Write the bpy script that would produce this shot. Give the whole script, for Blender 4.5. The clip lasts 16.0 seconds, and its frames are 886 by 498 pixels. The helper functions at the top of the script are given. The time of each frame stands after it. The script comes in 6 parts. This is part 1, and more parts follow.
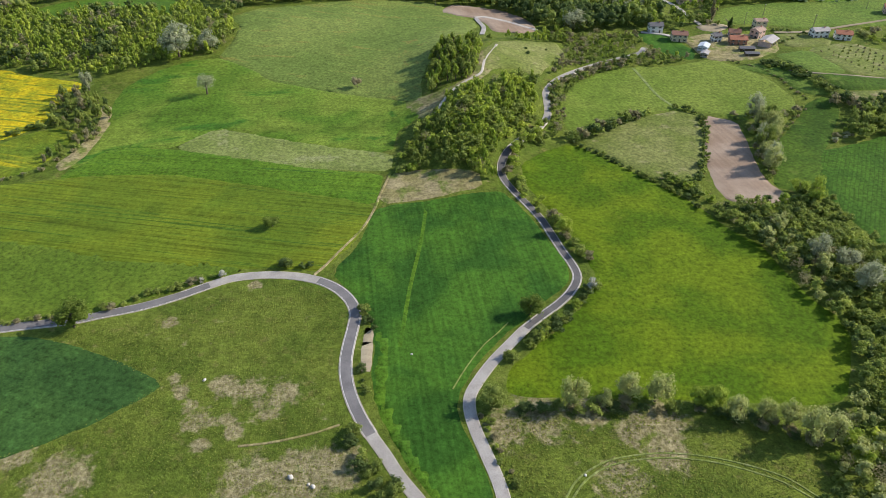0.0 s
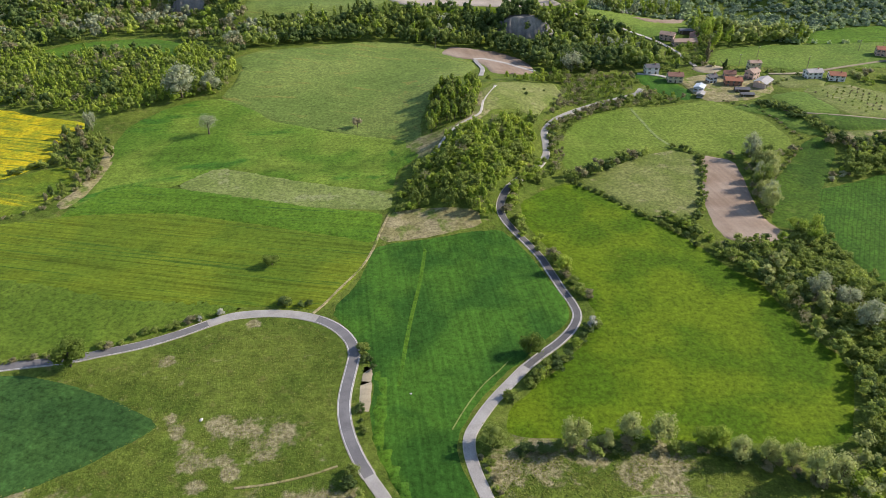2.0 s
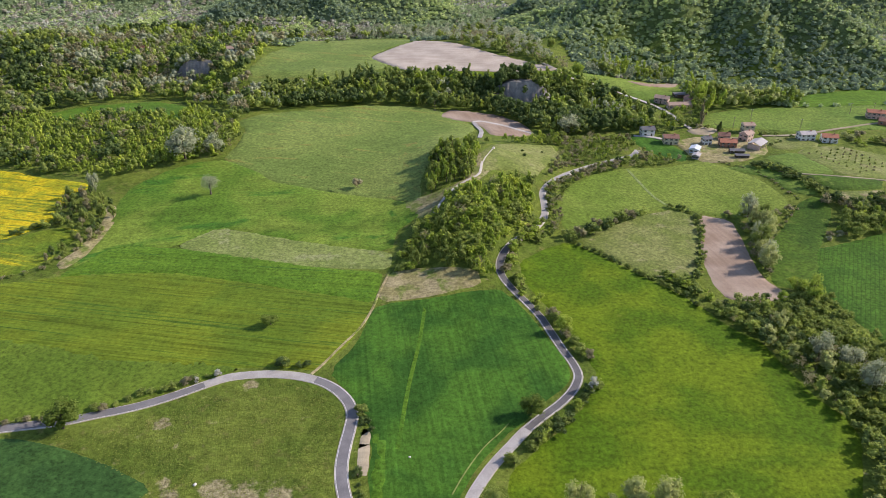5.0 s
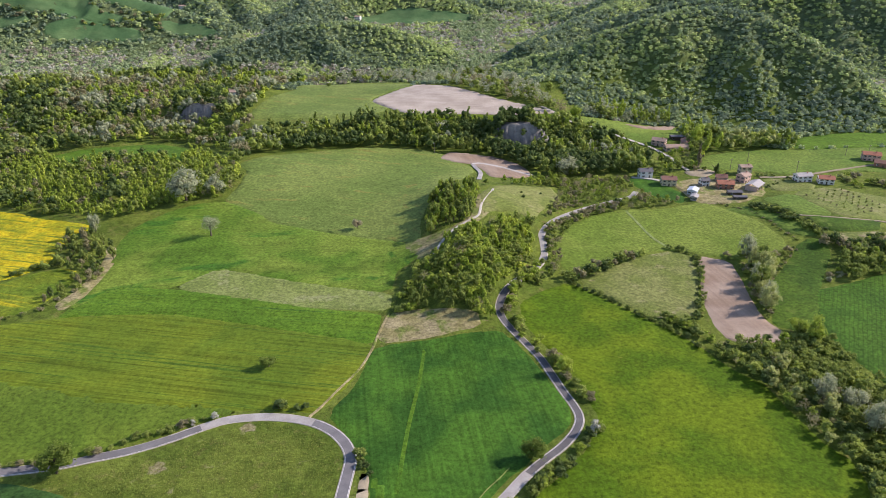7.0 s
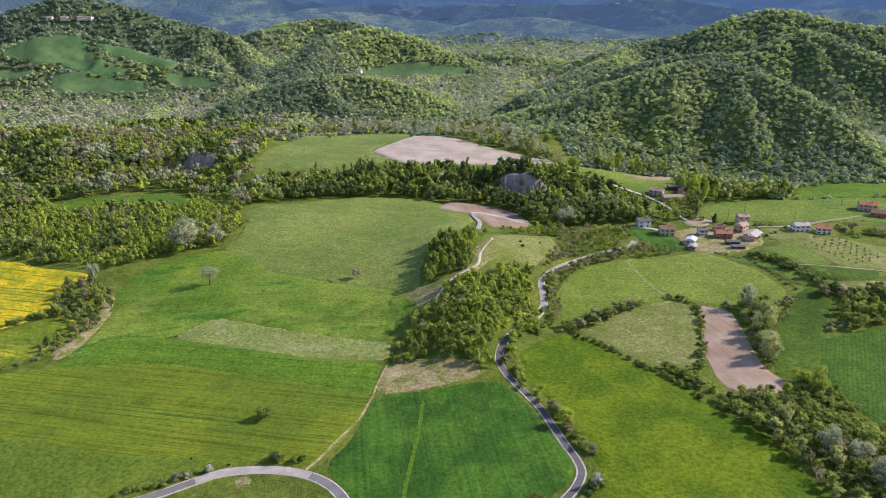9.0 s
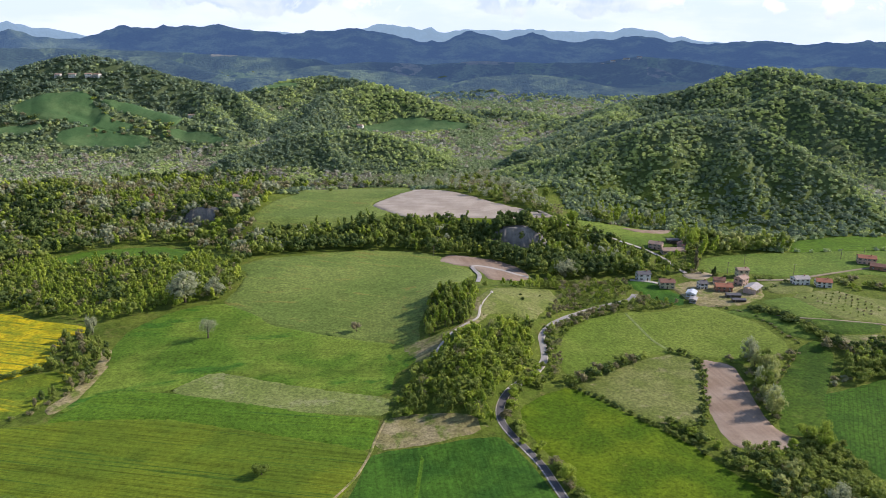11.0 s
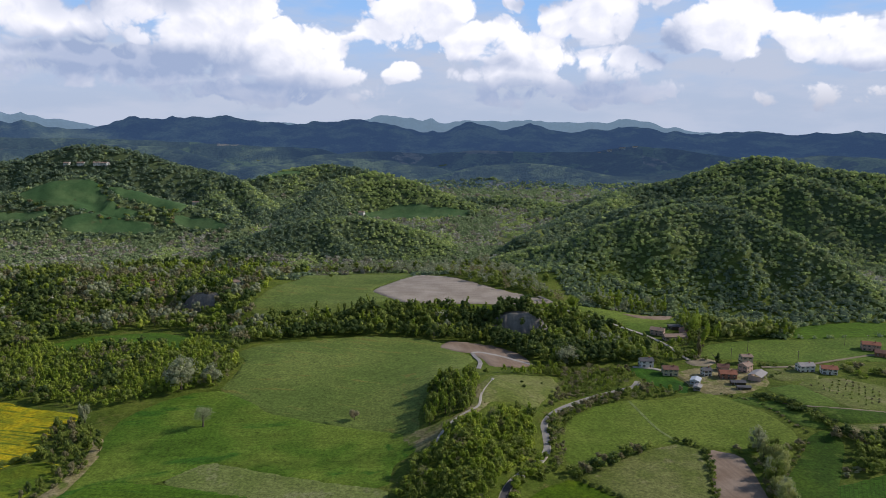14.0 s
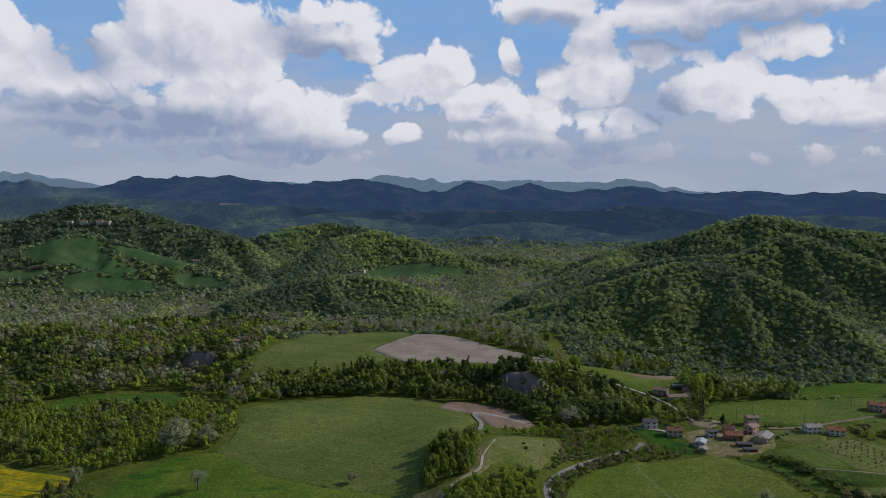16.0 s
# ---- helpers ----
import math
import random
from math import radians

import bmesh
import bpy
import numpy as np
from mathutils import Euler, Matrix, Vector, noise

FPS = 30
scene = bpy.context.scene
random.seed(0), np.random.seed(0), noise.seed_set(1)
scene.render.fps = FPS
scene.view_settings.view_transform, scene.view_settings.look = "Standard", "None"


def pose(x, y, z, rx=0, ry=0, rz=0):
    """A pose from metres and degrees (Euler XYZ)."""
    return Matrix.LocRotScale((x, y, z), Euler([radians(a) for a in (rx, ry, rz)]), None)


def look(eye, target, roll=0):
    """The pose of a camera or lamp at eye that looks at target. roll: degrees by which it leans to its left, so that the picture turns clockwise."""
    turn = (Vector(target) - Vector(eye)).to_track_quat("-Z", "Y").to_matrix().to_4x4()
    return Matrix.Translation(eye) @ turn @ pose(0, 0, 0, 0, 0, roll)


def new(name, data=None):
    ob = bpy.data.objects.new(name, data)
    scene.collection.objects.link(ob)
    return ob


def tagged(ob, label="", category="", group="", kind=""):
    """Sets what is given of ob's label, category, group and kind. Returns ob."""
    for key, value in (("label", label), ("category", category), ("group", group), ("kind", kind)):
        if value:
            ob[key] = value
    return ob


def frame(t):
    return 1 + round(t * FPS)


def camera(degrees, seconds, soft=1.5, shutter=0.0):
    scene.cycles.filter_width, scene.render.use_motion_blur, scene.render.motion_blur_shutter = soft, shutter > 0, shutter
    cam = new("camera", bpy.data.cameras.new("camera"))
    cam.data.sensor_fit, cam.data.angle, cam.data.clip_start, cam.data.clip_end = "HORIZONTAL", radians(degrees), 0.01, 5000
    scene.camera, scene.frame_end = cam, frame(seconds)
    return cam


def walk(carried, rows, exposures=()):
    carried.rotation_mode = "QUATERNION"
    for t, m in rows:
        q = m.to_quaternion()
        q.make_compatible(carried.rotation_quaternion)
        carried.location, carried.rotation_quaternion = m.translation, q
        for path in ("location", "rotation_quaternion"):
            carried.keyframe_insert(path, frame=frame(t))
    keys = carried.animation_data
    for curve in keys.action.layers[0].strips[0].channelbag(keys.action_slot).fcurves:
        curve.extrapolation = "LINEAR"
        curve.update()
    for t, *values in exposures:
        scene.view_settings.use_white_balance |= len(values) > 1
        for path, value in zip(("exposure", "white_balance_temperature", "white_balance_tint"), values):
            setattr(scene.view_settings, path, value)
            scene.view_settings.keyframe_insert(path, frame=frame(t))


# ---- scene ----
# ---- camera: hovers 176 m over the fields and tilts up ----
EYE = 176.0
cam = camera(64.2, 16.0, soft=0.9)
ROWS = [  # seconds, pitch, yaw, lean
    (0.0, -36.35, 0.10, -0.06),
    (0.5, -35.56, 0.09, -0.06),
    (1.0, -34.79, 0.08, -0.05),
    (1.5, -34.02, 0.07, -0.05),
    (2.0, -33.24, 0.06, -0.04),
    (2.5, -32.47, 0.06, -0.03),
    (3.0, -31.67, 0.05, -0.03),
    (3.5, -30.87, 0.05, -0.03),
    (4.0, -30.05, 0.04, -0.03),
    (6.5, -25.93, -0.01, -0.05),
    (7.0, -25.08, -0.02, -0.04),
    (7.5, -24.17, -0.02, -0.04),
    (8.0, -23.16, -0.04, -0.03),
    (8.5, -22.13, -0.05, -0.01),
    (9.0, -21.09, -0.06, 0.01),
    (11.5, -15.69, -0.06, 0.07),
    (12.0, -14.57, -0.06, 0.08),
    (12.5, -13.40, -0.06, 0.08),
    (13.0, -12.22, -0.05, 0.08),
    (13.5, -11.01, -0.04, 0.08),
    (14.0, -9.84, -0.03, 0.09),
    (14.5, -8.68, -0.02, 0.10),
    (15.0, -7.48, -0.01, 0.10),
    (15.5, -6.30, 0.01, 0.11),
    (16.0, -5.10, 0.01, 0.10),
]
EXPOSURES = [(0.0, 0.22, 6500, 12), (4.0, 0.27, 6430, 19), (9.0, 0.33, 6380, 23), (11.5, -0.1, 6380, 18), (12.5, -0.4, 6400, 17), (14.0, -0.8, 6350, 15), (16.0, -1.27, 6320, 14)]
walk(cam, [(t, pose(0, 0, EYE, 90 + pitch, -lean, yaw)) for t, pitch, yaw, lean in ROWS], EXPOSURES)

# ---- light: afternoon sun from the right, a little ahead ----
SUN_ELEVATION, SUN_AZIMUTH = 32.0, 76.0  # degrees; azimuth clockwise from +y
world = bpy.data.worlds.new("world")
scene.world = world
world.use_nodes = True
sky = world.node_tree.nodes.new("ShaderNodeTexSky")
sky.sky_type = "NISHITA"
sky.sun_disc = False
sky.sun_elevation = radians(SUN_ELEVATION)
sky.sun_rotation = radians(SUN_AZIMUTH)
sky.altitude = 300
world.node_tree.links.new(sky.outputs[0], world.node_tree.nodes["Background"].inputs[0])
world.node_tree.nodes["Background"].inputs[1].default_value = 0.14
sun = new("sun", bpy.data.lights.new("sun", "SUN"))
sun.data.energy, sun.data.angle, sun.data.color = 4.8, radians(0.6), (1.0, 0.91, 0.79)
sun.matrix_world = look((0, 0, 700), (-math.sin(radians(SUN_AZIMUTH)) * 100, -math.cos(radians(SUN_AZIMUTH)) * 100, 700 - 100 * math.tan(radians(SUN_ELEVATION))))

# ---- the lie of the land ----
TABLE = np.random.RandomState(11).rand(256, 256)


def value_noise(x, y):
    xi, yi = np.floor(x).astype(int), np.floor(y).astype(int)
    fx, fy = x - xi, y - yi
    fx, fy = fx * fx * (3 - 2 * fx), fy * fy * (3 - 2 * fy)
    a, b = TABLE[xi % 256, yi % 256], TABLE[(xi + 1) % 256, yi % 256]
    c, d = TABLE[xi % 256, (yi + 1) % 256], TABLE[(xi + 1) % 256, (yi + 1) % 256]
    return (a + (b - a) * fx) * (1 - fy) + (c + (d - c) * fx) * fy


def fbm(x, y, octaves=3):
    total, size, norm = 0.0, 1.0, 0.0
    for k in range(octaves):
        total = total + size * value_noise(x * 2 ** k + 17.3 * k, y * 2 ** k + 5.7 * k)
        norm += size
        size *= 0.5
    return total / norm * 2 - 1


def step(v, a, b):
    u = np.clip((v - a) / (b - a), 0, 1)
    return u * u * (3 - 2 * u)


# crest lines of the hills: x, y, height of the crest, spread of the flank
RIDGELINES = [
    [(55, 868, 9.2, 60), (114, 842, 29.2, 80), (152, 826, 41.3, 100), (196, 822, 61.2, 120), (241, 820, 76.4, 130), (276, 830, 83.9, 140), (307, 825, 84.5, 140), (332, 804, 81.5, 120), (352, 774, 71.2, 110), (374, 752, 61.8, 95), (399, 728, 47.6, 80), (420, 687, 22.6, 60)],
    [(273, 821, 84.9, 120), (247, 772, 59.7, 80), (219, 733, 26.3, 50)],
    [(322, 813, 82.4, 110), (308, 738, 52.5, 75), (303, 675, 17.8, 50)],
    [(291, 1081, 49.7, 120), (359, 1082, 63.4, 130), (422, 1027, 74.5, 130), (467, 1040, 87.9, 140), (512, 1052, 101.7, 150), (537, 1034, 99.7, 145), (556, 1007, 89.0, 130), (582, 980, 74.9, 120), (607, 941, 60.8, 110), (633, 875, 38.9, 100)],
    [(187, 1317, 14.2, 90), (239, 1318, 24.5, 110), (293, 1328, 40.2, 130), (356, 1333, 58.6, 150), (420, 1336, 70.9, 160), (481, 1336, 89.5, 180), (533, 1338, 108.0, 190), (580, 1329, 119.6, 190), (632, 1305, 114.5, 180), (677, 1271, 103.2, 170), (713, 1228, 96.0, 170), (772, 1168, 91.4, 170), (822, 1109, 86.7, 170)],
    [(356, 1333, 58.6, 110), (250, 1174, 38.5, 90), (166, 1047, 29.2, 70), (113, 953, 26.3, 50)],
    [(21, 1500, 18.5, 80), (93, 1517, 26.3, 100), (163, 1491, 24.1, 100), (227, 1442, 17.5, 90)],
    [(-273, 920, 25.3, 50), (-240, 955, 33.0, 70), (-205, 974, 41.3, 85), (-160, 987, 46.7, 95), (-125, 992, 47.6, 95), (-81, 987, 43.6, 90), (-41, 974, 32.6, 80), (-6, 955, 19.1, 65), (17, 935, 4.7, 45)],
    [(-160, 987, 46.7, 80), (-135, 920, 23.8, 55)],
    [(-291, 1246, 24.5, 80), (-262, 1304, 40.6, 90), (-232, 1350, 59.4, 90), (-194, 1427, 70.9, 110), (-146, 1453, 80.4, 120), (-100, 1447, 76.3, 110), (-54, 1429, 60.7, 100), (3, 1410, 41.2, 90), (53, 1389, 25.6, 80)],
    [(-232, 1350, 59.4, 80), (-240, 1268, 34.1, 70), (-263, 1161, 18.7, 60)],
    [(-469, 1686, 44.9, 120), (-421, 1709, 59.2, 140), (-364, 1763, 70.7, 160), (-300, 1795, 77.2, 170), (-214, 1787, 69.3, 150), (-128, 1755, 52.1, 120)],
    [(-776, 1080, 56.0, 110), (-728, 1113, 62.9, 120), (-672, 1142, 72.6, 130), (-633, 1158, 88.3, 130), (-585, 1172, 92.7, 130), (-540, 1172, 79.1, 120), (-483, 1164, 59.6, 110), (-408, 1155, 44.0, 90), (-343, 1119, 29.4, 70)],
    [(-1025, 1382, 83.7, 180), (-938, 1418, 94.5, 190), (-862, 1442, 104.3, 190), (-802, 1442, 122.0, 190), (-734, 1444, 136.2, 190), (-671, 1452, 129.4, 180), (-600, 1440, 117.6, 170), (-538, 1422, 100.9, 160), (-477, 1401, 86.7, 150), (-413, 1369, 77.0, 120), (-366, 1331, 63.0, 100), (-333, 1277, 40.2, 80), (-312, 1190, 15.9, 60)],
    [(-477, 1401, 85.7, 120), (-411, 1286, 48.4, 90), (-357, 1198, 23.5, 70)],
    [(-127, 1946, 21.0, 150), (-4, 2000, 38.5, 170), (109, 2047, 60.6, 190), (256, 2064, 67.6, 200), (392, 2012, 50.1, 180), (487, 1940, 35.0, 170), (613, 1956, 46.0, 180), (739, 1966, 60.6, 190)],
    [(-559, 2076, 52.6, 160), (-454, 2204, 62.0, 170), (-326, 2277, 75.8, 180), (-184, 2293, 64.5, 180), (-40, 2250, 42.3, 160)],
    [(-472, 2709, 65.0, 220), (-267, 2787, 76.8, 230), (-50, 2850, 63.6, 230), (170, 2795, 80.7, 240), (386, 2773, 70.9, 230), (584, 2790, 76.7, 230), (748, 2594, 63.7, 200)],
    [(549, 2949, 55.2, 180), (691, 2971, 81.5, 200), (812, 2992, 94.5, 200), (947, 2899, 83.8, 190), (1072, 2748, 63.4, 170), (1143, 2611, 48.9, 150)],
    [(-1418, 2059, 110.6, 220), (-1278, 2090, 104.8, 200), (-1202, 2192, 106.4, 200), (-1034, 2276, 117.5, 210), (-895, 2281, 107.0, 200), (-769, 2221, 85.1, 180), (-633, 2107, 60.6, 150)],
    [(-1867, 2721, 130.9, 220), (-1617, 2877, 124.0, 220), (-1342, 2960, 118.0, 220), (-1064, 3018, 103.1, 220), (-791, 3049, 88.4, 210), (-548, 3153, 75.8, 210)],
    [(1104, 2354, 65.1, 200), (1266, 2385, 78.3, 200), (1354, 2278, 75.6, 200), (1452, 2157, 74.3, 200)],
]
# low rises in the plain: centre x, y, height, spreads
RISES = [
    (14.0, 342.3, 11.7, 26, 52), (34.0, 432.1, 10.4, 39, 58), (1.4, 427.5, 5.2, 32, 46),
    (-217.4, 499.4, 6.5, 117, 91), (248.1, 410.2, 6.5, 52, 52), (-91.7, 499.7, 6.5, 117, 91),
    (-417, 717, 22.9, 90, 70), (-230, 687, 12.1, 60, 35),
]


# clay bluffs in the scarp: foot x, y, width, height
CLIFFS = [(65.2, 578.3, 40, 19), (-223.5, 644.1, 38, 20)]


def crests(x, y):
    """Height that the hills give: flanks fall from each crest line, cut by gullies."""
    wx, wy = x + 12 * fbm(x / 110 + 31, y / 110, 3), y + 12 * fbm(x / 110, y / 110 + 57, 3)
    gully = 1.1 * np.clip(np.abs(fbm(x / 95 + 3.1, y / 95, 3)) - 0.03, 0, 0.4)
    best = 0.0 * x
    for row in RIDGELINES:
        for (x0, y0, z0, w0), (x1, y1, z1, w1) in zip(row, row[1:]):
            reach = 1.7 * max(w0, w1)
            near = np.nonzero((x > min(x0, x1) - reach) & (x < max(x0, x1) + reach) & (y > min(y0, y1) - reach) & (y < max(y0, y1) + reach))[0]
            if len(near) == 0:
                continue
            px, py, dx, dy = wx[near], wy[near], x1 - x0, y1 - y0
            t = np.clip(((px - x0) * dx + (py - y0) * dy) / (dx * dx + dy * dy), 0, 1)
            away = np.hypot(px - x0 - t * dx, py - y0 - t * dy) / (0.72 * (w0 + (w1 - w0) * t))
            fall = np.exp(-1.1 * away ** 1.6)
            best[near] = np.maximum(best[near], (z0 + (z1 - z0) * t) * fall * (1 - (1 - fall) * gully[near]))
    return best


def height(x, y):
    """Height of the ground over the plain."""
    x, y = np.atleast_1d(np.asarray(x, float)), np.atleast_1d(np.asarray(y, float))
    r = np.hypot(x, y)
    z = 1.3 * fbm(x / 140, y / 140, 3) * step(r, 110, 260)
    base = np.interp(r, [0, 1200, 1800, 2600, 3900, 5000], [0, 0, 8, 10, 25, 30])
    for cx, cy, top, sx, sy in RISES:
        z = z + top * np.exp(-((x - cx) / sx) ** 2 - ((y - cy) / sy) ** 2)
    z = z + 17 * step(y, 570, 622) * (1 - step(y, 735, 830)) * step(x, -240, -180) * (1 - step(x, 95, 220))
    z = z + 5 * np.exp(-((x - 20) / 80) ** 2 - ((y - 702) / 52) ** 2)
    for cx, cy, wide, tall in CLIFFS:
        side = np.exp(-((x - cx) / (0.62 * wide)) ** 4)
        z = np.maximum(z, tall * side * step(y, cy, cy + 8) * (1 - step(y, cy + 30, cy + 75)))
    far = r > 640
    hills = np.zeros(np.shape(x))
    hills[far] = crests(x[far], y[far]) * step(r[far], 650, 745)
    return z + np.maximum(base, hills)


def ground_at(x, y):
    return float(height(x, y)[0])

# ---- materials ----
class Graph:
    """A small builder of shader nodes: call it with a node type and its inputs, get a socket."""

    def __init__(self, name, tree=None):
        if tree:
            self.tree = tree
            return
        self.material = bpy.data.materials.new(name)
        self.material.use_nodes = True
        self.tree = self.material.node_tree
        self.tree.nodes.clear()

    def __call__(self, kind, ins=None, out=0, operation="", attribute="", shape="", uv=""):
        n = self.tree.nodes.new("ShaderNode" + kind)
        if operation:
            n.operation = operation
        if attribute:
            n.attribute_name = attribute
        if uv:
            n.uv_map = uv
        if kind == "MapRange":
            n.interpolation_type = shape or "LINEAR"
        elif kind == "TexVoronoi" and shape:
            n.feature = shape
        elif kind == "TexWave":
            n.wave_type, n.bands_direction = "BANDS", "Y"
        for key, value in (ins or {}).items():
            if isinstance(value, bpy.types.NodeSocket):
                self.tree.links.new(value, n.inputs[key])
            else:
                n.inputs[key].default_value = value
        return n.outputs[out]

    def where(self):
        return self("TexCoord", out="Object")

    def noise(self, scale, detail=4.0, rough=0.55, vec=None, distort=0.0):
        return self("TexNoise", {"Vector": vec or self.where(), "Scale": scale, "Detail": detail, "Roughness": rough, "Distortion": distort})

    def ramp(self, fac, a, b, lo=0.0, hi=1.0):
        return self("MapRange", {"Value": fac, "From Min": a, "From Max": b, "To Min": lo, "To Max": hi}, shape="SMOOTHSTEP")

    def mix(self, fac, a, b, blend="MIX"):
        n = self.tree.nodes.new("ShaderNodeMix")
        n.data_type, n.blend_type = "RGBA", blend
        for k, v in ((0, fac), (6, a), (7, b)):
            if isinstance(v, bpy.types.NodeSocket):
                self.tree.links.new(v, n.inputs[k])
            else:
                n.inputs[k].default_value = (*v, 1) if isinstance(v, tuple) else v
        return n.outputs[2]

    def math(self, op, a, b=0.0):
        return self("Math", {0: a, 1: b}, operation=op)

    def vary(self, colour, fac, lo, hi, span=0.2):
        """Multiply a colour by a factor that runs from lo to hi."""
        v = self("MapRange", {"Value": fac, "From Min": 0.5 - span, "From Max": 0.5 + span, "To Min": lo, "To Max": hi})
        return self.mix(1.0, colour, self("CombineColor", {0: v, 1: v, 2: v}), "MULTIPLY")

    def done(self, colour, rough=0.9, bump=None, strength=0.5, distance=0.2, metal=0.0, spec=0.2, emit=None, glow=0.0):
        ins = {"Base Color": colour if isinstance(colour, bpy.types.NodeSocket) else (*colour, 1), "Roughness": rough, "Metallic": metal, "Specular IOR Level": spec}
        if bump is not None:
            ins["Normal"] = self("Bump", {"Height": bump, "Strength": strength, "Distance": distance})
        if emit is not None:
            ins["Emission Color"] = emit if isinstance(emit, bpy.types.NodeSocket) else (*emit, 1)
            ins["Emission Strength"] = glow
        shader = self("BsdfPrincipled", ins)
        self.finish(shader)
        return self.material

    def finish(self, shader):
        self.tree.links.new(shader, self.tree.nodes.new("ShaderNodeOutputMaterial").inputs[0])


def turned(g, degrees, stretch=(1, 1, 1)):
    return g("VectorMath", {0: g("Mapping", {"Vector": g.where(), "Rotation": (0, 0, radians(degrees))}), 1: stretch}, operation="MULTIPLY")


def crop(name, dark, light, accent=None, rows=None, spacing=3.0, row_depth=0.25, patch=45.0, accent_at=0.62, grain=(0.52, 1.56), tramlines=0.12, period=18.0, width=0.015):
    """A field: two greens in broad patches, streaks along the drilling rows, tramlines, and a fine grain of plants."""
    g = Graph(name)
    broad = g.noise(1 / patch, 3.0, 0.5, distort=0.4)
    colour = g.mix(g.ramp(broad, 0.38, 0.62), dark, light)
    colour = g.vary(colour, g.noise(1 / 8.0, 5.0, 0.65), 0.86, 1.15)
    if rows is not None:
        along = turned(g, rows, (0.012, 1.0 / spacing, 1))
        streak = g("TexNoise", {"Vector": along, "Scale": 1.0, "Detail": 3.0, "Roughness": 0.65})
        colour = g.vary(colour, streak, 1 - row_depth, 1 + row_depth)
        if accent:
            colour = g.mix(g.ramp(streak, accent_at - 0.06, accent_at + 0.08), colour, accent)
        tram = g("TexWave", {"Vector": turned(g, rows), "Scale": 0.314 / period, "Distortion": 2.5, "Detail": 2.0, "Detail Scale": 0.25})
        colour = g.mix(g.ramp(tram, 1 - width, 1.0, 0.0, tramlines), colour, tuple(c * 0.55 for c in dark))
    elif accent:
        spots = g.noise(1 / 14.0, 5.0, 0.65)
        colour = g.mix(g.ramp(spots, accent_at - 0.04, accent_at + 0.08), colour, accent)
    fine = g.noise(0.55, 7.0, 0.8)
    tuft = g("TexVoronoi", {"Vector": g.where(), "Scale": 0.55, "Randomness": 1.0}, out="Distance")
    colour = g.vary(colour, fine, *grain, span=0.15)
    colour = g.vary(colour, tuft, 0.95, 1.06)
    return g.done(colour, 0.85, fine, 0.5, 0.35, spec=0.08)


def soil(name, dark, light, rows=0.0):
    g = Graph(name)
    colour = g.mix(g.ramp(g.noise(1 / 22.0, 4.0, 0.55), 0.35, 0.65), dark, light)
    streak = g("TexNoise", {"Vector": turned(g, rows, (0.02, 0.5, 1)), "Scale": 1.0, "Detail": 3.0})
    colour = g.vary(colour, streak, 0.9, 1.1)
    fine = g.noise(1.4, 5.0, 0.7)
    return g.done(g.vary(colour, fine, 0.86, 1.12), 0.95, fine, 0.5, 0.3, spec=0.1)


def rough_grass(name, bare):
    """Unmown grass with straw showing through; bare: x, y, radius of trodden or dried places."""
    g = Graph(name)
    colour = g.mix(g.ramp(g.noise(1 / 30.0, 4.0, 0.6), 0.38, 0.62), (0.078, 0.118, 0.016), (0.128, 0.168, 0.026))
    colour = g.mix(g.ramp(g.noise(1 / 6.0, 5.0, 0.65), 0.54, 0.74), colour, (0.16, 0.155, 0.045))
    place = g.where()
    dry = None
    for x, y, r in bare:
        d = g("VectorMath", {0: place, 1: (x, y, 0)}, out="Value", operation="DISTANCE")
        d = g.ramp(d, r, r * 0.2)
        dry = d if dry is None else g.math("MAXIMUM", dry, d)
    speck = g.noise(1 / 3.5, 6.0, 0.7)
    if dry is not None:
        broken = g.math("ADD", speck, g.math("MULTIPLY", g.math("SUBTRACT", g.noise(1 / 11.0, 4.0, 0.6, distort=1.5), 0.5), 0.9))
        amount = g.ramp(g.math("ADD", g.math("MULTIPLY", dry, 0.42), broken), 0.64, 0.92)
        colour = g.mix(amount, colour, g.mix(g.ramp(g.noise(0.6, 3.0), 0.4, 0.6), (0.2, 0.18, 0.085), (0.3, 0.27, 0.15)))
    far = g.ramp(g("VectorMath", {0: place}, out="Value", operation="LENGTH"), 720, 860)
    floor = g.mix(g.ramp(g.noise(1 / 40.0, 4.0, 0.6), 0.4, 0.6), (0.085, 0.12, 0.05), (0.125, 0.16, 0.07))
    colour = g.mix(far, colour, floor)
    fine = g.noise(0.7, 7.0, 0.8)
    colour = g.vary(colour, g.noise(1 / 4.0, 4.0, 0.6), 0.75, 1.25)
    colour = g.vary(colour, fine, 0.6, 1.45, 0.15)
    return g.done(colour, 0.9, fine, 0.9, 0.6, spec=0.08)


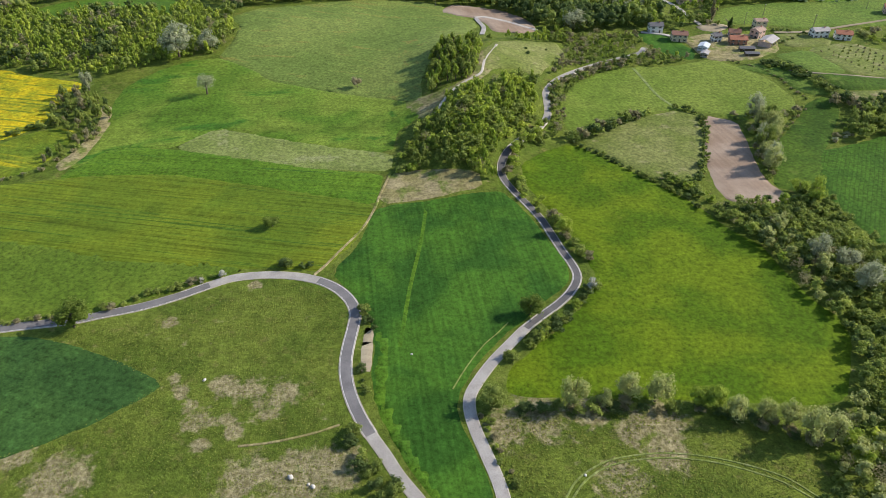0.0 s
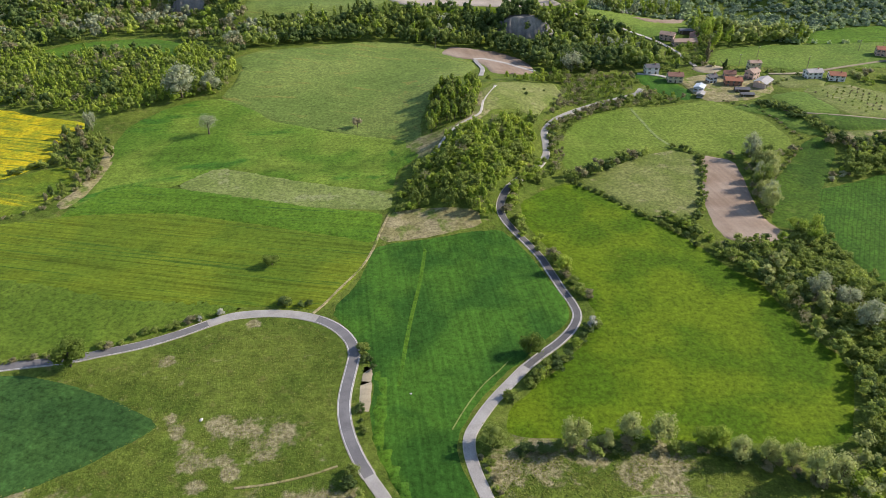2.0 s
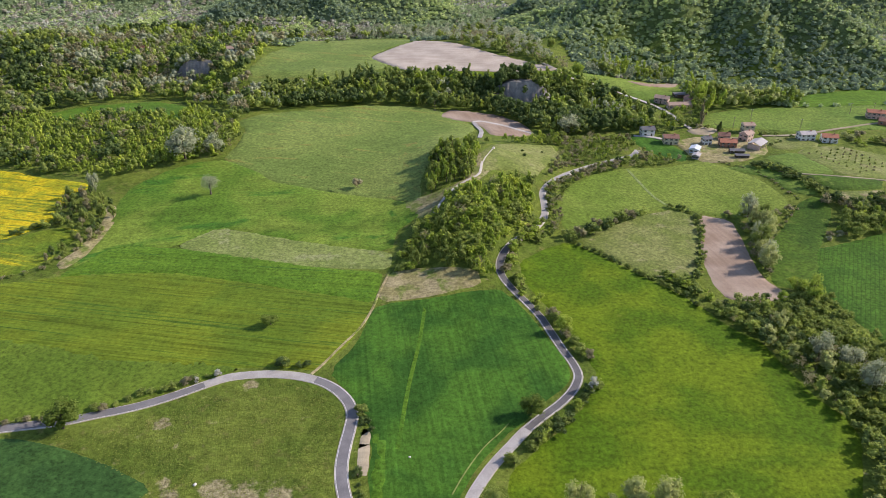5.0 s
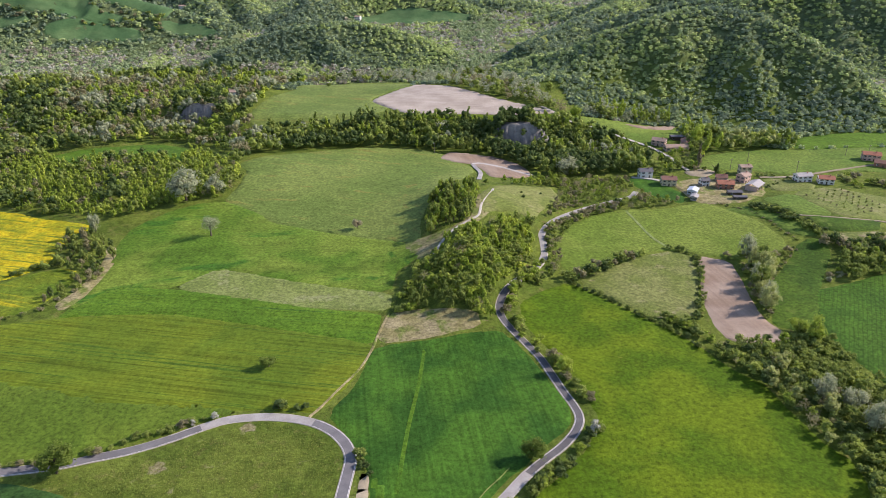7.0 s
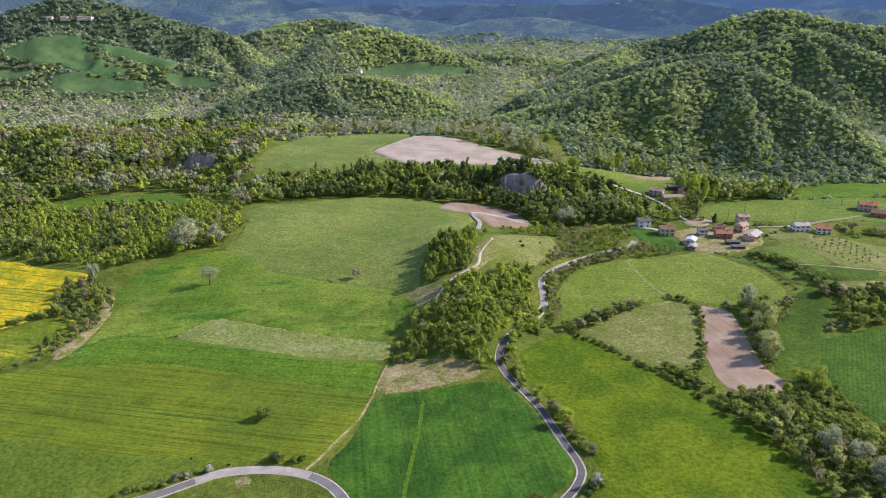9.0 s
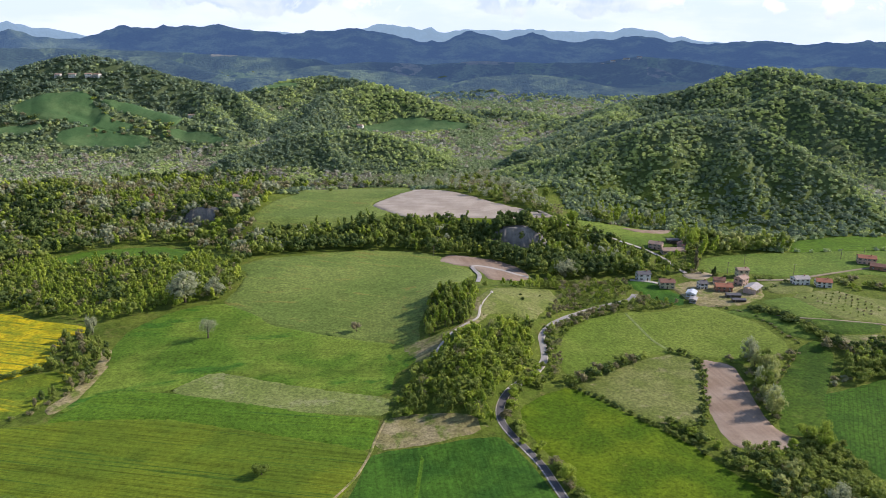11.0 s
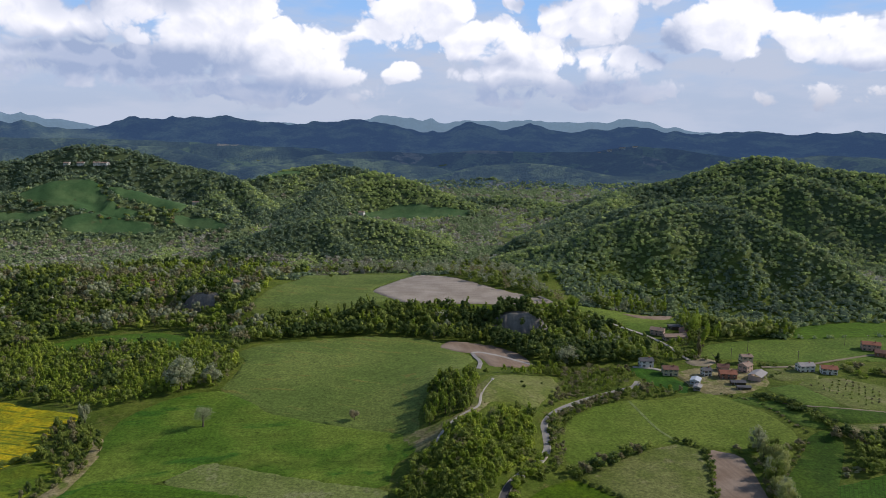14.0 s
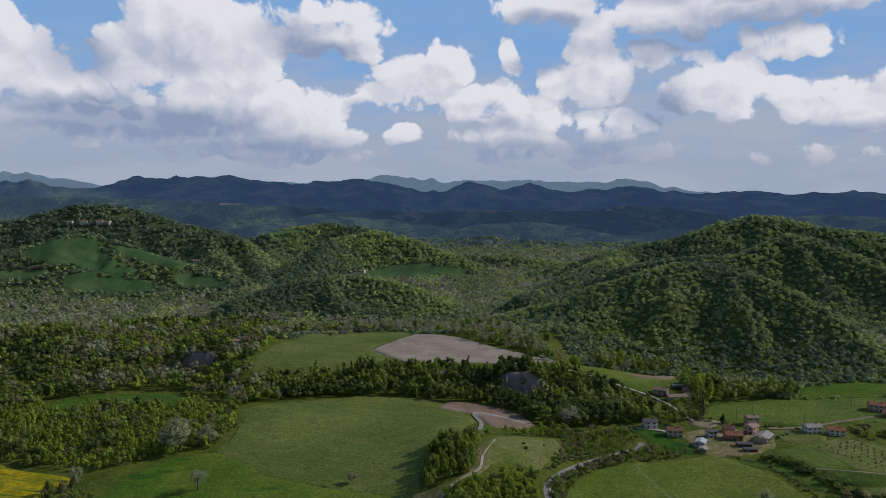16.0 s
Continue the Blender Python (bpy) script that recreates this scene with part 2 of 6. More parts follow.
def foliage(name, leaf_a, leaf_b, spring=None, thin=0.5):
    """Leaves: two tones that go by each tree's own shade and each clump's chance, with light coming through."""
    g = Graph(name)
    own = g("Attribute", out="Fac", attribute="shade")
    chance = g("NewGeometry", out="Random Per Island")
    tone = g.math("ADD", g.math("MULTIPLY", own, 0.72), g.math("MULTIPLY", chance, 0.28))
    colour = g.mix(tone, leaf_a, leaf_b)
    if spring:
        colour = g.mix(g.ramp(own, 0.72, 0.95), colour, spring)
    colour = g.vary(colour, g.noise(0.7, 3.0), 0.82, 1.18)
    solid = g("BsdfPrincipled", {"Base Color": colour, "Roughness": 0.7, "Specular IOR Level": 0.15})
    through_leaf = g("BsdfTranslucent", {"Color": colour})
    g.finish(g("MixShader", {0: thin, 1: solid, 2: through_leaf}))
    return g.material


def plain(name, colour, rough=0.7, grain=0.5, amount=0.12, metal=0.0, spec=0.3):
    g = Graph(name)
    n = g.noise(grain, 5.0, 0.65)
    return g.done(g.vary(colour_of(g, colour), n, 1 - amount, 1 + amount), rough, n, 0.25, 0.02, metal, spec)


def colour_of(g, colour):
    return g("RGB") if colour is None else g.mix(0.0, colour, colour)


MAT = {
    "wheat": crop("wheat", (0.028, 0.084, 0.011), (0.052, 0.13, 0.014), rows=82, spacing=1.4, row_depth=0.22, patch=26, grain=(0.62, 1.42)),
    "wheat_young": crop("wheat_young", (0.075, 0.155, 0.012), (0.055, 0.13, 0.013), patch=20),
    "wheat_dark": crop("wheat_dark", (0.03, 0.074, 0.018), (0.044, 0.1, 0.022), rows=20, spacing=1.8, row_depth=0.14, patch=30),
    "barley": crop("barley", (0.095, 0.15, 0.013), (0.14, 0.185, 0.014), accent=(0.0496, 0.102, 0.012), rows=10, spacing=1.5, row_depth=0.42, patch=60, accent_at=0.6, grain=(0.7, 1.34), tramlines=0.42, period=3.4, width=0.09),
    "hay": crop("hay", (0.1, 0.165, 0.026), (0.135, 0.195, 0.034), patch=50),
    "strip_crop": crop("strip_crop", (0.07, 0.145, 0.012), (0.09, 0.168, 0.014), accent=(0.0359, 0.0921, 0.014), rows=8, spacing=2.2, row_depth=0.26, patch=60),
    "clover": crop("clover", (0.08, 0.155, 0.016), (0.14, 0.205, 0.028), accent=(0.0439, 0.121, 0.014), rows=-20, spacing=16, row_depth=0.2, tramlines=0.0, patch=40, accent_at=0.6),
    "stubble": crop("stubble", (0.145, 0.19, 0.048), (0.18, 0.22, 0.065), accent=(0.22, 0.24, 0.105), patch=18, accent_at=0.58),
    "pasture": crop("pasture", (0.115, 0.17, 0.036), (0.155, 0.205, 0.048), accent=(0.175, 0.184, 0.045), rows=15, spacing=9, row_depth=0.1, patch=60),
    "lush": crop("lush", (0.06, 0.115, 0.005), (0.105, 0.158, 0.007), accent=(0.175, 0.194, 0.03), patch=30, accent_at=0.7),
    "rapeseed": crop("rapeseed", (0.5, 0.4, 0.012), (0.3, 0.3, 0.014), accent=(0.13, 0.18, 0.016), rows=14, spacing=2.6, row_depth=0.16, patch=11, accent_at=0.535, tramlines=0.0),
    "rapeseed_thin": crop("rapeseed_thin", (0.0952, 0.155, 0.014), (0.141, 0.184, 0.016), accent=(0.42, 0.37, 0.015), rows=14, spacing=5, row_depth=0.16, patch=16, accent_at=0.62),
    "dry_meadow": crop("dry_meadow", (0.125, 0.16, 0.035), (0.17, 0.19, 0.06), accent=(0.235, 0.22, 0.11), patch=22, accent_at=0.6),
    "dry_grass": crop("dry_grass", (0.22, 0.2, 0.085), (0.3, 0.26, 0.14), accent=(0.13, 0.17, 0.035), patch=10, accent_at=0.56),
    "dry_slope": crop("dry_slope", (0.2, 0.19, 0.085), (0.27, 0.24, 0.13), accent=(0.13, 0.165, 0.04), patch=9, accent_at=0.5),
    "hay_olive": crop("hay_olive", (0.078, 0.13, 0.014), (0.105, 0.158, 0.018), patch=40),
"grass_line": crop("grass_line", (0.19, 0.235, 0.085), (0.15, 0.205, 0.06), patch=10),
    "striped_green": crop("striped_green", (0.04, 0.1, 0.01), (0.058, 0.128, 0.012), rows=-62, spacing=1.6, row_depth=0.12, patch=40, tramlines=0.4, period=1.9, width=0.3),
    "deep_green": crop("deep_green", (0.038, 0.082, 0.009), (0.062, 0.115, 0.012), patch=24, accent=(0.105, 0.155, 0.025), accent_at=0.62),
    "meadow": crop("meadow", (0.11, 0.168, 0.022), (0.152, 0.205, 0.034), accent=(0.2, 0.22, 0.09), patch=55, accent_at=0.72),
    "hill_crop": crop("hill_crop", (0.066, 0.135, 0.052), (0.105, 0.178, 0.07), patch=45, grain=(0.8, 1.2)),
    "ploughed": soil("ploughed", (0.27, 0.2, 0.145), (0.36, 0.285, 0.22), 78),
    "tilled": soil("tilled", (0.36, 0.31, 0.25), (0.46, 0.4, 0.33), 10),
    "dirt": soil("dirt", (0.28, 0.24, 0.16), (0.38, 0.33, 0.23)),
    "gravel": soil("gravel", (0.4, 0.37, 0.33), (0.52, 0.49, 0.44)),
    "clay": soil("clay", (0.17, 0.16, 0.15), (0.32, 0.3, 0.27), 90),
    "leaf_dark": foliage("leaf_dark", (0.085, 0.135, 0.042), (0.165, 0.23, 0.065)),
    "leaf_green": foliage("leaf_green", (0.185, 0.24, 0.055), (0.325, 0.4, 0.09), (0.38, 0.45, 0.1)),
    "leaf_spring": foliage("leaf_spring", (0.27, 0.36, 0.05), (0.42, 0.52, 0.085), (0.48, 0.55, 0.09)),
    # hill leaves paler and bluer: distance haze mixed into their base colours
    "leaf_hazy_hill": foliage("leaf_hazy_hill", (0.23, 0.31, 0.15), (0.4, 0.49, 0.24), thin=0.35),
    "leaf_hazy_hill_dark": foliage("leaf_hazy_hill_dark", (0.14, 0.21, 0.135), (0.25, 0.33, 0.2), thin=0.35),
    "leaf_hazy_hill_light": foliage("leaf_hazy_hill_light", (0.36, 0.46, 0.16), (0.54, 0.63, 0.24), thin=0.35),
    "leaf_hazy_hill_brown": foliage("leaf_hazy_hill_brown", (0.3, 0.285, 0.21), (0.46, 0.42, 0.32), thin=0.35),
    "leaf_hazy_hill_grey": foliage("leaf_hazy_hill_grey", (0.37, 0.375, 0.3), (0.58, 0.59, 0.48), thin=0.35),
    "leaf_tree": foliage("leaf_tree", (0.11, 0.165, 0.03), (0.21, 0.285, 0.05)),
    "leaf_silver": foliage("leaf_silver", (0.34, 0.37, 0.22), (0.48, 0.515, 0.34)),
    "leaf_willow": foliage("leaf_willow", (0.36, 0.4, 0.13), (0.5, 0.53, 0.22)),
    "leaf_brown": foliage("leaf_brown", (0.27, 0.25, 0.13), (0.37, 0.345, 0.19)),
    "leaf_buff": foliage("leaf_buff", (0.38, 0.34, 0.2), (0.5, 0.46, 0.3)),
    "blossom": foliage("blossom", (0.5, 0.5, 0.42), (0.68, 0.68, 0.6)),
    "bark": plain("bark", (0.12, 0.095, 0.07), 0.9, 3.0, 0.3),
}

# ---- building kit ----
from mathutils.geometry import delaunay_2d_cdt

RNG = np.random.RandomState(5)


def mesh_of(name, verts, faces, material=None, smooth=False):
    """A mesh from numpy arrays: verts n x 3, faces m x 3 or m x 4."""
    me = bpy.data.meshes.new(name)
    verts, faces = np.asarray(verts, np.float32), np.asarray(faces, np.int32)
    k = faces.shape[1]
    me.vertices.add(len(verts))
    me.vertices.foreach_set("co", verts.ravel())
    me.loops.add(faces.size)
    me.loops.foreach_set("vertex_index", faces.ravel())
    me.polygons.add(len(faces))
    me.polygons.foreach_set("loop_start", np.arange(0, faces.size, k, dtype=np.int32))
    me.polygons.foreach_set("use_smooth", np.full(len(faces), smooth))
    me.update(calc_edges=True)
    if material:
        me.materials.append(material)
    return me


def part(name, bm, material, parent=None, label=""):
    """Link a bmesh as one mesh object under a thing or under a part."""
    me = bpy.data.meshes.new(name)
    bm.to_mesh(me)
    bm.free()
    if material:
        me.materials.append(material)
    ob = new(name, me)
    if parent:
        ob.parent = parent
    return tagged(ob, label)


def inside(x, y, poly):
    """Which of the points lie in the polygon."""
    hit = np.zeros(np.shape(x), bool)
    px, py = np.array(poly).T
    qx, qy = np.roll(px, -1), np.roll(py, -1)
    for x0, y0, x1, y1 in zip(px, py, qx, qy):
        if y0 != y1:
            hit ^= ((y0 > y) != (y1 > y)) & (x < (x1 - x0) * (y - y0) / (y1 - y0) + x0)
    return hit


def rounded(poly, times=2, closed=True):
    p = np.array(poly, float)
    for _ in range(times):
        q = np.roll(p, -1, 0) if closed else p[1:]
        a = p if closed else p[:-1]
        cut = np.stack([a * 0.85 + q * 0.15, a * 0.15 + q * 0.85], 1).reshape(-1, 2)
        p = cut if closed else np.concatenate([p[:1], cut, p[-1:]])
    return p


def dense(p, spacing, closed=True):
    out = []
    for a, b in zip(p, np.roll(p, -1, 0) if closed else p[1:]):
        n = max(1, int(np.hypot(*(b - a)) / spacing))
        out += [a + (b - a) * k / n for k in range(n)]
    if not closed:
        out.append(p[-1])
    return np.array(out)


def spline(points, spacing=2.0):
    """A smooth line through the points (Catmull-Rom), evenly spaced."""
    p = np.array(points, float)
    p = np.concatenate([[2 * p[0] - p[1]], p, [2 * p[-1] - p[-2]]])
    out = []
    for i in range(1, len(p) - 2):
        n = max(2, int(np.hypot(*(p[i + 1] - p[i])) / spacing))
        for s in np.arange(n) / n:
            out.append(0.5 * (2 * p[i] + (p[i + 1] - p[i - 1]) * s + (2 * p[i - 1] - 5 * p[i] + 4 * p[i + 1] - p[i + 2]) * s * s + (3 * p[i] - p[i - 1] - 3 * p[i + 1] + p[i + 2]) * s ** 3))
    return np.array(out + [p[-2]])


def area(p):
    q = np.roll(p, -1, 0)
    return float((p[:, 0] * q[:, 1] - q[:, 0] * p[:, 1]).sum() / 2)


def drape(name, poly, material, label, category="field", lift=0.08, ragged=0.5, turns=1, kind="structure", spill=0.9):
    """A sheet of crop or soil laid over the ground inside an outline."""
    p = rounded(poly, turns)
    p = p + (p - np.roll(p, 1, 0) + np.roll(p, -1, 0) - p)[:, ::-1] * ((1, -1) if area(p) > 0 else (-1, 1)) / (np.linalg.norm(np.roll(p, -1, 0) - np.roll(p, 1, 0), axis=1)[:, None] + 1e-6) * spill
    r = float(np.hypot(*p.mean(0)))
    fine = max(2.0, r / 160)
    p = dense(p, fine)
    p = p + ragged * np.stack([fbm(p[:, 0] / 4, p[:, 1] / 4 + 40, 2), fbm(p[:, 0] / 4 + 90, p[:, 1] / 4, 2)], 1) * max(1.0, r / 300)
    lo, hi = p.min(0), p.max(0)
    cell = max(3.0, float(np.sqrt(np.prod(hi - lo)) / 55))
    gx, gy = np.meshgrid(np.arange(lo[0], hi[0], cell), np.arange(lo[1], hi[1], cell))
    gx, gy = gx.ravel() + RNG.uniform(-0.2, 0.2, gx.size) * cell, gy.ravel() + RNG.uniform(-0.2, 0.2, gx.size) * cell
    keep = inside(gx, gy, p)
    pts = [Vector(v) for v in p] + [Vector(v) for v in np.stack([gx[keep], gy[keep]], 1)]
    n = len(p)
    verts, _, faces, *_ = delaunay_2d_cdt(pts, [(i, (i + 1) % n) for i in range(n)], [], 1, 1e-4)
    v = np.array([tuple(q) for q in verts])
    rim = np.arange(len(v)) < n
    z = height(v[:, 0], v[:, 1]) + np.where(rim, 0.0, lift + 0.0006 * np.hypot(v[:, 0], v[:, 1]))
    me = mesh_of(name, np.column_stack([v, z]), np.array(faces), material, True)
    return tagged(new(name, me), label, category, kind=kind)


def ribbon(line, left, right, lift, drop=0.0):
    """Verts and faces of a strip along a line, from left to right of it (metres), with sides that go down by drop."""
    d = np.gradient(line, axis=0)
    d /= np.hypot(*d.T)[:, None] + 1e-9
    side = np.stack([d[:, 1], -d[:, 0]], 1)
    a, b = line + side * left, line + side * right
    z = np.maximum(np.maximum(height(a[:, 0], a[:, 1]), height(b[:, 0], b[:, 1])), height(line[:, 0], line[:, 1]))
    z = np.convolve(np.pad(z, 3, mode="edge"), np.ones(7) / 7, "valid") + lift
    rows = [np.column_stack([a, z]), np.column_stack([b, z])]
    if drop:
        rows = [np.column_stack([a - side * drop * 0.5, z - drop])] + rows + [np.column_stack([b + side * drop * 0.5, z - drop])]
    n, k = len(line), len(rows)
    verts = np.stack(rows, 1).reshape(-1, 3)
    faces = [(i * k + j, i * k + j + 1, (i + 1) * k + j + 1, (i + 1) * k + j) for i in range(n - 1) for j in range(k - 1)]
    return verts, np.array(faces)[:, ::-1]


# trees as arrays of leaf sprays round clumps, on a rough inner body
def sphere_points(n, rng):
    v = rng.normal(size=(n, 3))
    return v / np.linalg.norm(v, axis=1)[:, None]


def ico(level):
    bm = bmesh.new()
    bmesh.ops.create_icosphere(bm, subdivisions=level, radius=1)
    v = np.array([q.co[:] for q in bm.verts])
    f = np.array([[q.index for q in face.verts] for face in bm.faces])
    bm.free()
    return v, f


ICO1, ICO2 = ico(1), ico(2)


def crown(seed, sprays, size, wide=0.42, base=0.22, clumps=9, body=0.72, core=None, pointed=0.0, loose=0.2, one=False, uneven=0.17):
    """A crown for a tree 1 m high: triangles only. wide: radius; base: height at which leaves begin; size: of one spray."""
    rng = np.random.RandomState(seed)
    mid, tall = (1 + base) / 2, (1 - base) / 2
    c = sphere_points(clumps, rng) * rng.uniform(0.45, 0.72, (clumps, 1))
    radius = rng.uniform(0.3, 0.48, clumps)
    if one:
        c, radius = c * 0.45, radius * 0 + rng.uniform(0.72, 0.95, clumps)
    lean = rng.normal(0, 0.06, 2)

    def shape(p):
        q = p * (wide, wide, tall) + (0, 0, mid)
        slim = 1 - pointed * np.clip((q[:, 2] - base) / (1 - base), 0, 1)
        q[:, 0], q[:, 1] = q[:, 0] * slim + lean[0] * q[:, 2], q[:, 1] * slim + lean[1] * q[:, 2]
        return q

    verts, faces, count = [], [], 0
    cv, cf = core or ICO1
    for k in range(clumps if body else 0):
        v = shape(cv * radius[k] * body * rng.uniform(1 - uneven, 1 + uneven, (len(cv), 1)) + c[k])
        verts.append(v)
        faces.append(cf + count)
        count += len(v)
    if not sprays:
        return np.concatenate(verts), np.concatenate(faces)
    k = rng.randint(0, clumps, sprays)
    way = sphere_points(sprays, rng)
    way[:, 2] = np.where(rng.rand(sprays) < 0.6, np.abs(way[:, 2]), way[:, 2])
    pos = shape(c[k] + way * (radius[k] * rng.uniform(1 - loose, 1 + loose, sprays))[:, None])
    t = np.cross(way + rng.normal(0, 0.6, way.shape), sphere_points(sprays, rng))
    t /= np.linalg.norm(t, axis=1)[:, None] + 1e-9
    b = np.cross(way + rng.normal(0, 0.5, way.shape), t)
    b /= np.linalg.norm(b, axis=1)[:, None] + 1e-9
    s = size * rng.uniform(0.6, 1.3, (sprays, 1))
    quad = np.stack([pos - t * s, pos - b * s * 0.6, pos + t * s, pos + b * s * 0.6 + way * s * 0.3], 1).reshape(-1, 3)
    i = np.arange(sprays)[:, None] * 4 + count
    verts.append(quad)
    faces += [i + (0, 1, 2), i + (0, 2, 3)]
    return np.concatenate(verts), np.concatenate(faces)


def planted(name, spots, forms, material, label, category="trees", rng_seed=1, shades=(0.0, 1.0), kind="stuff", smooth=True):
    """Many trees in one mesh. spots: rows x, y, tall, wide; forms: crowns to choose from."""
    rng = np.random.RandomState(rng_seed)
    verts, faces, shade, count = [], [], [], 0
    z = height(spots[:, 0], spots[:, 1])
    for (x, y, tall, wide), ground in zip(spots, z):
        v, f = forms[rng.randint(len(forms))]
        a = rng.uniform(0, 6.283)
        ca, sa = math.cos(a) * wide, math.sin(a) * wide
        verts.append(np.stack([v[:, 0] * ca - v[:, 1] * sa + x, v[:, 0] * sa + v[:, 1] * ca + y, v[:, 2] * tall + ground - 0.15 * tall * 0.2], 1))
        faces.append(f + count)
        shade.append(np.full(len(v), rng.uniform(*shades)))
        count += len(v)
    me = mesh_of(name, np.concatenate(verts), np.concatenate(faces), material, smooth)
    me.attributes.new("shade", "FLOAT", "POINT").data.foreach_set("value", np.concatenate(shade).astype(np.float32))
    return tagged(new(name, me), label, category, kind=kind)


def scatter(poly, spacing, seed, jitter=0.45, without=()):
    """Points at about one spacing inside an outline, outside others."""
    rng = np.random.RandomState(seed)
    p = np.array(poly)
    lo, hi = p.min(0), p.max(0)
    gx, gy = np.meshgrid(np.arange(lo[0], hi[0] + spacing, spacing), np.arange(lo[1], hi[1] + spacing, spacing * 0.87))
    gx[1::2] += spacing / 2
    x, y = gx.ravel() + rng.uniform(-jitter, jitter, gx.size) * spacing, gy.ravel() + rng.uniform(-jitter, jitter, gx.size) * spacing
    keep = inside(x, y, p)
    for q in without:
        keep &= ~inside(x, y, q)
    return np.stack([x[keep], y[keep]], 1)


def sized(xy, tall, spread, seed, ratio=(0.9, 1.25)):
    """Give each spot a height and a width."""
    rng = np.random.RandomState(seed)
    h = tall * rng.uniform(1 - spread, 1 + spread, len(xy))
    return np.column_stack([xy, h, h * rng.uniform(*ratio, len(xy))])

# ---- ground, one sheet to the horizon ----
BARE = [(x, y, r) for x, y, r in (
    (-77.7, 147.4, 9), (-82.1, 153.1, 5), (-87.0, 159.1, 5), (-91.3, 165.3, 4), (-72.9, 162.2, 10), (-68.2, 148.6, 5), (-65.1, 143.0, 6), (-64.6, 160.5, 11), (-52.9, 158.1, 11), (-56.6, 153.3, 9), (-74.7, 138.0, 5), (-101.1, 193.4, 5),
    (-44.0, 127.5, 18), (-34.3, 129.5, 16), (-56.8, 125.6, 16), (20.2, 144.3, 14), (31.3, 148.8, 16), (46.0, 151.1, 12), (68.7, 147.7, 13),
    (59.0, 144.3, 12), (-128.3, 134.1, 9), (-112.5, 125.3, 16), (67.4, 135.8, 13), (51.9, 126.7, 13), (-74.6, 215.0, 5))]
front = np.radians(np.concatenate([np.arange(-44, 44.01, 0.35), np.arange(48, 316, 4.0)]))
rings = np.concatenate([[0.0], np.geomspace(6, 100, 40), np.geomspace(101, 1000, 240), np.geomspace(1012, 4950, 110)])
A, R = np.meshgrid(front, rings)
gx, gy = np.sin(A) * R, np.cos(A) * R
gz = height(gx, gy)
n_a, n_r = len(front), len(rings)
i, j = np.meshgrid(np.arange(n_r - 1), np.arange(n_a), indexing="ij")
j2 = (j + 1) % n_a
quads = np.stack([i * n_a + j, i * n_a + j2, (i + 1) * n_a + j2, (i + 1) * n_a + j], -1).reshape(-1, 4)[:, ::-1]
ground = tagged(new("ground", mesh_of("ground", np.stack([gx, gy, gz], -1).reshape(-1, 3), quads, rough_grass("rough_grass", BARE), True)),
                "rough green grassland with straw and dry patches", "ground", kind="structure")

# ---- fields ----
FIELDS = []


def field(key, poly, material, label, **more):
    FIELDS.append(poly)
    return drape(key, poly, MAT[material], label, **more)


field("wheat_field", [(-44.4, 222.3), (-35.0, 243.6), (-31.0, 268.8), (-22.2, 272.3), (-6.7, 274.3), (11.5, 278.1), (26.1, 280.7), (32.1, 273.1), (38.7, 260.5), (43.3, 245.6), (47.8, 233.5), (49.4, 223.4), (47.8, 217.0), (41.4, 210.1), (34.0, 201.8), (29.2, 195.4), (21.3, 187.8), (14.8, 179.1), (8.6, 169.6), (4.6, 160.6), (3.2, 153.4), (4.7, 145.3), (8.0, 136.7), (11.5, 127.6), (13.3, 119.7), (10.0, 111.2), (2.3, 113.8), (-5.8, 125.7), (-12.1, 136.3), (-17.9, 147.1), (-22.3, 158.1), (-24.1, 168.2), (-23.4, 179.1), (-26.2, 193.8), (-31.3, 204.3), (-37.8, 214.4)], "wheat", "dark green young wheat filling the bend of the road")
field("wheat_margin", [(-25.6, 192.2), (-20.6, 185.4), (-18.7, 173.6), (-19.7, 160.6), (-15.7, 148.2), (-9.5, 135.6), (-2.8, 124.7), (1.5, 116.4), (-1.6, 118.2), (-7.8, 127.6), (-14.1, 138.8), (-19.7, 149.8), (-22.5, 158.1), (-23.4, 169.5), (-22.6, 179.1)], "wheat_young", "yellow-green thin margin of the wheat", lift=0.14, ragged=0.8)
field("barley_field", [(-247.1, 284.6), (-212.1, 289.1), (-193.1, 294.7), (-175.5, 298.4), (-143.3, 301.2), (-131.8, 300.1), (-90.7, 289.6), (-48.9, 278.6), (-32.6, 272.1), (-33.7, 261.6), (-40.2, 242.7), (-47.9, 228.6), (-52.7, 224.8), (-65.7, 227.0), (-81.6, 226.2), (-102.6, 227.7), (-136.0, 230.7), (-163.1, 239.3), (-189.3, 244.1), (-223.5, 244.9)], "barley", "olive-green barley with streaks along its rows")
field("hay_meadow", [(-223.0, 244.1), (-188.9, 243.3), (-162.7, 238.5), (-135.7, 229.9), (-102.4, 227.0), (-81.4, 225.5), (-87.9, 224.0), (-98.1, 219.6), (-107.1, 212.6), (-118.1, 206.3), (-131.2, 201.2), (-153.0, 197.6), (-164.6, 195.6), (-192.2, 192.5)], "hay_olive", "soft green hay meadow beside the road", ragged=3.0, spill=2.0)
field("strip_field", [(-188.6, 296.8), (-180.7, 311.2), (-176.8, 323.0), (-163.7, 327.3), (-139.6, 325.5), (-96.2, 314.9), (-63.3, 305.2), (-30.9, 300.0), (-31.2, 288.2), (-32.7, 273.5), (-49.0, 279.5), (-91.0, 290.6), (-132.2, 301.2), (-175.9, 299.5)], "strip_crop", "fresh green strip of young crop with darker rows")
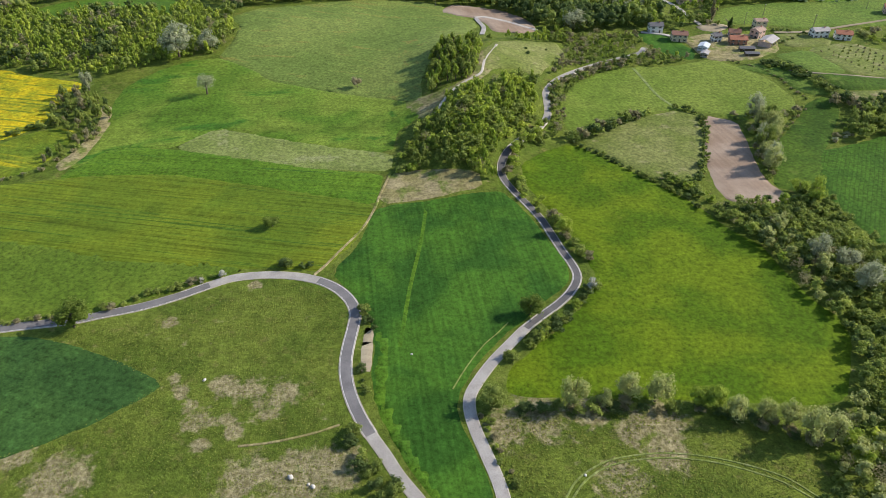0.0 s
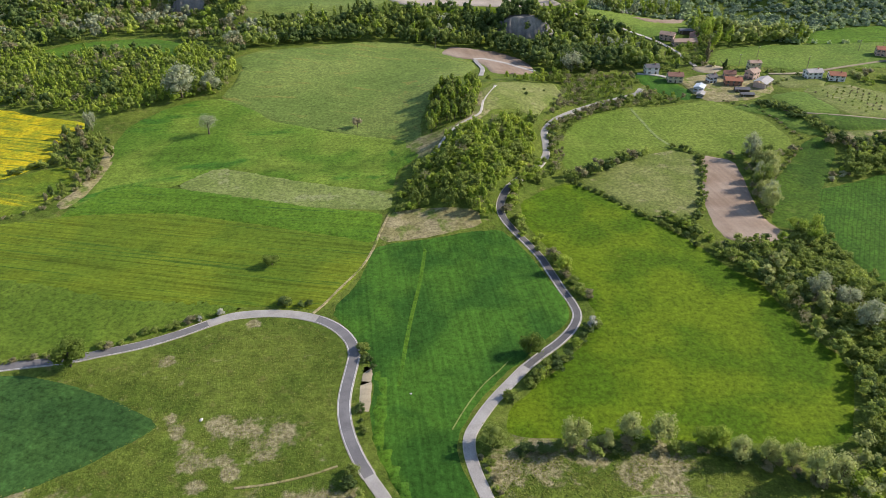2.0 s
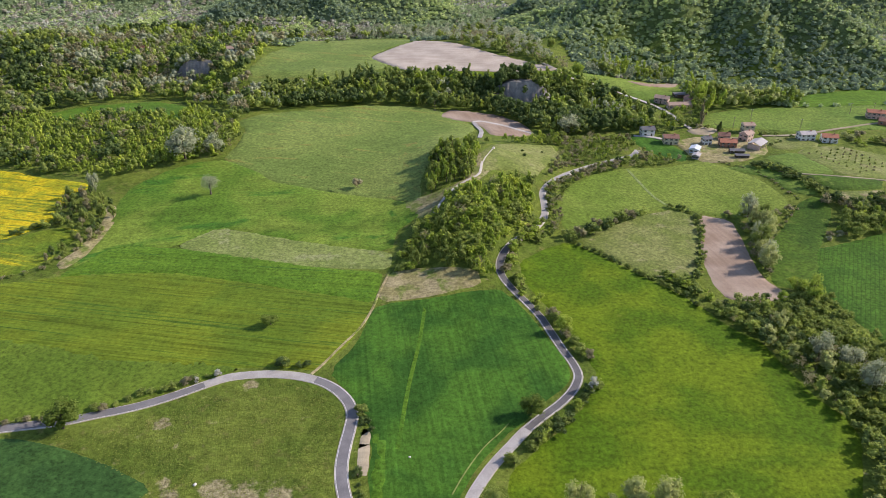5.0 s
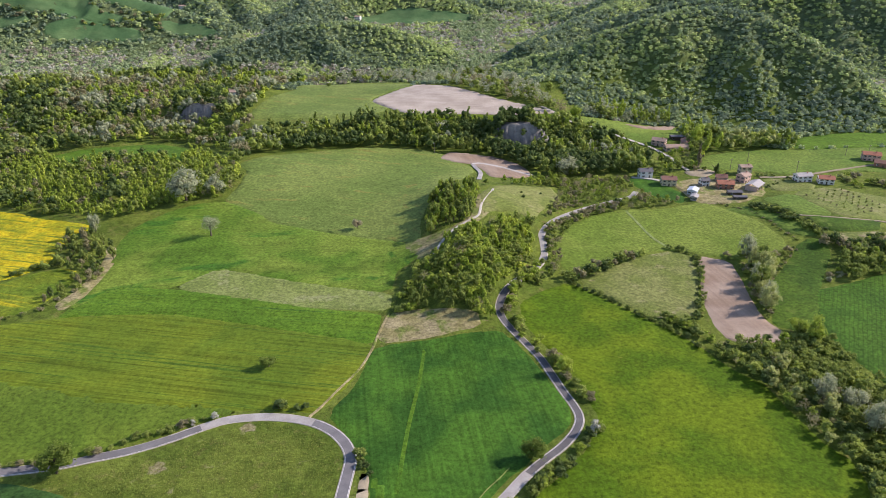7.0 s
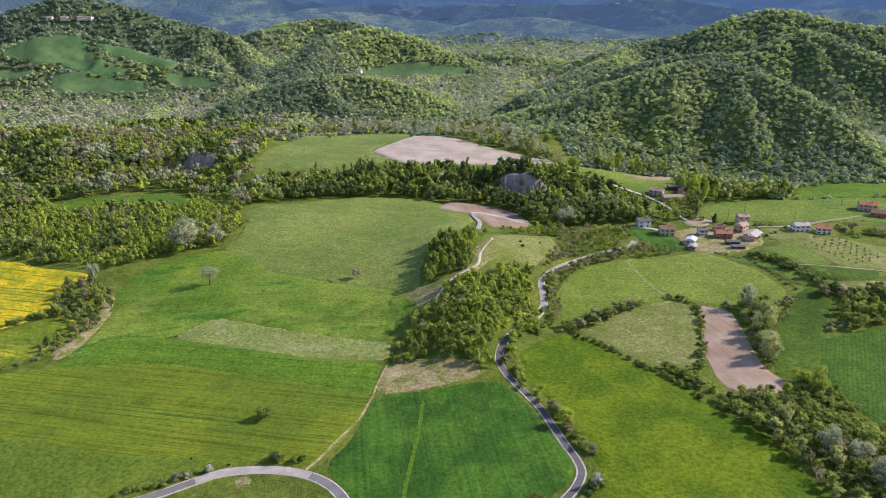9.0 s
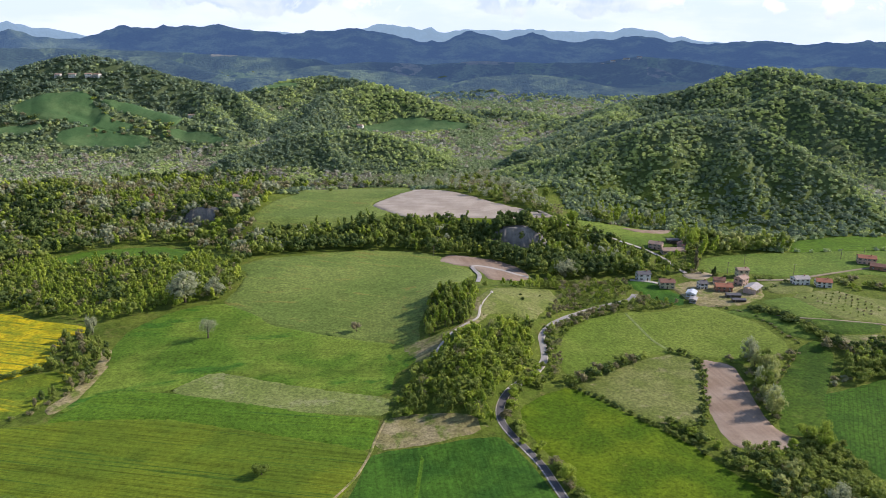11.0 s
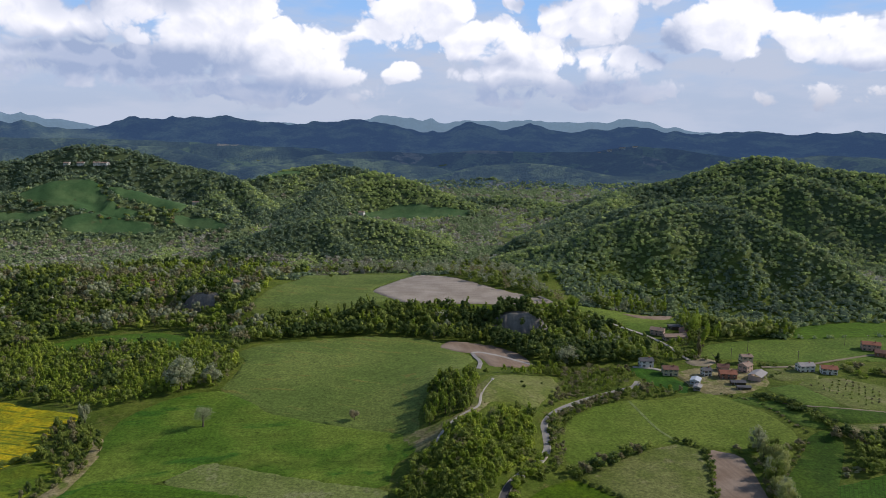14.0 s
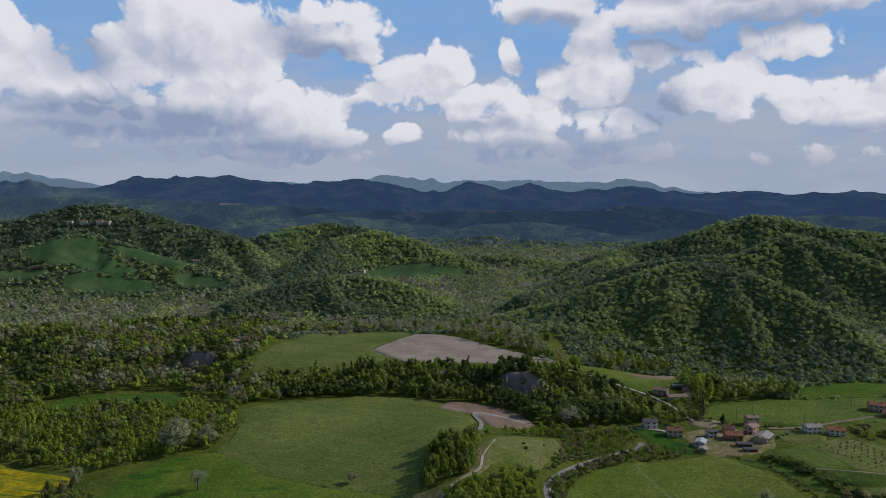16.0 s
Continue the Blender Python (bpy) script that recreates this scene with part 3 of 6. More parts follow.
field("stubble_strip", [(-140.8, 327.4), (-133.0, 338.4), (-123.6, 349.1), (-92.2, 338.2), (-66.9, 330.3), (-27.2, 320.2), (-26.7, 303.4), (-46.5, 305.7), (-63.5, 306.9), (-102.2, 316.0)], "stubble", "pale green weedy strip between the crops")
field("clover_field", [(-186.7, 299.0), (-183.6, 318.2), (-183.2, 346.1), (-191.0, 377.0), (-190.9, 400.5), (-175.4, 422.4), (-160.4, 432.6), (-143.2, 435.9), (-122.4, 422.7), (-105.2, 406.2), (-76.3, 395.9), (-48.5, 386.9), (-28.1, 380.1), (-11.4, 366.0), (-12.7, 356.7), (-26.2, 344.2), (-27.8, 321.5), (-67.1, 331.5), (-92.4, 339.4), (-124.0, 350.4), (-142.0, 328.6), (-164.2, 328.6), (-177.3, 324.2)], "clover", "fresh green clover field with darker waves")
field("pasture", [(-144.6, 435.8), (-140.1, 460.6), (-141.0, 488.6), (-152.4, 505.3), (-138.3, 527.9), (-117.7, 535.6), (-93.3, 551.2), (-62.6, 565.2), (-29.6, 565.1), (-6.0, 558.8), (7.7, 534.4), (21.4, 515.0), (22.0, 498.1), (6.7, 457.5), (-4.8, 443.5), (-7.5, 432.0), (-15.5, 397.9), (-13.2, 374.1), (-28.2, 381.5), (-48.6, 388.4), (-76.5, 397.3), (-105.5, 407.6), (-122.7, 424.2)], "pasture", "broad light green pasture on a gentle rise")
field("rapeseed_field", [(-345.0, 436.3), (-281.3, 427.0), (-254.0, 414.8), (-226.0, 406.8), (-216.1, 401.2), (-226.8, 392.2), (-222.7, 367.5), (-222.2, 352.3), (-229.5, 341.7), (-235.7, 336.0), (-279.0, 327.7)], "rapeseed", "bright yellow rapeseed in flower")
field("rapeseed_field_thin", [(-275.8, 322.7), (-233.2, 331.0), (-221.3, 343.7), (-208.1, 348.4), (-198.5, 343.9), (-198.9, 327.2), (-201.7, 313.8), (-207.7, 302.5), (-216.0, 296.9), (-254.9, 288.6)], "rapeseed_thin", "green field streaked with yellow rapeseed flowers")
field("wheat_field_west", [(-190.7, 183.5), (-159.0, 184.6), (-146.6, 184.1), (-133.0, 180.7), (-114.1, 173.0), (-94.8, 162.8), (-99.0, 157.3), (-112.6, 145.5), (-124.8, 137.6), (-133.0, 133.5), (-155.2, 125.2)], "wheat_dark", "dark bluish-green wheat with a pointed end")
field("lush_meadow", [(38.8, 305.6), (50.2, 319.5), (66.7, 332.6), (88.3, 307.2), (109.4, 280.8), (117.9, 266.5), (124.0, 252.2), (133.0, 243.0), (135.7, 225.1), (139.2, 208.6), (145.8, 195.6), (144.4, 183.6), (137.9, 171.1), (130.4, 157.1), (119.8, 154.7), (94.7, 156.4), (58.2, 157.8), (24.9, 158.2), (21.0, 160.7), (23.0, 169.6), (36.2, 183.4), (54.5, 203.4), (61.4, 220.6), (59.5, 233.6), (54.5, 256.5), (46.5, 273.6), (39.0, 291.4)], "lush", "bright lush green meadow")
field("dry_meadow", [(72.9, 334.2), (83.5, 343.4), (114.3, 365.0), (133.8, 372.5), (143.2, 364.5), (136.3, 334.7), (124.1, 300.6), (113.3, 295.2), (100.6, 299.5), (87.1, 315.2)], "dry_meadow", "pale dry meadow inside hedges")
field("ploughed_field", [(146.8, 365.9), (161.6, 358.8), (159.5, 336.0), (155.8, 311.8), (154.5, 294.2), (161.4, 279.9), (149.4, 274.5), (132.0, 276.9), (130.2, 290.0), (132.5, 311.8)], "ploughed", "bare brown ploughed field")
field("meadow_by_village", [(66.4, 352.5), (66.9, 376.6), (76.1, 399.7), (97.9, 425.8), (122.0, 437.8), (143.7, 436.9), (176.4, 448.9), (188.9, 431.5), (199.0, 410.9), (202.8, 386.8), (200.8, 373.1), (188.8, 364.6), (165.5, 360.9), (140.9, 374.7), (117.8, 373.1), (81.5, 349.9), (70.8, 340.3)], "meadow", "light green meadow below the village")
field("deep_meadow", [(158.3, 290.0), (165.5, 306.9), (172.5, 330.9), (182.6, 341.3), (197.3, 359.3), (209.6, 377.3), (218.4, 382.8), (225.2, 380.5), (222.1, 366.4), (212.9, 352.3), (206.8, 342.2), (200.1, 331.0), (194.4, 323.4), (179.7, 290.4), (177.0, 284.0), (167.0, 285.9)], "deep_green", "deep green meadow in the hollow")
field("striped_field", [(194.4, 323.4), (214.4, 330.8), (239.2, 341.1), (270.6, 349.7), (262.0, 310.0), (208.4, 224.5), (186.0, 239.9), (181.3, 264.7), (179.7, 288.0)], "striped_green", "deep green crop with close dark rows")
field("bare_plot", [(234.1, 386.0), (270.9, 389.4), (266.0, 379.1), (236.5, 379.4)], "dry_slope", "dry bare plot above the bank")
field("village_crop", [(132.4, 502.0), (158.0, 493.8), (168.7, 463.6), (163.4, 448.8), (152.3, 456.2), (144.7, 471.7)], "wheat", "small dark green crop beside the village")
field("village_meadow", [(199.0, 522.0), (214.4, 554.0), (255.0, 568.6), (294.0, 570.8), (378.3, 578.3), (463.5, 575.4), (411.7, 502.2), (340.6, 513.2), (304.9, 518.0), (264.8, 507.1), (234.9, 518.1)], "hay", "flat green meadow behind the village")
field("valley_wheat", [(295.0, 570.8), (312.0, 605.1), (355.1, 615.7), (400.2, 617.1), (494.8, 620.2), (465.2, 577.9), (379.1, 579.6)], "strip_crop", "even green crop at the foot of the hill")
field("kitchen_field", [(218.8, 452.2), (243.7, 460.2), (244.5, 436.0), (246.9, 412.3), (226.9, 413.4), (221.9, 434.8)], "hay", "green plot beside the vineyard")
field("vineyard_ground", [(246.0, 465.5), (279.4, 479.2), (297.4, 462.1), (318.6, 450.5), (291.6, 403.2), (268.4, 407.7), (247.7, 414.2), (245.6, 438.5)], "dry_meadow", "dry grass ground of a young vineyard")
field("clearing", [(-318.2, 544.5), (-298.0, 564.7), (-240.6, 575.3), (-205.7, 554.3), (-194.3, 513.3), (-216.8, 525.0), (-243.3, 535.5), (-272.6, 530.5), (-287.4, 515.2)], "strip_crop", "green clearing in the woodland")
field("plateau_meadow", [(-164.9, 594.9), (-172.1, 628.7), (-168.2, 660.8), (-152.0, 714.6), (-143.1, 814.4), (-96.1, 835.3), (-28.9, 838.6), (-28.4, 736.7), (-53.1, 707.0), (-71.5, 672.2), (-48.4, 638.7), (-71.6, 610.3), (-110.2, 599.9)], "pasture", "green rounded field on the plateau")
field("verge_gravel_strip", [(-28.4, 190.4), (-26.5, 190.1), (-25.7, 169.3), (-27.9, 169.5)], "dirt", "strip of pale gravel beside the road", lift=0.2)
field("village_yard", [(184.2, 512.6), (203.0, 520.7), (207.7, 512.8), (196.7, 502.7), (186.9, 504.3)], "dirt", "pale gravel yard in the village", lift=0.3, turns=0)
field("village_yard", [(166.9, 488.1), (188.6, 497.2), (218.2, 497.5), (232.7, 486.8), (223.5, 460.5), (201.9, 445.8), (175.7, 447.0), (170.6, 464.7)], "dry_grass", "trodden yard between the houses", lift=0.25)
field("village_garden", [(235.0, 497.2), (260.1, 496.8), (272.1, 486.8), (259.3, 469.2), (235.2, 469.2), (232.5, 481.5)], "dry_meadow", "dry garden ground by the houses", lift=0.25)
field("bank_meadow", [(186.1, 433.9), (198.9, 436.8), (212.9, 430.9), (216.0, 419.6), (222.8, 407.0), (225.3, 395.8), (228.5, 387.9), (218.3, 385.5), (210.0, 392.4), (205.6, 415.8)], "hay", "green meadow on the ditch bank", lift=0.2)
field("upper_plot", [(228.9, 412.8), (249.5, 406.9), (271.5, 404.4), (263.6, 391.3), (236.3, 389.7), (231.6, 396.4)], "deep_green", "green plot above the bank", lift=0.2)
field("field_bank", [(-196.2, 377.1), (-191.3, 374.3), (-184.0, 350.7), (-182.8, 332.4), (-184.9, 315.9), (-189.7, 304.5), (-194.4, 308.9), (-191.1, 323.8), (-189.7, 340.9), (-190.7, 359.3)], "dry_grass", "bare earthen field bank", ragged=0.9)
field("tilled_field", [(-69.1, 669.8), (-47.3, 705.6), (-25.4, 735.8), (10.0, 712.4), (42.6, 677.9), (78.3, 651.3), (103.8, 626.9), (59.8, 622.1), (-32.0, 623.3), (-48.7, 642.8)], "tilled", "pale tilled field on the plateau", lift=0.5)
field("plateau_strip", [(-47.2, 636.5), (-31.9, 619.5), (59.5, 619.0), (103.3, 623.1), (89.0, 611.2), (28.7, 610.5), (-31.5, 610.6)], "lush", "bright green strip below the tilled field", lift=0.35)
field("farm_meadow", [(102.8, 619.7), (132.1, 626.0), (165.7, 635.3), (215.4, 642.9), (209.3, 605.3), (177.2, 579.3), (155.1, 588.3), (132.6, 600.6)], "hay", "meadow beside the farm")
field("farm_soil", [(160.6, 625.1), (215.8, 644.3), (211.1, 631.6), (177.9, 621.0)], "ploughed", "strip of brown soil by the farm", lift=0.5)
field("knoll_soil", [(-3.9, 538.0), (7.2, 559.4), (19.4, 554.8), (43.3, 546.9), (61.3, 524.4), (66.3, 499.0), (53.9, 487.2), (35.2, 482.5), (31.2, 508.4), (22.4, 526.1), (10.8, 528.5)], "ploughed", "brown soil beside the pasture", lift=0.3)
field("knoll_top", [(22.5, 422.6), (32.8, 445.9), (51.5, 463.0), (76.1, 474.6), (78.3, 451.8), (62.3, 420.6), (55.6, 403.4), (45.1, 411.2), (30.4, 405.1), (23.9, 400.0)], "dry_meadow", "dry grassy top of the knoll", lift=0.3)
field("knoll_bare", [(30.9, 441.6), (33.7, 420.0), (25.3, 397.0), (17.2, 383.4), (5.2, 373.4), (-3.6, 362.1), (-10.5, 348.8), (-25.2, 374.5), (-11.1, 377.7), (3.7, 379.8), (14.4, 388.8), (20.3, 404.6), (22.5, 422.6)], "dry_slope", "bare trodden slope of the knoll", lift=0.15, ragged=0.9)
field("saddle_meadow", [(-29.6, 274.4), (-26.5, 299.1), (-12.7, 300.2), (16.0, 294.8), (17.5, 284.5), (-6.8, 277.5)], "dry_grass", "dry grass patch at the foot of the wood")
HILLSIDE = "green field on the wooded hillside"
for outline in (
        [(-673.9, 1117.8), (-654.4, 1141.1), (-627.6, 1152.2), (-583.7, 1165.5), (-564.5, 1161.8), (-558.3, 1149.9), (-524.1, 1126.1), (-493.3, 1126.8), (-478.1, 1118.6), (-536.3, 1100.7), (-566.4, 1100.9), (-595.2, 1098.5), (-635.4, 1100.5), (-664.2, 1106.8)],
        [(-584.3, 1078.7), (-556.3, 1097.0), (-517.4, 1106.2), (-474.3, 1107.3), (-449.6, 1099.1), (-444.6, 1073.8), (-505.7, 1075.3), (-558.2, 1059.5), (-581.2, 1065.0)],
        [(-698.0, 1071.9), (-677.2, 1080.2), (-621.8, 1090.3), (-607.9, 1082.3), (-620.7, 1069.4), (-670.9, 1067.6), (-693.5, 1062.9)],
        [(-500.5, 1169.9), (-397.6, 1250.3), (-398.1, 1234.1), (-421.8, 1138.4), (-426.9, 1126.4), (-467.8, 1141.1), (-504.4, 1144.0), (-531.8, 1146.9), (-552.7, 1159.1)],
        [(-447.9, 1107.3), (-417.8, 1124.8), (-371.8, 1121.2), (-329.3, 1095.7), (-345.6, 1090.7), (-401.7, 1100.3)],
        [(-170.5, 1319.2), (-143.6, 1344.4), (-91.7, 1373.0), (-47.9, 1369.8), (6.5, 1363.5), (56.3, 1357.0), (38.2, 1328.7), (-14.8, 1317.1), (-98.2, 1305.8), (-151.7, 1318.0)],
        [(-480.0, 1680.0), (-430.0, 1712.0), (-380.0, 1745.0), (-335.3, 1746.1), (-417.4, 1684.7)]):
    field("hill_field", outline, "hill_crop", HILLSIDE, lift=0.9)
field("clearing", [(76.7, 1134.1), (146.2, 1032.6), (141.3, 968.1), (96.9, 1034.3)], "dry_meadow", "pale clearing among the trees", lift=1.0)
field("clearing", [(-306.6, 878.5), (-249.5, 866.0), (-231.9, 851.6), (-267.3, 853.9)], "hill_crop", "green clearing in the woodland", lift=0.6)

# ---- road ----
ROAD = spline([(-183.3, 184.7), (-172.4, 187.0), (-161.4, 189.4), (-150.1, 191.6), (-136.7, 194.1), (-127.6, 197.3), (-114.4, 202.0), (-103.4, 207.8), (-92.3, 215.0), (-84.5, 219.3), (-75.9, 221.1), (-66.9, 221.5), (-57.7, 220.4), (-48.2, 217.2), (-40.9, 212.0), (-35.7, 205.2), (-33.3, 198.1), (-33.4, 190.7), (-34.0, 181.9), (-34.1, 173.5), (-33.0, 165.6), (-30.6, 157.6), (-27.1, 149.6), (-22.8, 142.0), (-17.9, 134.6), (-13.3, 127.0), (-7.3, 119.1)] + [(-1.6, 111.2), (5.3, 106.5), (12.7, 108.7), (16.9, 116.5), (16.8, 120.1), (15.3, 126.7), (12.4, 135.7), (9.8, 143.8), (8.2, 151.5), (8.4, 157.7), (11.1, 163.9), (16.5, 173.1), (22.9, 181.7), (29.8, 190.5), (36.7, 197.6), (44.0, 204.7), (49.9, 212.5), (53.0, 220.2), (52.3, 227.8), (49.4, 237.4), (46.2, 249.9), (42.7, 262.5), (37.4, 273.7), (31.6, 284.1), (28.1, 292.2), (27.5, 300.8), (30.1, 310.5), (35.1, 320.8), (42.6, 332.8), (51.7, 347.5), (57.4, 361.6), (58.8, 377.8), (59.8, 389.6), (68.3, 406.6), (83.4, 425.7), (100.7, 441.9), (117.7, 453.0), (130.8, 461.3), (137.0, 471.7)])


def road_material(name, base, light):
    g = Graph(name)
    colour = g.mix(g.ramp(g.noise(1 / 7.0, 4.0, 0.6), 0.35, 0.7), base, light)
    fine = g.noise(2.5, 5.0, 0.7)
    return g.done(g.vary(colour, fine, 0.85, 1.15), 0.85, fine, 0.3, 0.02, spec=0.2)


MAT["asphalt"] = road_material("asphalt", (0.15, 0.146, 0.148), (0.2, 0.195, 0.195))
MAT["dark_asphalt"] = road_material("dark_asphalt", (0.1, 0.097, 0.1), (0.145, 0.14, 0.14))
MAT["worn_asphalt"] = road_material("worn_asphalt", (0.31, 0.295, 0.275), (0.4, 0.385, 0.36))
MAT["verge_gravel"] = MAT["gravel_dusty"] = soil("verge_gravel", (0.4, 0.36, 0.29), (0.52, 0.48, 0.41))
MAT["road_paint"] = plain("road_paint", (0.74, 0.73, 0.7), 0.6, 1.5, 0.16)


def nearest(line, x, y):
    return int(np.argmin(np.hypot(line[:, 0] - x, line[:, 1] - y)))


CUTS = [0, nearest(ROAD, -91.4, 215.7), nearest(ROAD, -50.6, 218.3), nearest(ROAD, -22.8, 142.0), nearest(ROAD, 30.2, 191.1), nearest(ROAD, 34.1, 319.3), len(ROAD) - 1]
for k, (a, b) in enumerate(zip(CUTS, CUTS[1:])):
    stretch = ROAD[a:b + 1]
    worn = k % 2 == 1
    wide = (2.05, 2.05, 2.05, 1.75, 1.62, 1.7)[k]
    v, f = ribbon(stretch, -wide, wide, 0.16, 0.5)
    road = tagged(new("road", mesh_of("road", v, f, MAT["worn_asphalt" if worn else "dark_asphalt" if k == 4 else "asphalt"])),
                  "pale worn country road" if worn else "dark grey asphalt country road with white edge lines", "road", kind="structure")
    for s in (-1, 1):
        v, f = ribbon(stretch, s * (wide + 0.1) - 0.17, s * (wide + 0.1) + 0.17, 0.12, 0.4)
        edge = new("verge", mesh_of("verge", v, f, MAT["verge_gravel"]))
        edge.parent = road
        if not worn:
            v, f = ribbon(stretch, s * (wide - 0.18) - 0.07, s * (wide - 0.18) + 0.07, 0.17)
            line = new("edge_line", mesh_of("edge_line", v, f, MAT["road_paint"]))
            line.parent = road


def track(points, wide, material, label, name="track", lift=0.14):
    line = spline(points)
    v, f = ribbon(line, -wide / 2, wide / 2, lift + 0.0007 * float(np.hypot(*line.mean(0))), 0.3)
    return tagged(new(name, mesh_of(name, v, f, MAT[material])), label, "track", kind="structure")


track([(-52.2, 221.5), (-48.5, 227.8), (-43.9, 237.5), (-36.0, 254.1), (-31.9, 269.8), (-30.2, 281.7), (-26.5, 300.2)], 0.9, "dry_grass", "narrow dirt field track")
track([(25.2, 469.1), (27.7, 495.1), (24.8, 512.7), (23.2, 521.9)], 3.0, "worn_asphalt", "pale gravel road end", lift=0.3)
track([(22.6, 524.5), (30.2, 525.7), (45.1, 516.4), (55.7, 506.3), (66.1, 497.7)], 2.8, "gravel", "pale gravel lane", lift=0.3)
track([(33.3, 440.0), (24.6, 413.8), (21.5, 396.2), (14.3, 387.1), (5.2, 375.3), (-0.7, 363.3), (-4.9, 350.5)], 1.3, "gravel", "stony path over the knoll", lift=0.25)
track([(121.4, 435.0), (124.0, 414.2), (127.2, 391.7), (133.2, 376.2)], 1.8, "grass_line", "faint path across the meadow")
track([(91.2, 649.0), (109.3, 611.8), (128.3, 604.6), (151.5, 595.1), (172.4, 579.3), (182.2, 554.8), (185.8, 528.9), (188.0, 515.2)], 3.0, "gravel", "pale lane past the farm")
track([(141.0, 500.6), (154.7, 496.8), (160.0, 493.0)], 3.0, "gravel", "pale village lane")
track([(236.1, 499.7), (262.5, 501.9), (304.9, 518.0), (347.8, 531.7), (414.8, 538.2)], 2.6, "dirt", "village street")
track([(214.4, 421.8), (228.1, 413.5), (249.5, 407.4), (271.5, 404.9), (300.0, 402.3)], 1.5, "dirt", "pale field lane")

track([(34.5, 119.7), (39.6, 126.7), (49.8, 132.7), (65.6, 135.2), (82.0, 133.3), (98.3, 127.4), (106.7, 119.8)], 0.5, "stubble", "pale wheel track curving through the grass", lift=0.07)
track([(36.3, 119.4), (41.4, 125.8), (50.3, 131.1), (65.2, 133.5), (81.5, 131.7), (96.9, 125.8), (104.9, 119.4)], 0.5, "stubble", "pale wheel track curving through the grass", lift=0.07)
track([(-8.3, 268.7), (-10.2, 242.4), (-13.5, 212.8), (-15.8, 180.5)], 1.5, "wheat_young", "yellow-green streak of thin wheat", name="wheat_streak", lift=0.1)
track([(23.4, 193.2), (19.3, 187.8), (13.9, 181.4), (7.6, 170.9), (2.7, 160.6)], 0.35, "stubble", "pale wheel track in the wheat", lift=0.2)
track([(-62.9, 137.6), (-52.9, 139.1), (-41.3, 142.4), (-32.9, 145.9)], 0.7, "dry_grass", "faint path through the rough grass", lift=0.08)

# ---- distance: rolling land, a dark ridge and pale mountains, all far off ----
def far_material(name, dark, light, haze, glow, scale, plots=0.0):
    """Far country: woods, and where plots is set patches of field between them; blue haze added as emission."""
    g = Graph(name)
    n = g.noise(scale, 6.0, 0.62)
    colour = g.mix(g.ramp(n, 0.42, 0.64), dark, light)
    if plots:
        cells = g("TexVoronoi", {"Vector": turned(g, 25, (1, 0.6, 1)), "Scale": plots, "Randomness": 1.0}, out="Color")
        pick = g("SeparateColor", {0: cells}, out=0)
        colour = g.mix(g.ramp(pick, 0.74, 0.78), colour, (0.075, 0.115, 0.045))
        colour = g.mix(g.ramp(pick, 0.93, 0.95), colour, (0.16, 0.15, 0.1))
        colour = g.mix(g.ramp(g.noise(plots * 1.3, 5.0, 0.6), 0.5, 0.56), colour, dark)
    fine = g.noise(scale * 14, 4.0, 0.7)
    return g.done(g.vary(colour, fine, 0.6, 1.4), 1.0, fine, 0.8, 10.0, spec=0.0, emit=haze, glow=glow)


def far_sheet(name, r0, r1, top, material, label, rings_n, span=43, step_a=0.2):
    """A strip of far land; top(azimuth in degrees, s from 0 near to 1 far) gives its height."""
    az = np.arange(-span, span + 0.01, step_a)
    s = np.linspace(0, 1, rings_n)
    a, t = np.meshgrid(az, s)
    r = r0 + (r1 - r0) * t
    z = top(a, t, np.sin(np.radians(a)) * r, np.cos(np.radians(a)) * r)
    v = np.stack([np.sin(np.radians(a)) * r, np.cos(np.radians(a)) * r, z], -1).reshape(-1, 3)
    n = len(az)
    p, q = np.meshgrid(np.arange(rings_n - 1), np.arange(n - 1), indexing="ij")
    f = np.stack([p * n + q, (p + 1) * n + q, (p + 1) * n + q + 1, p * n + q + 1], -1).reshape(-1, 4)
    return tagged(new(name, mesh_of(name, v, f[:, ::-1], material, True)), label, "backdrop", kind="structure")


def rolling(a, t, x, y):
    return height(x, y) + 1.5 + 3 * step(t, 0, 0.1) + step(t, 0, 0.1) * 5 * fbm(x / 110, y / 110, 4)


def profile(pairs, jag, scale):
    az, tops = np.array(pairs, float).T

    def top(a, t, x, y):
        crest = np.interp(a, az, tops) + jag * fbm(a / scale + 7, 0 * a + 3, 4)
        side = np.clip(t / 0.75, 0, 1) ** 0.85 * np.where(t > 0.75, 1 - (t - 0.75) * 0.6, 1)
        spurs = 1 - 0.34 * np.abs(fbm(a / 2.2, t * 1.2 + a / 5, 4)) * (1 - t) * 3 * t
        return 5 + (crest - 5) * side * spurs
    return top


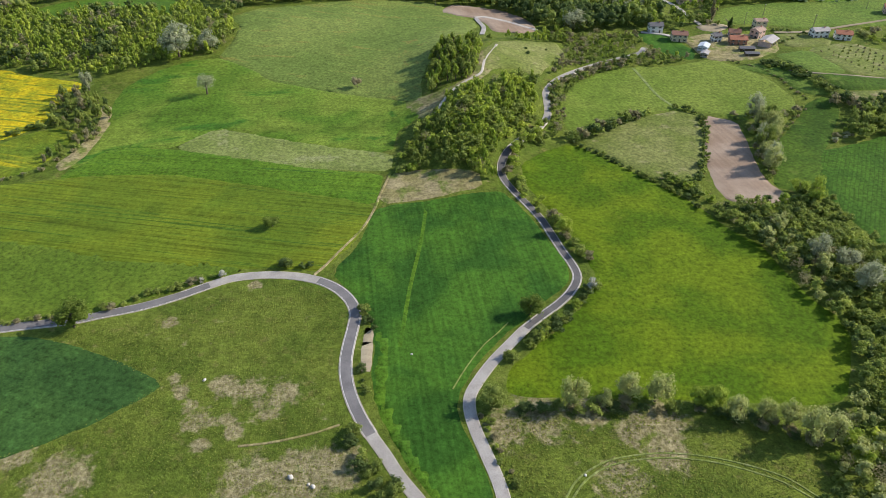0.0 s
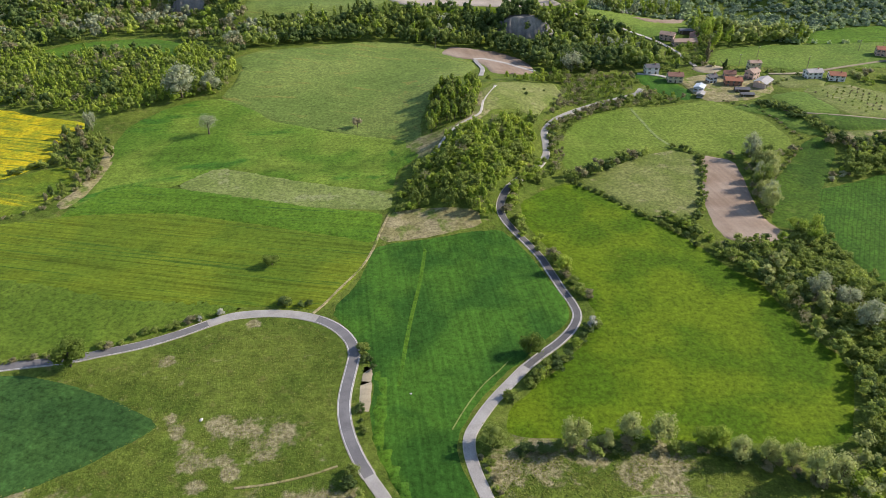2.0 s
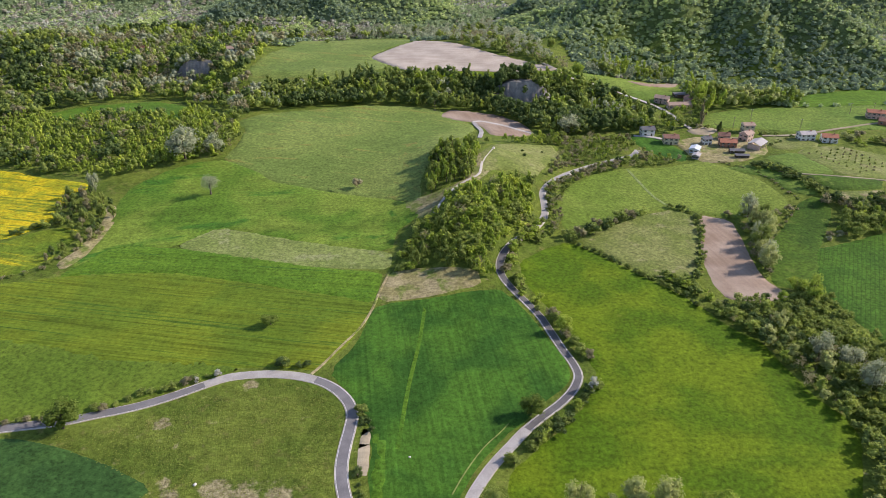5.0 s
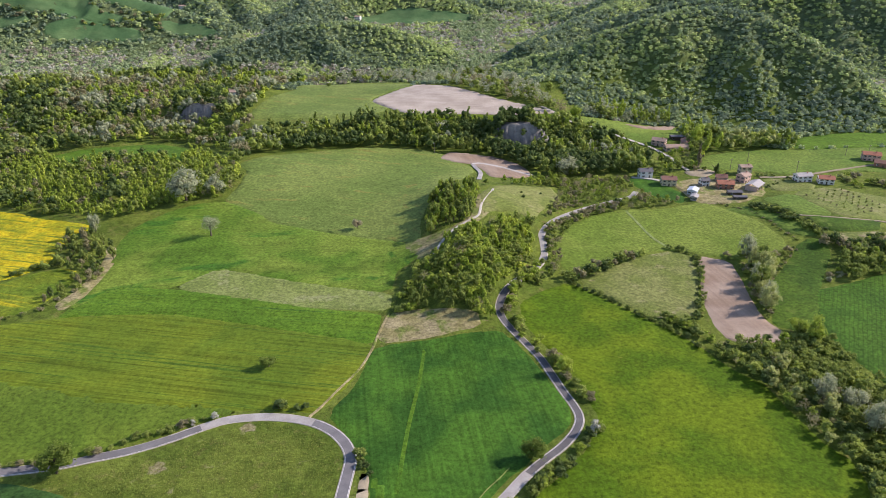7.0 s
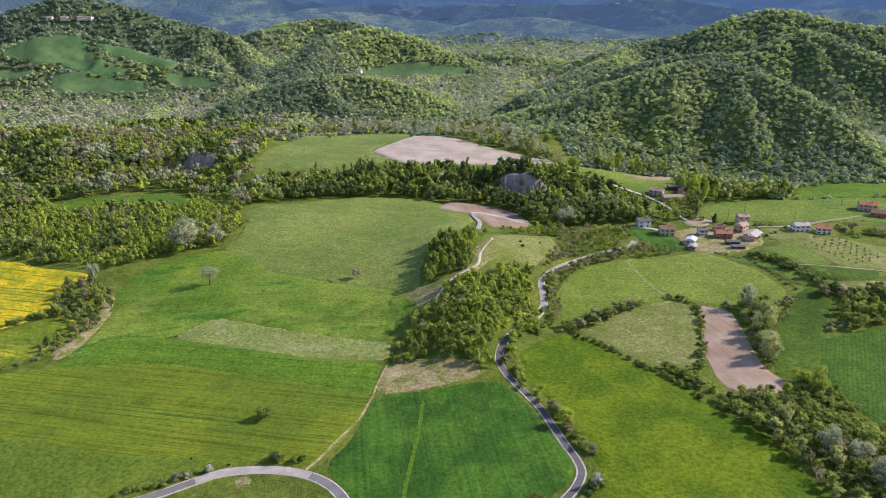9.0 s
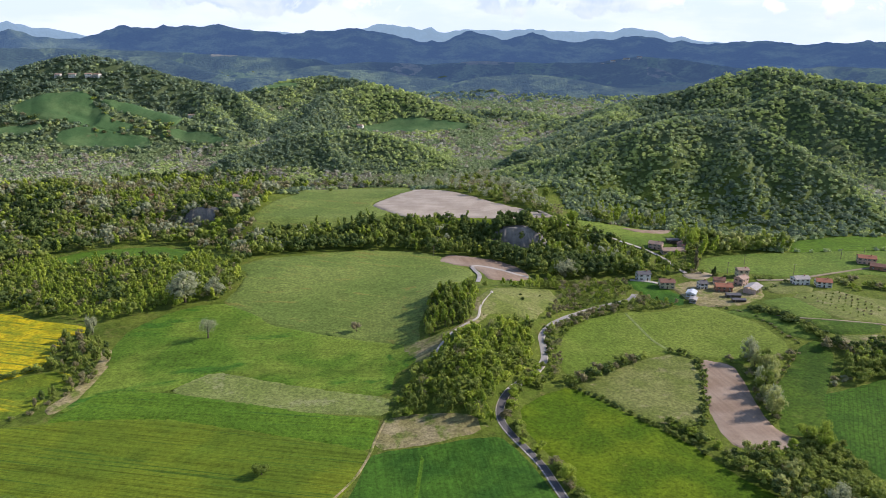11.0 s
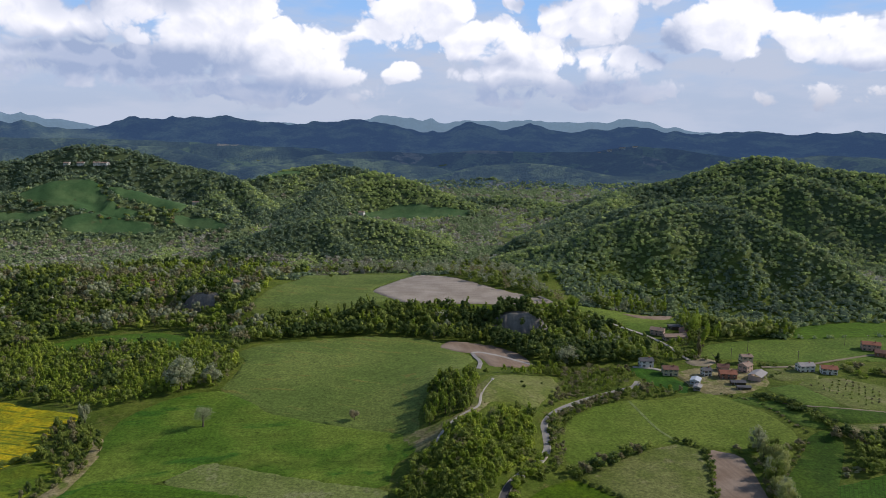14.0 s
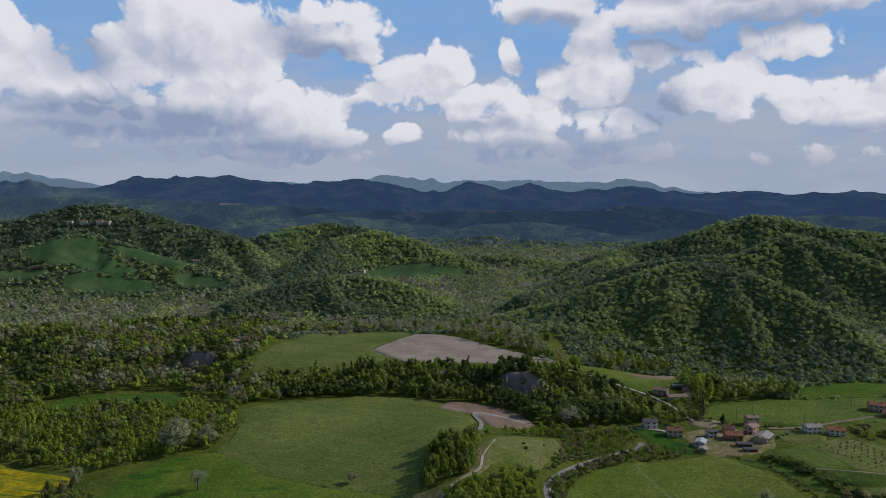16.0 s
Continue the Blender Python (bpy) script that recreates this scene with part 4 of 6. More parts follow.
RIDGE = [(-35.0, 197), (-31.3, 206), (-30.0, 212), (-27.6, 165), (-26.2, 168), (-24.7, 208), (-23.2, 238), (-21.3, 233), (-19.7, 242), (-18.2, 225), (-16.9, 243), (-14.9, 229), (-13.2, 208), (-12.0, 186), (-10.5, 211), (-8.9, 230), (-6.3, 218), (-3.7, 186), (-1.2, 151), (0.3, 170), (2.1, 208), (4.6, 167), (7.0, 199), (8.7, 167), (10.1, 145), (11.8, 167), (15.1, 180), (17.2, 164), (20.0, 141), (23.1, 159), (26.4, 148), (30.2, 160), (32.5, 142), (35.6, 158)]
PEAKS = [(-34.9, 266), (-31.2, 264), (-29.9, 253), (-27.9, 224), (-25.8, 186), (-23.3, 160), (-20.6, 153), (-14.1, 187), (-12.4, 208), (-9.8, 187), (-6.3, 223), (-5.0, 254), (-1.0, 237), (0.8, 223), (3.4, 216), (5.2, 233), (7.8, 219), (11.3, 212), (14.3, 232), (16.3, 207), (19.6, 153), (25.7, 122), (35.6, 113)]
# dark base colours hold the cloud shade, blue emission the haze
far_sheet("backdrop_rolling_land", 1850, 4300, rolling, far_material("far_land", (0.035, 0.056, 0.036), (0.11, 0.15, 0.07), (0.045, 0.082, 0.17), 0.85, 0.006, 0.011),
          "dark rolling wooded country, cloud shade and haze painted in", 90)
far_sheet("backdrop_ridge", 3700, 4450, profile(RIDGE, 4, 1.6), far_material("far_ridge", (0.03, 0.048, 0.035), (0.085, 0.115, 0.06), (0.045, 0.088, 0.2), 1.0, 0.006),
          "wooded ridge on the horizon, dark blue haze painted in", 36)
# pale blue haze put into both base colour and emission
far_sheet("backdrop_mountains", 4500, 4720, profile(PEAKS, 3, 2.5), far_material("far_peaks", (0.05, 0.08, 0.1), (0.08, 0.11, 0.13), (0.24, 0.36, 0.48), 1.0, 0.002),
          "mountains far off, pale blue haze painted in", 10)


# ---- sky: cumulus over a hazy horizon ----
def cloud_density(parent, puffs):
    """Node group: a place on the sky (ten degrees to a unit) to the thickness of cloud there."""
    tree = bpy.data.node_groups.new("cloud_density", "ShaderNodeTree")
    tree.interface.new_socket("place", in_out="INPUT", socket_type="NodeSocketVector")
    tree.interface.new_socket("thick", in_out="OUTPUT", socket_type="NodeSocketFloat")
    tree.interface.new_socket("mass", in_out="OUTPUT", socket_type="NodeSocketFloat")
    g = Graph("", tree)
    src = tree.nodes.new("NodeGroupInput").outputs[0]
    coarse = g("TexNoise", {"Vector": src, "Scale": 2.2, "Detail": 2.0}, out="Color")
    wob = g("VectorMath", {0: g("VectorMath", {0: coarse, 1: (0.5, 0.5, 0.5)}, operation="SUBTRACT"), 1: (0.35, 0.2, 0)}, operation="MULTIPLY")
    place = g("VectorMath", {0: src, 1: wob}, operation="ADD")
    total = None
    for x, y, rx, ry, strong in puffs:
        d = g("VectorMath", {0: g("VectorMath", {0: place, 1: (x, y, 0)}, operation="SUBTRACT"), 1: (1 / rx, 1 / ry, 0)}, operation="MULTIPLY")
        d = g("VectorMath", {0: d}, out="Value", operation="LENGTH")
        d = g("MapRange", {"Value": d, "From Min": 1.2, "From Max": 0.45, "To Min": 0.0, "To Max": strong}, shape="SMOOTHSTEP")
        total = d if total is None else g.math("MAXIMUM", total, d)
    billow = g("TexVoronoi", {"Vector": place, "Scale": 5.5, "Detail": 3.0, "Roughness": 0.55, "Smoothness": 0.4}, out="Distance", shape="SMOOTH_F1")
    wisp = g("TexNoise", {"Vector": src, "Scale": 3.0, "Detail": 7.0, "Roughness": 0.52})
    rough = g.math("ADD", g.math("MULTIPLY", g.math("SUBTRACT", 0.42, billow), 0.75), g.math("MULTIPLY", g.math("SUBTRACT", wisp, 0.5), 0.8))
    thick = g.math("ADD", total, rough)
    end = tree.nodes.new("NodeGroupOutput")
    tree.links.new(thick, end.inputs[0])
    tree.links.new(g.math("ADD", total, g.math("MULTIPLY", rough, 0.35)), end.inputs[1])
    return tree


PUFFS = [
    (-3.15, 0.85, 0.5, 0.34, 1), (-2.98, 0.72, 0.41, 0.19, 1), (-3.21, 1.07, 0.28, 0.28, 1), (-3.4, 0.77, 0.55, 0.41, 1), (-2.51, 1.09, 0.14, 0.11, 0.75), (-2.0, 1.2, 0.5, 0.41, 1.1),
    (-2.12, 1.32, 0.34, 0.23, 1), (-1.58, 0.98, 0.5, 0.39, 1.1), (-2.31, 0.92, 0.39, 0.32, 1), (-1.71, 0.68, 0.6, 0.32, 1), (-1.19, 0.57, 0.5, 0.28, 1), (-0.93, 0.38, 0.39, 0.17, 0.9),
    (-2.56, 0.72, 0.19, 0.14, 0.9), (-2.24, 0.66, 0.17, 0.11, 0.9), (-0.88, 1.25, 0.55, 0.25, 0.95), (-0.66, 1.09, 0.32, 0.14, 0.9), (-1.15, 1.15, 0.41, 0.18, 0.85), (-0.2, 0.83, 0.48, 0.25, 0.95),
    (0.03, 0.92, 0.28, 0.21, 1), (-0.43, 0.7, 0.44, 0.17, 0.85), (0.35, 0.64, 0.46, 0.25, 1), (0.71, 0.57, 0.41, 0.23, 0.95), (0.53, 0.39, 0.5, 0.15, 0.85),
]
PUFFS += [
    (-0.32, 0.41, 0.17, 0.12, 1), (0.55, 1.01, 0.12, 0.18, 0.95), (1.16, 1.09, 0.28, 0.28, 0.95), (1.25, 0.83, 0.32, 0.28, 1), (0.96, 0.81, 0.28, 0.19, 0.9), (1.38, 0.46, 0.41, 0.18, 0.8),
    (0.8, 1.36, 0.53, 0.17, 0.9), (1.76, 1.28, 0.73, 0.22, 0.95), (2.36, 1.33, 0.92, 0.21, 1), (2.91, 1.4, 0.69, 0.14, 0.85), (2.55, 1.06, 0.41, 0.17, 0.9), (1.63, 0.98, 0.44, 0.14, 0.8),
    (2.19, 0.72, 0.34, 0.32, 1.05), (1.97, 0.75, 0.28, 0.23, 0.95), (1.82, 0.66, 0.21, 0.18, 0.9), (2.73, 0.64, 0.41, 0.21, 0.95), (2.51, 0.73, 0.23, 0.12, 0.8), (3.08, 0.54, 0.28, 0.17, 0.85),
    (3.22, 0.72, 0.23, 0.17, 0.85), (2.81, 0.23, 0.6, 0.14, 0.6), (-2.31, 0.44, 1.51, 0.21, 0.8), (-1.37, 0.28, 1.15, 0.15, 0.7), (0.98, 0.27, 1.19, 0.14, 0.65), (3.44, 0.64, 0.37, 0.28, 0.9),
]
# undersides in shade
SHADES = [
    (-2.69, 0.92, 0.3, 0.19, 0.7), (-2.39, 0.45, 1.06, 0.17, 1), (-1.5, 0.27, 0.92, 0.13, 0.8), (-2.91, 0.41, 0.6, 0.11, 0.6), (-1.02, 1.06, 0.44, 0.1, 0.8), (-1.24, 1.13, 0.3, 0.14, 0.6),
    (0.8, 1.27, 0.37, 0.09, 0.7), (0.71, 0.95, 0.18, 0.09, 0.9), (1.72, 1.06, 0.64, 0.13, 0.8), (2.44, 1.19, 0.6, 0.11, 0.7), (1.63, 0.61, 0.28, 0.24, 0.9), (0.98, 0.26, 1.1, 0.11, 0.8),
    (2.36, 1.41, 1.19, 0.09, 0.8), (2.98, 0.41, 0.44, 0.06, 0.6), (1.97, 0.39, 0.44, 0.11, 0.8), (0.35, 0.48, 0.37, 0.07, 0.5), (-0.84, 0.94, 0.32, 0.11, 0.5), (-2.12, 0.98, 0.28, 0.14, 0.4),
]


def sky_material():
    g = Graph("cloudy_sky")
    tree = cloud_density(g, PUFFS)
    place = g("UVMap", uv="sky")
    elev = g("SeparateXYZ", {0: place}, out="Y")
    clear = g.mix(g.ramp(elev, 0.0, 1.1), (0.54, 0.66, 0.82), (0.28, 0.52, 0.88))
    clear = g.mix(g.ramp(elev, 0.85, 0.1, 0.0, 0.8), clear, (0.43, 0.51, 0.64))
    veil = g("TexNoise", {"Vector": g("Mapping", {"Vector": place, "Scale": (0.6, 2.2, 1)}), "Scale": 1.6, "Detail": 5.0, "Roughness": 0.55})
    clear = g.mix(g.math("MULTIPLY", g.ramp(veil, 0.4, 0.62), g.ramp(elev, 1.5, 0.4)), clear, (0.52, 0.59, 0.71))

    def thick(offset, which=0):
        n = g.tree.nodes.new("ShaderNodeGroup")
        n.node_tree = tree
        g.tree.links.new(g("VectorMath", {0: place, 1: offset}, operation="ADD"), n.inputs[0])
        return n.outputs[which]
    here = thick((0, 0, 0))
    cover = g.ramp(here, -0.06, 0.26)
    sunward = g.math("SUBTRACT", thick((0, 0, 0), 1), thick((0.09, 0.11, 0), 1))
    lump = g.ramp(sunward, -0.25, 0.25)
    low = None
    stir = g("TexNoise", {"Vector": place, "Scale": 2.6, "Detail": 4.0, "Roughness": 0.55}, out="Color")
    moved = g("VectorMath", {0: place, 1: g("VectorMath", {0: g("VectorMath", {0: stir, 1: (0.5, 0.5, 0.5)}, operation="SUBTRACT"), 1: (0.45, 0.2, 0)}, operation="MULTIPLY")}, operation="ADD")
    for x, y, rx, ry, strong in SHADES:
        d = g("VectorMath", {0: g("VectorMath", {0: moved, 1: (x, y, 0)}, operation="SUBTRACT"), 1: (1 / rx, 1 / ry, 0)}, operation="MULTIPLY")
        d = g("MapRange", {"Value": g("VectorMath", {0: d}, out="Value", operation="LENGTH"), "From Min": 1.5, "From Max": 0.3, "To Min": 0.0, "To Max": 0.85 * strong}, shape="SMOOTHSTEP")
        low = d if low is None else g.math("MAXIMUM", low, d)
    dim = g.math("MINIMUM", g.math("ADD", low, g.math("MULTIPLY", g.math("SUBTRACT", 1.0, lump), 0.34)), 1.0)
    white = g.mix(g.ramp(elev, 0.0, 0.5), (0.43, 0.48, 0.58), (1.04, 1.05, 1.08))
    cloud = g.mix(dim, white, (0.36, 0.45, 0.63))
    colour = g.mix(cover, clear, cloud)
    g.finish(g("Emission", {"Color": colour, "Strength": SKY_GLOW}))
    return g.material


SKY_GLOW = 1.72
az, el = np.meshgrid(np.arange(-50, 50.1, 1.0), np.arange(-1, 24.1, 1.0))
sky_v = np.stack([np.sin(np.radians(az)) * 4850, np.cos(np.radians(az)) * 4850, EYE + np.tan(np.radians(el)) * 4850], -1).reshape(-1, 3)
p, q = np.meshgrid(np.arange(az.shape[0] - 1), np.arange(az.shape[1] - 1), indexing="ij")
n = az.shape[1]
sky_f = np.stack([p * n + q, p * n + q + 1, (p + 1) * n + q + 1, (p + 1) * n + q], -1).reshape(-1, 4)
sky_mesh = mesh_of("backdrop_sky", sky_v, sky_f)
uv = sky_mesh.uv_layers.new(name="sky")
uv.data.foreach_set("uv", (np.stack([az.ravel(), el.ravel()], 1) / 10)[sky_f.ravel()].astype(np.float32).ravel())
sky_mesh.materials.append(sky_material())
tagged(new("backdrop_sky", sky_mesh), "blue sky with bright cumulus clouds and a hazy horizon", "sky", kind="structure")

# ---- woods ----
NEAR = {
    "round": [crown(s, 170, 0.062, clumps=9) for s in range(5)],
    "tall": [crown(20 + s, 240, 0.042, wide=0.2, base=0.12, clumps=12, pointed=0.35) for s in range(4)],
    "young": [crown(30 + s, 150, 0.055, wide=0.3, base=0.1, clumps=8, pointed=0.45) for s in range(5)],
    "shrub": [crown(40 + s, 110, 0.09, wide=0.62, base=0.0, clumps=6) for s in range(5)],
    "bare": [crown(50 + s, 200, 0.04, wide=0.4, base=0.15, clumps=14, body=0.0, loose=0.5) for s in range(4)],
}
MID = {
    "round": [crown(60 + s, 40, 0.085, clumps=5, body=0.85, base=0.15) for s in range(6)],
    "young": [crown(65 + s, 46, 0.08, body=0.85, wide=0.3, base=0.1, clumps=5, pointed=0.4) for s in range(4)],
    "tall": [crown(70 + s, 46, 0.07, body=0.85, wide=0.22, base=0.1, clumps=5, pointed=0.4) for s in range(4)],
    "shrub": [crown(80 + s, 34, 0.11, wide=0.6, base=0.0, clumps=4, body=0.85) for s in range(4)],
    "bare": [crown(90 + s, 60, 0.08, wide=0.36, base=0.1, clumps=3, body=0.35, loose=0.4) for s in range(4)],
}


def dome(seed, sprays=11):
    """A far crown, 1 m high and wide: a low core under loose sprays of leaves."""
    rng = np.random.RandomState(seed)
    a = (np.arange(5) + rng.uniform(-0.3, 0.3, 5)) * 0.4 * np.pi
    q = 0.42 * rng.uniform(0.7, 1.2, 5)
    v = np.concatenate([np.stack([np.cos(a) * q, np.sin(a) * q, rng.uniform(0.05, 0.35, 5)], 1), [(0, 0, 0.8)]])
    f = np.array([(k, (k + 1) % 5, 5) for k in range(5)])
    way = sphere_points(sprays, rng)
    way[:, 2] = np.abs(way[:, 2])
    pos = way * (0.46, 0.46, 0.62) * rng.uniform(0.7, 1.1, (sprays, 1)) + (0, 0, 0.36)
    u = np.cross(way + rng.normal(0, 0.5, way.shape), sphere_points(sprays, rng))
    u /= np.linalg.norm(u, axis=1)[:, None] + 1e-9
    w = np.cross(way + rng.normal(0, 0.5, way.shape), u)
    w /= np.linalg.norm(w, axis=1)[:, None] + 1e-9
    s = 0.3 * rng.uniform(0.7, 1.3, (sprays, 1))
    tri = np.stack([pos - u * s, pos + u * s * 0.9, pos + w * s * 1.2], 1).reshape(-1, 3)
    return np.concatenate([v, tri]), np.concatenate([f, np.arange(sprays)[:, None] * 3 + 6 + (0, 1, 2)])


FAR = {"round": [dome(100 + s) for s in range(24)]}
OPEN = [np.array(rounded(p, 1)) for p in FIELDS]

OPEN += [np.array([(x - w * 0.2, y - 15), (x + w * 0.24, y - 15), (x + w * 0.3, y + 3), (x - w * 0.32, y + 3)]) for x, y, w, h in CLIFFS]


def clear_of_roads(xy, gap):
    d = np.full(len(xy), 1e9)
    for q in ROAD[::3]:
        d = np.minimum(d, np.hypot(xy[:, 0] - q[0], xy[:, 1] - q[1]))
    return xy[d > gap]


def wood(name, poly, spacing, tall, kinds, label, seed, forms=NEAR, spread=0.3, gap=3.4):
    """A wood of several kinds of tree: kinds is a row of (form, material, share, height factor)."""
    xy = clear_of_roads(scatter(poly, spacing, seed, without=OPEN), gap)
    rng = np.random.RandomState(seed + 500)
    stand = fbm(xy[:, 0] / 28 + seed, xy[:, 1] / 28, 2) + rng.normal(0, 0.3, len(xy))
    order = np.argsort(np.argsort(stand)) / max(1, len(xy))
    pick = np.searchsorted(np.cumsum([k[2] for k in kinds]) / sum(k[2] for k in kinds), order).clip(0, len(kinds) - 1)
    for n, (form, leaf, _, factor) in enumerate(kinds):
        some = xy[pick == n]
        if len(some):
            planted(name, sized(some, tall * factor, spread, seed + n), forms[form], MAT[leaf], label, "woodland", seed + n)


MIXED = [("round", "leaf_green", 4, 1.0), ("young", "leaf_spring", 4.5, 1.0), ("round", "leaf_dark", 1, 1.0), ("shrub", "leaf_green", 3, 0.5), ("bare", "leaf_brown", 1.2, 0.9)]
LANE = [("round", "leaf_brown", 2.5, 1.0), ("round", "leaf_green", 3, 1.0), ("bare", "leaf_brown", 1.5, 1.1), ("shrub", "leaf_green", 3, 0.6), ("young", "leaf_spring", 1.5, 1.0)]
WEST = [("young", "leaf_spring", 6, 1.0), ("round", "leaf_green", 3, 1.0), ("tall", "leaf_spring", 2, 1.1), ("shrub", "leaf_spring", 3, 0.5), ("bare", "leaf_brown", 1.4, 0.9), ("round", "leaf_dark", 1.2, 1.15)]
KNOLL = [("young", "leaf_spring", 6, 1.0), ("round", "leaf_green", 3, 0.85), ("shrub", "leaf_spring", 3, 0.6), ("bare", "leaf_brown", 0.6, 0.8), ("young", "leaf_green", 2.0, 0.9)]
wood("knoll_wood", [(-19.6, 301.7), (-14.1, 333.0), (-7.7, 347.7), (-1.9, 351.9), (4.4, 369.2), (15.7, 378.4), (24.1, 370.7), (31.0, 391.8), (47.3, 405.5), (56.1, 389.6), (49.8, 343.7), (34.0, 318.3), (26.3, 298.3), (21.8, 284.8), (16.0, 293.5), (-1.6, 298.8)], 4.4, 7.5, KNOLL, "dense young green wood on the knoll", 3, gap=4.6)
wood("lane_wood", [(43.8, 329.4), (54.0, 354.4), (59.3, 397.4), (70.7, 425.4), (81.8, 466.0), (86.0, 496.0), (138.5, 496.3), (139.7, 466.5), (160.1, 464.1), (160.6, 447.9), (132.8, 436.9), (98.6, 426.0), (76.8, 399.9), (69.2, 373.7), (65.9, 344.3), (51.1, 327.6)], 4.2, 4.4, LANE, "shrubs and young trees along the lane", 5, gap=4.2)
wood("crest_hedge", [(27.0, 448.2), (82.3, 501.7), (92.1, 497.9), (88.8, 476.1), (78.8, 475.9), (37.7, 457.3)], 4.0, 6.0, KNOLL, "bright green hedge over the knoll", 6)
wood("west_wood", [(-430.2, 547.2), (-311.1, 537.2), (-257.0, 554.1), (-196.1, 542.7), (-146.9, 500.2), (-141.2, 462.3), (-147.6, 442.1), (-164.4, 434.2), (-189.7, 422.9), (-210.9, 412.9), (-241.1, 417.7), (-284.6, 433.8), (-365.6, 445.3)], 5.2, 7.6, WEST, "green deciduous wood beside the rapeseed", 7, MID)
wood("east_thicket", [(117.9, 266.5), (133.6, 274.0), (158.3, 274.1), (168.9, 287.5), (177.8, 292.7), (178.7, 264.7), (184.0, 235.9), (200.4, 203.7), (141.8, 106.3), (97.9, 106.3), (109.2, 125.8), (120.4, 136.8), (129.5, 151.2), (140.6, 167.1), (144.3, 186.5), (141.5, 205.2), (135.7, 230.0), (132.1, 245.9)], 4.3, 5.5, [("shrub", "leaf_green", 5, 0.75), ("round", "leaf_green", 3, 1.1), ("round", "leaf_dark", 2, 1.0), ("round", "leaf_willow", 1.2, 1.2), ("bare", "leaf_brown", 1.0, 1.0), ("round", "leaf_spring", 0.8, 1.1)], "dense mixed thicket along the stream", 9)
wood("east_bank", [(207.9, 335.8), (226.8, 365.5), (250.7, 376.7), (303.3, 375.8), (278.0, 333.0), (233.8, 335.3)], 5.0, 7.0, MIXED, "dark bushes on the bank", 10)
WOODLAND = [("round", "leaf_silver", 1.3, 1.05), ("bare", "leaf_brown", 1.6, 1.0), ("round", "leaf_brown", 1.6, 0.85), ("shrub", "leaf_green", 1.2, 0.5), ("round", "leaf_green", 3.0, 1.0), ("tall", "leaf_spring", 0.7, 1.1), ("round", "leaf_spring", 1.2, 0.9), ("round", "leaf_dark", 1.7, 1.05)]
wood("valley_woodland", [(-726.9, 881.5), (-515.1, 824.0), (-461.6, 847.7), (-342.9, 889.2), (-233.0, 874.7), (-157.4, 821.0), (-170.7, 671.8), (-170.2, 619.0), (-163.5, 594.9), (-151.5, 584.3), (-147.7, 539.0), (-151.2, 502.5), (-171.3, 535.3), (-217.8, 578.8), (-260.1, 587.7), (-299.7, 568.2), (-321.5, 546.4), (-326.2, 514.1), (-441.2, 505.0)], 9.0, 11.5, WOODLAND, "mixed woodland in the valley", 12, MID)
SCARP = [("round", "leaf_dark", 5, 1.0), ("tall", "leaf_green", 2, 1.2), ("round", "leaf_green", 3, 1.0), ("tall", "leaf_spring", 1, 1.1), ("bare", "leaf_silver", 0.6, 0.9)]
wood("scarp_wood", [(-145.7, 531.3), (-156.7, 585.9), (-145.6, 604.6), (-110.2, 599.9), (-71.6, 610.3), (-41.5, 609.7), (28.7, 609.7), (88.9, 609.6), (127.9, 602.2), (152.2, 586.3), (169.4, 550.4), (154.8, 512.9), (118.7, 505.8), (85.4, 498.4), (67.7, 509.8), (43.7, 535.2), (17.3, 555.8), (-6.0, 562.3), (-63.0, 569.2), (-103.3, 556.1)], 6.2, 11.0, SCARP, "dark wood on the scarp below the plateau", 13, MID)
wood("river_trees", [(-161.7, 826.2), (-151.8, 847.8), (-58.0, 875.0), (54.2, 872.6), (97.5, 676.9), (118.3, 636.1), (103.3, 623.1), (78.7, 655.1), (43.0, 685.7), (10.1, 719.4), (-28.9, 841.2), (-96.6, 840.0)], 7.0, 10.0, [("bare", "leaf_silver", 4, 1.0), ("round", "leaf_green", 2, 1.0), ("bare", "leaf_brown", 2, 0.9)], "grey-green trees along the river", 14, MID)
wood("poplar_grove", [(211.5, 620.9), (241.5, 626.6), (257.5, 600.3), (306.8, 599.3), (296.3, 573.6), (256.2, 571.4), (214.1, 559.9), (203.8, 579.5)], 7.0, 14.0, [("tall", "leaf_spring", 1.5, 1), ("round", "leaf_green", 3, 0.85), ("round", "leaf_willow", 1.2, 0.85)], "spring-green poplar grove", 15, MID)
wood("farm_grove", [(127.9, 631.1), (162.6, 633.4), (211.6, 647.9), (217.2, 668.2), (152.1, 672.3)], 7.0, 13.0, [("tall", "leaf_spring", 3, 1), ("bare", "leaf_silver", 1.5, 0.9), ("round", "leaf_green", 2, 0.8)], "young trees beyond the farm", 16, MID)
wood("village_trees", [(155.9, 509.0), (176.3, 550.4), (206.3, 572.1), (217.2, 568.9), (200.4, 522.0), (182.9, 512.6), (173.3, 502.5)], 8.0, 8.0, MIXED, "garden trees of the village", 17)

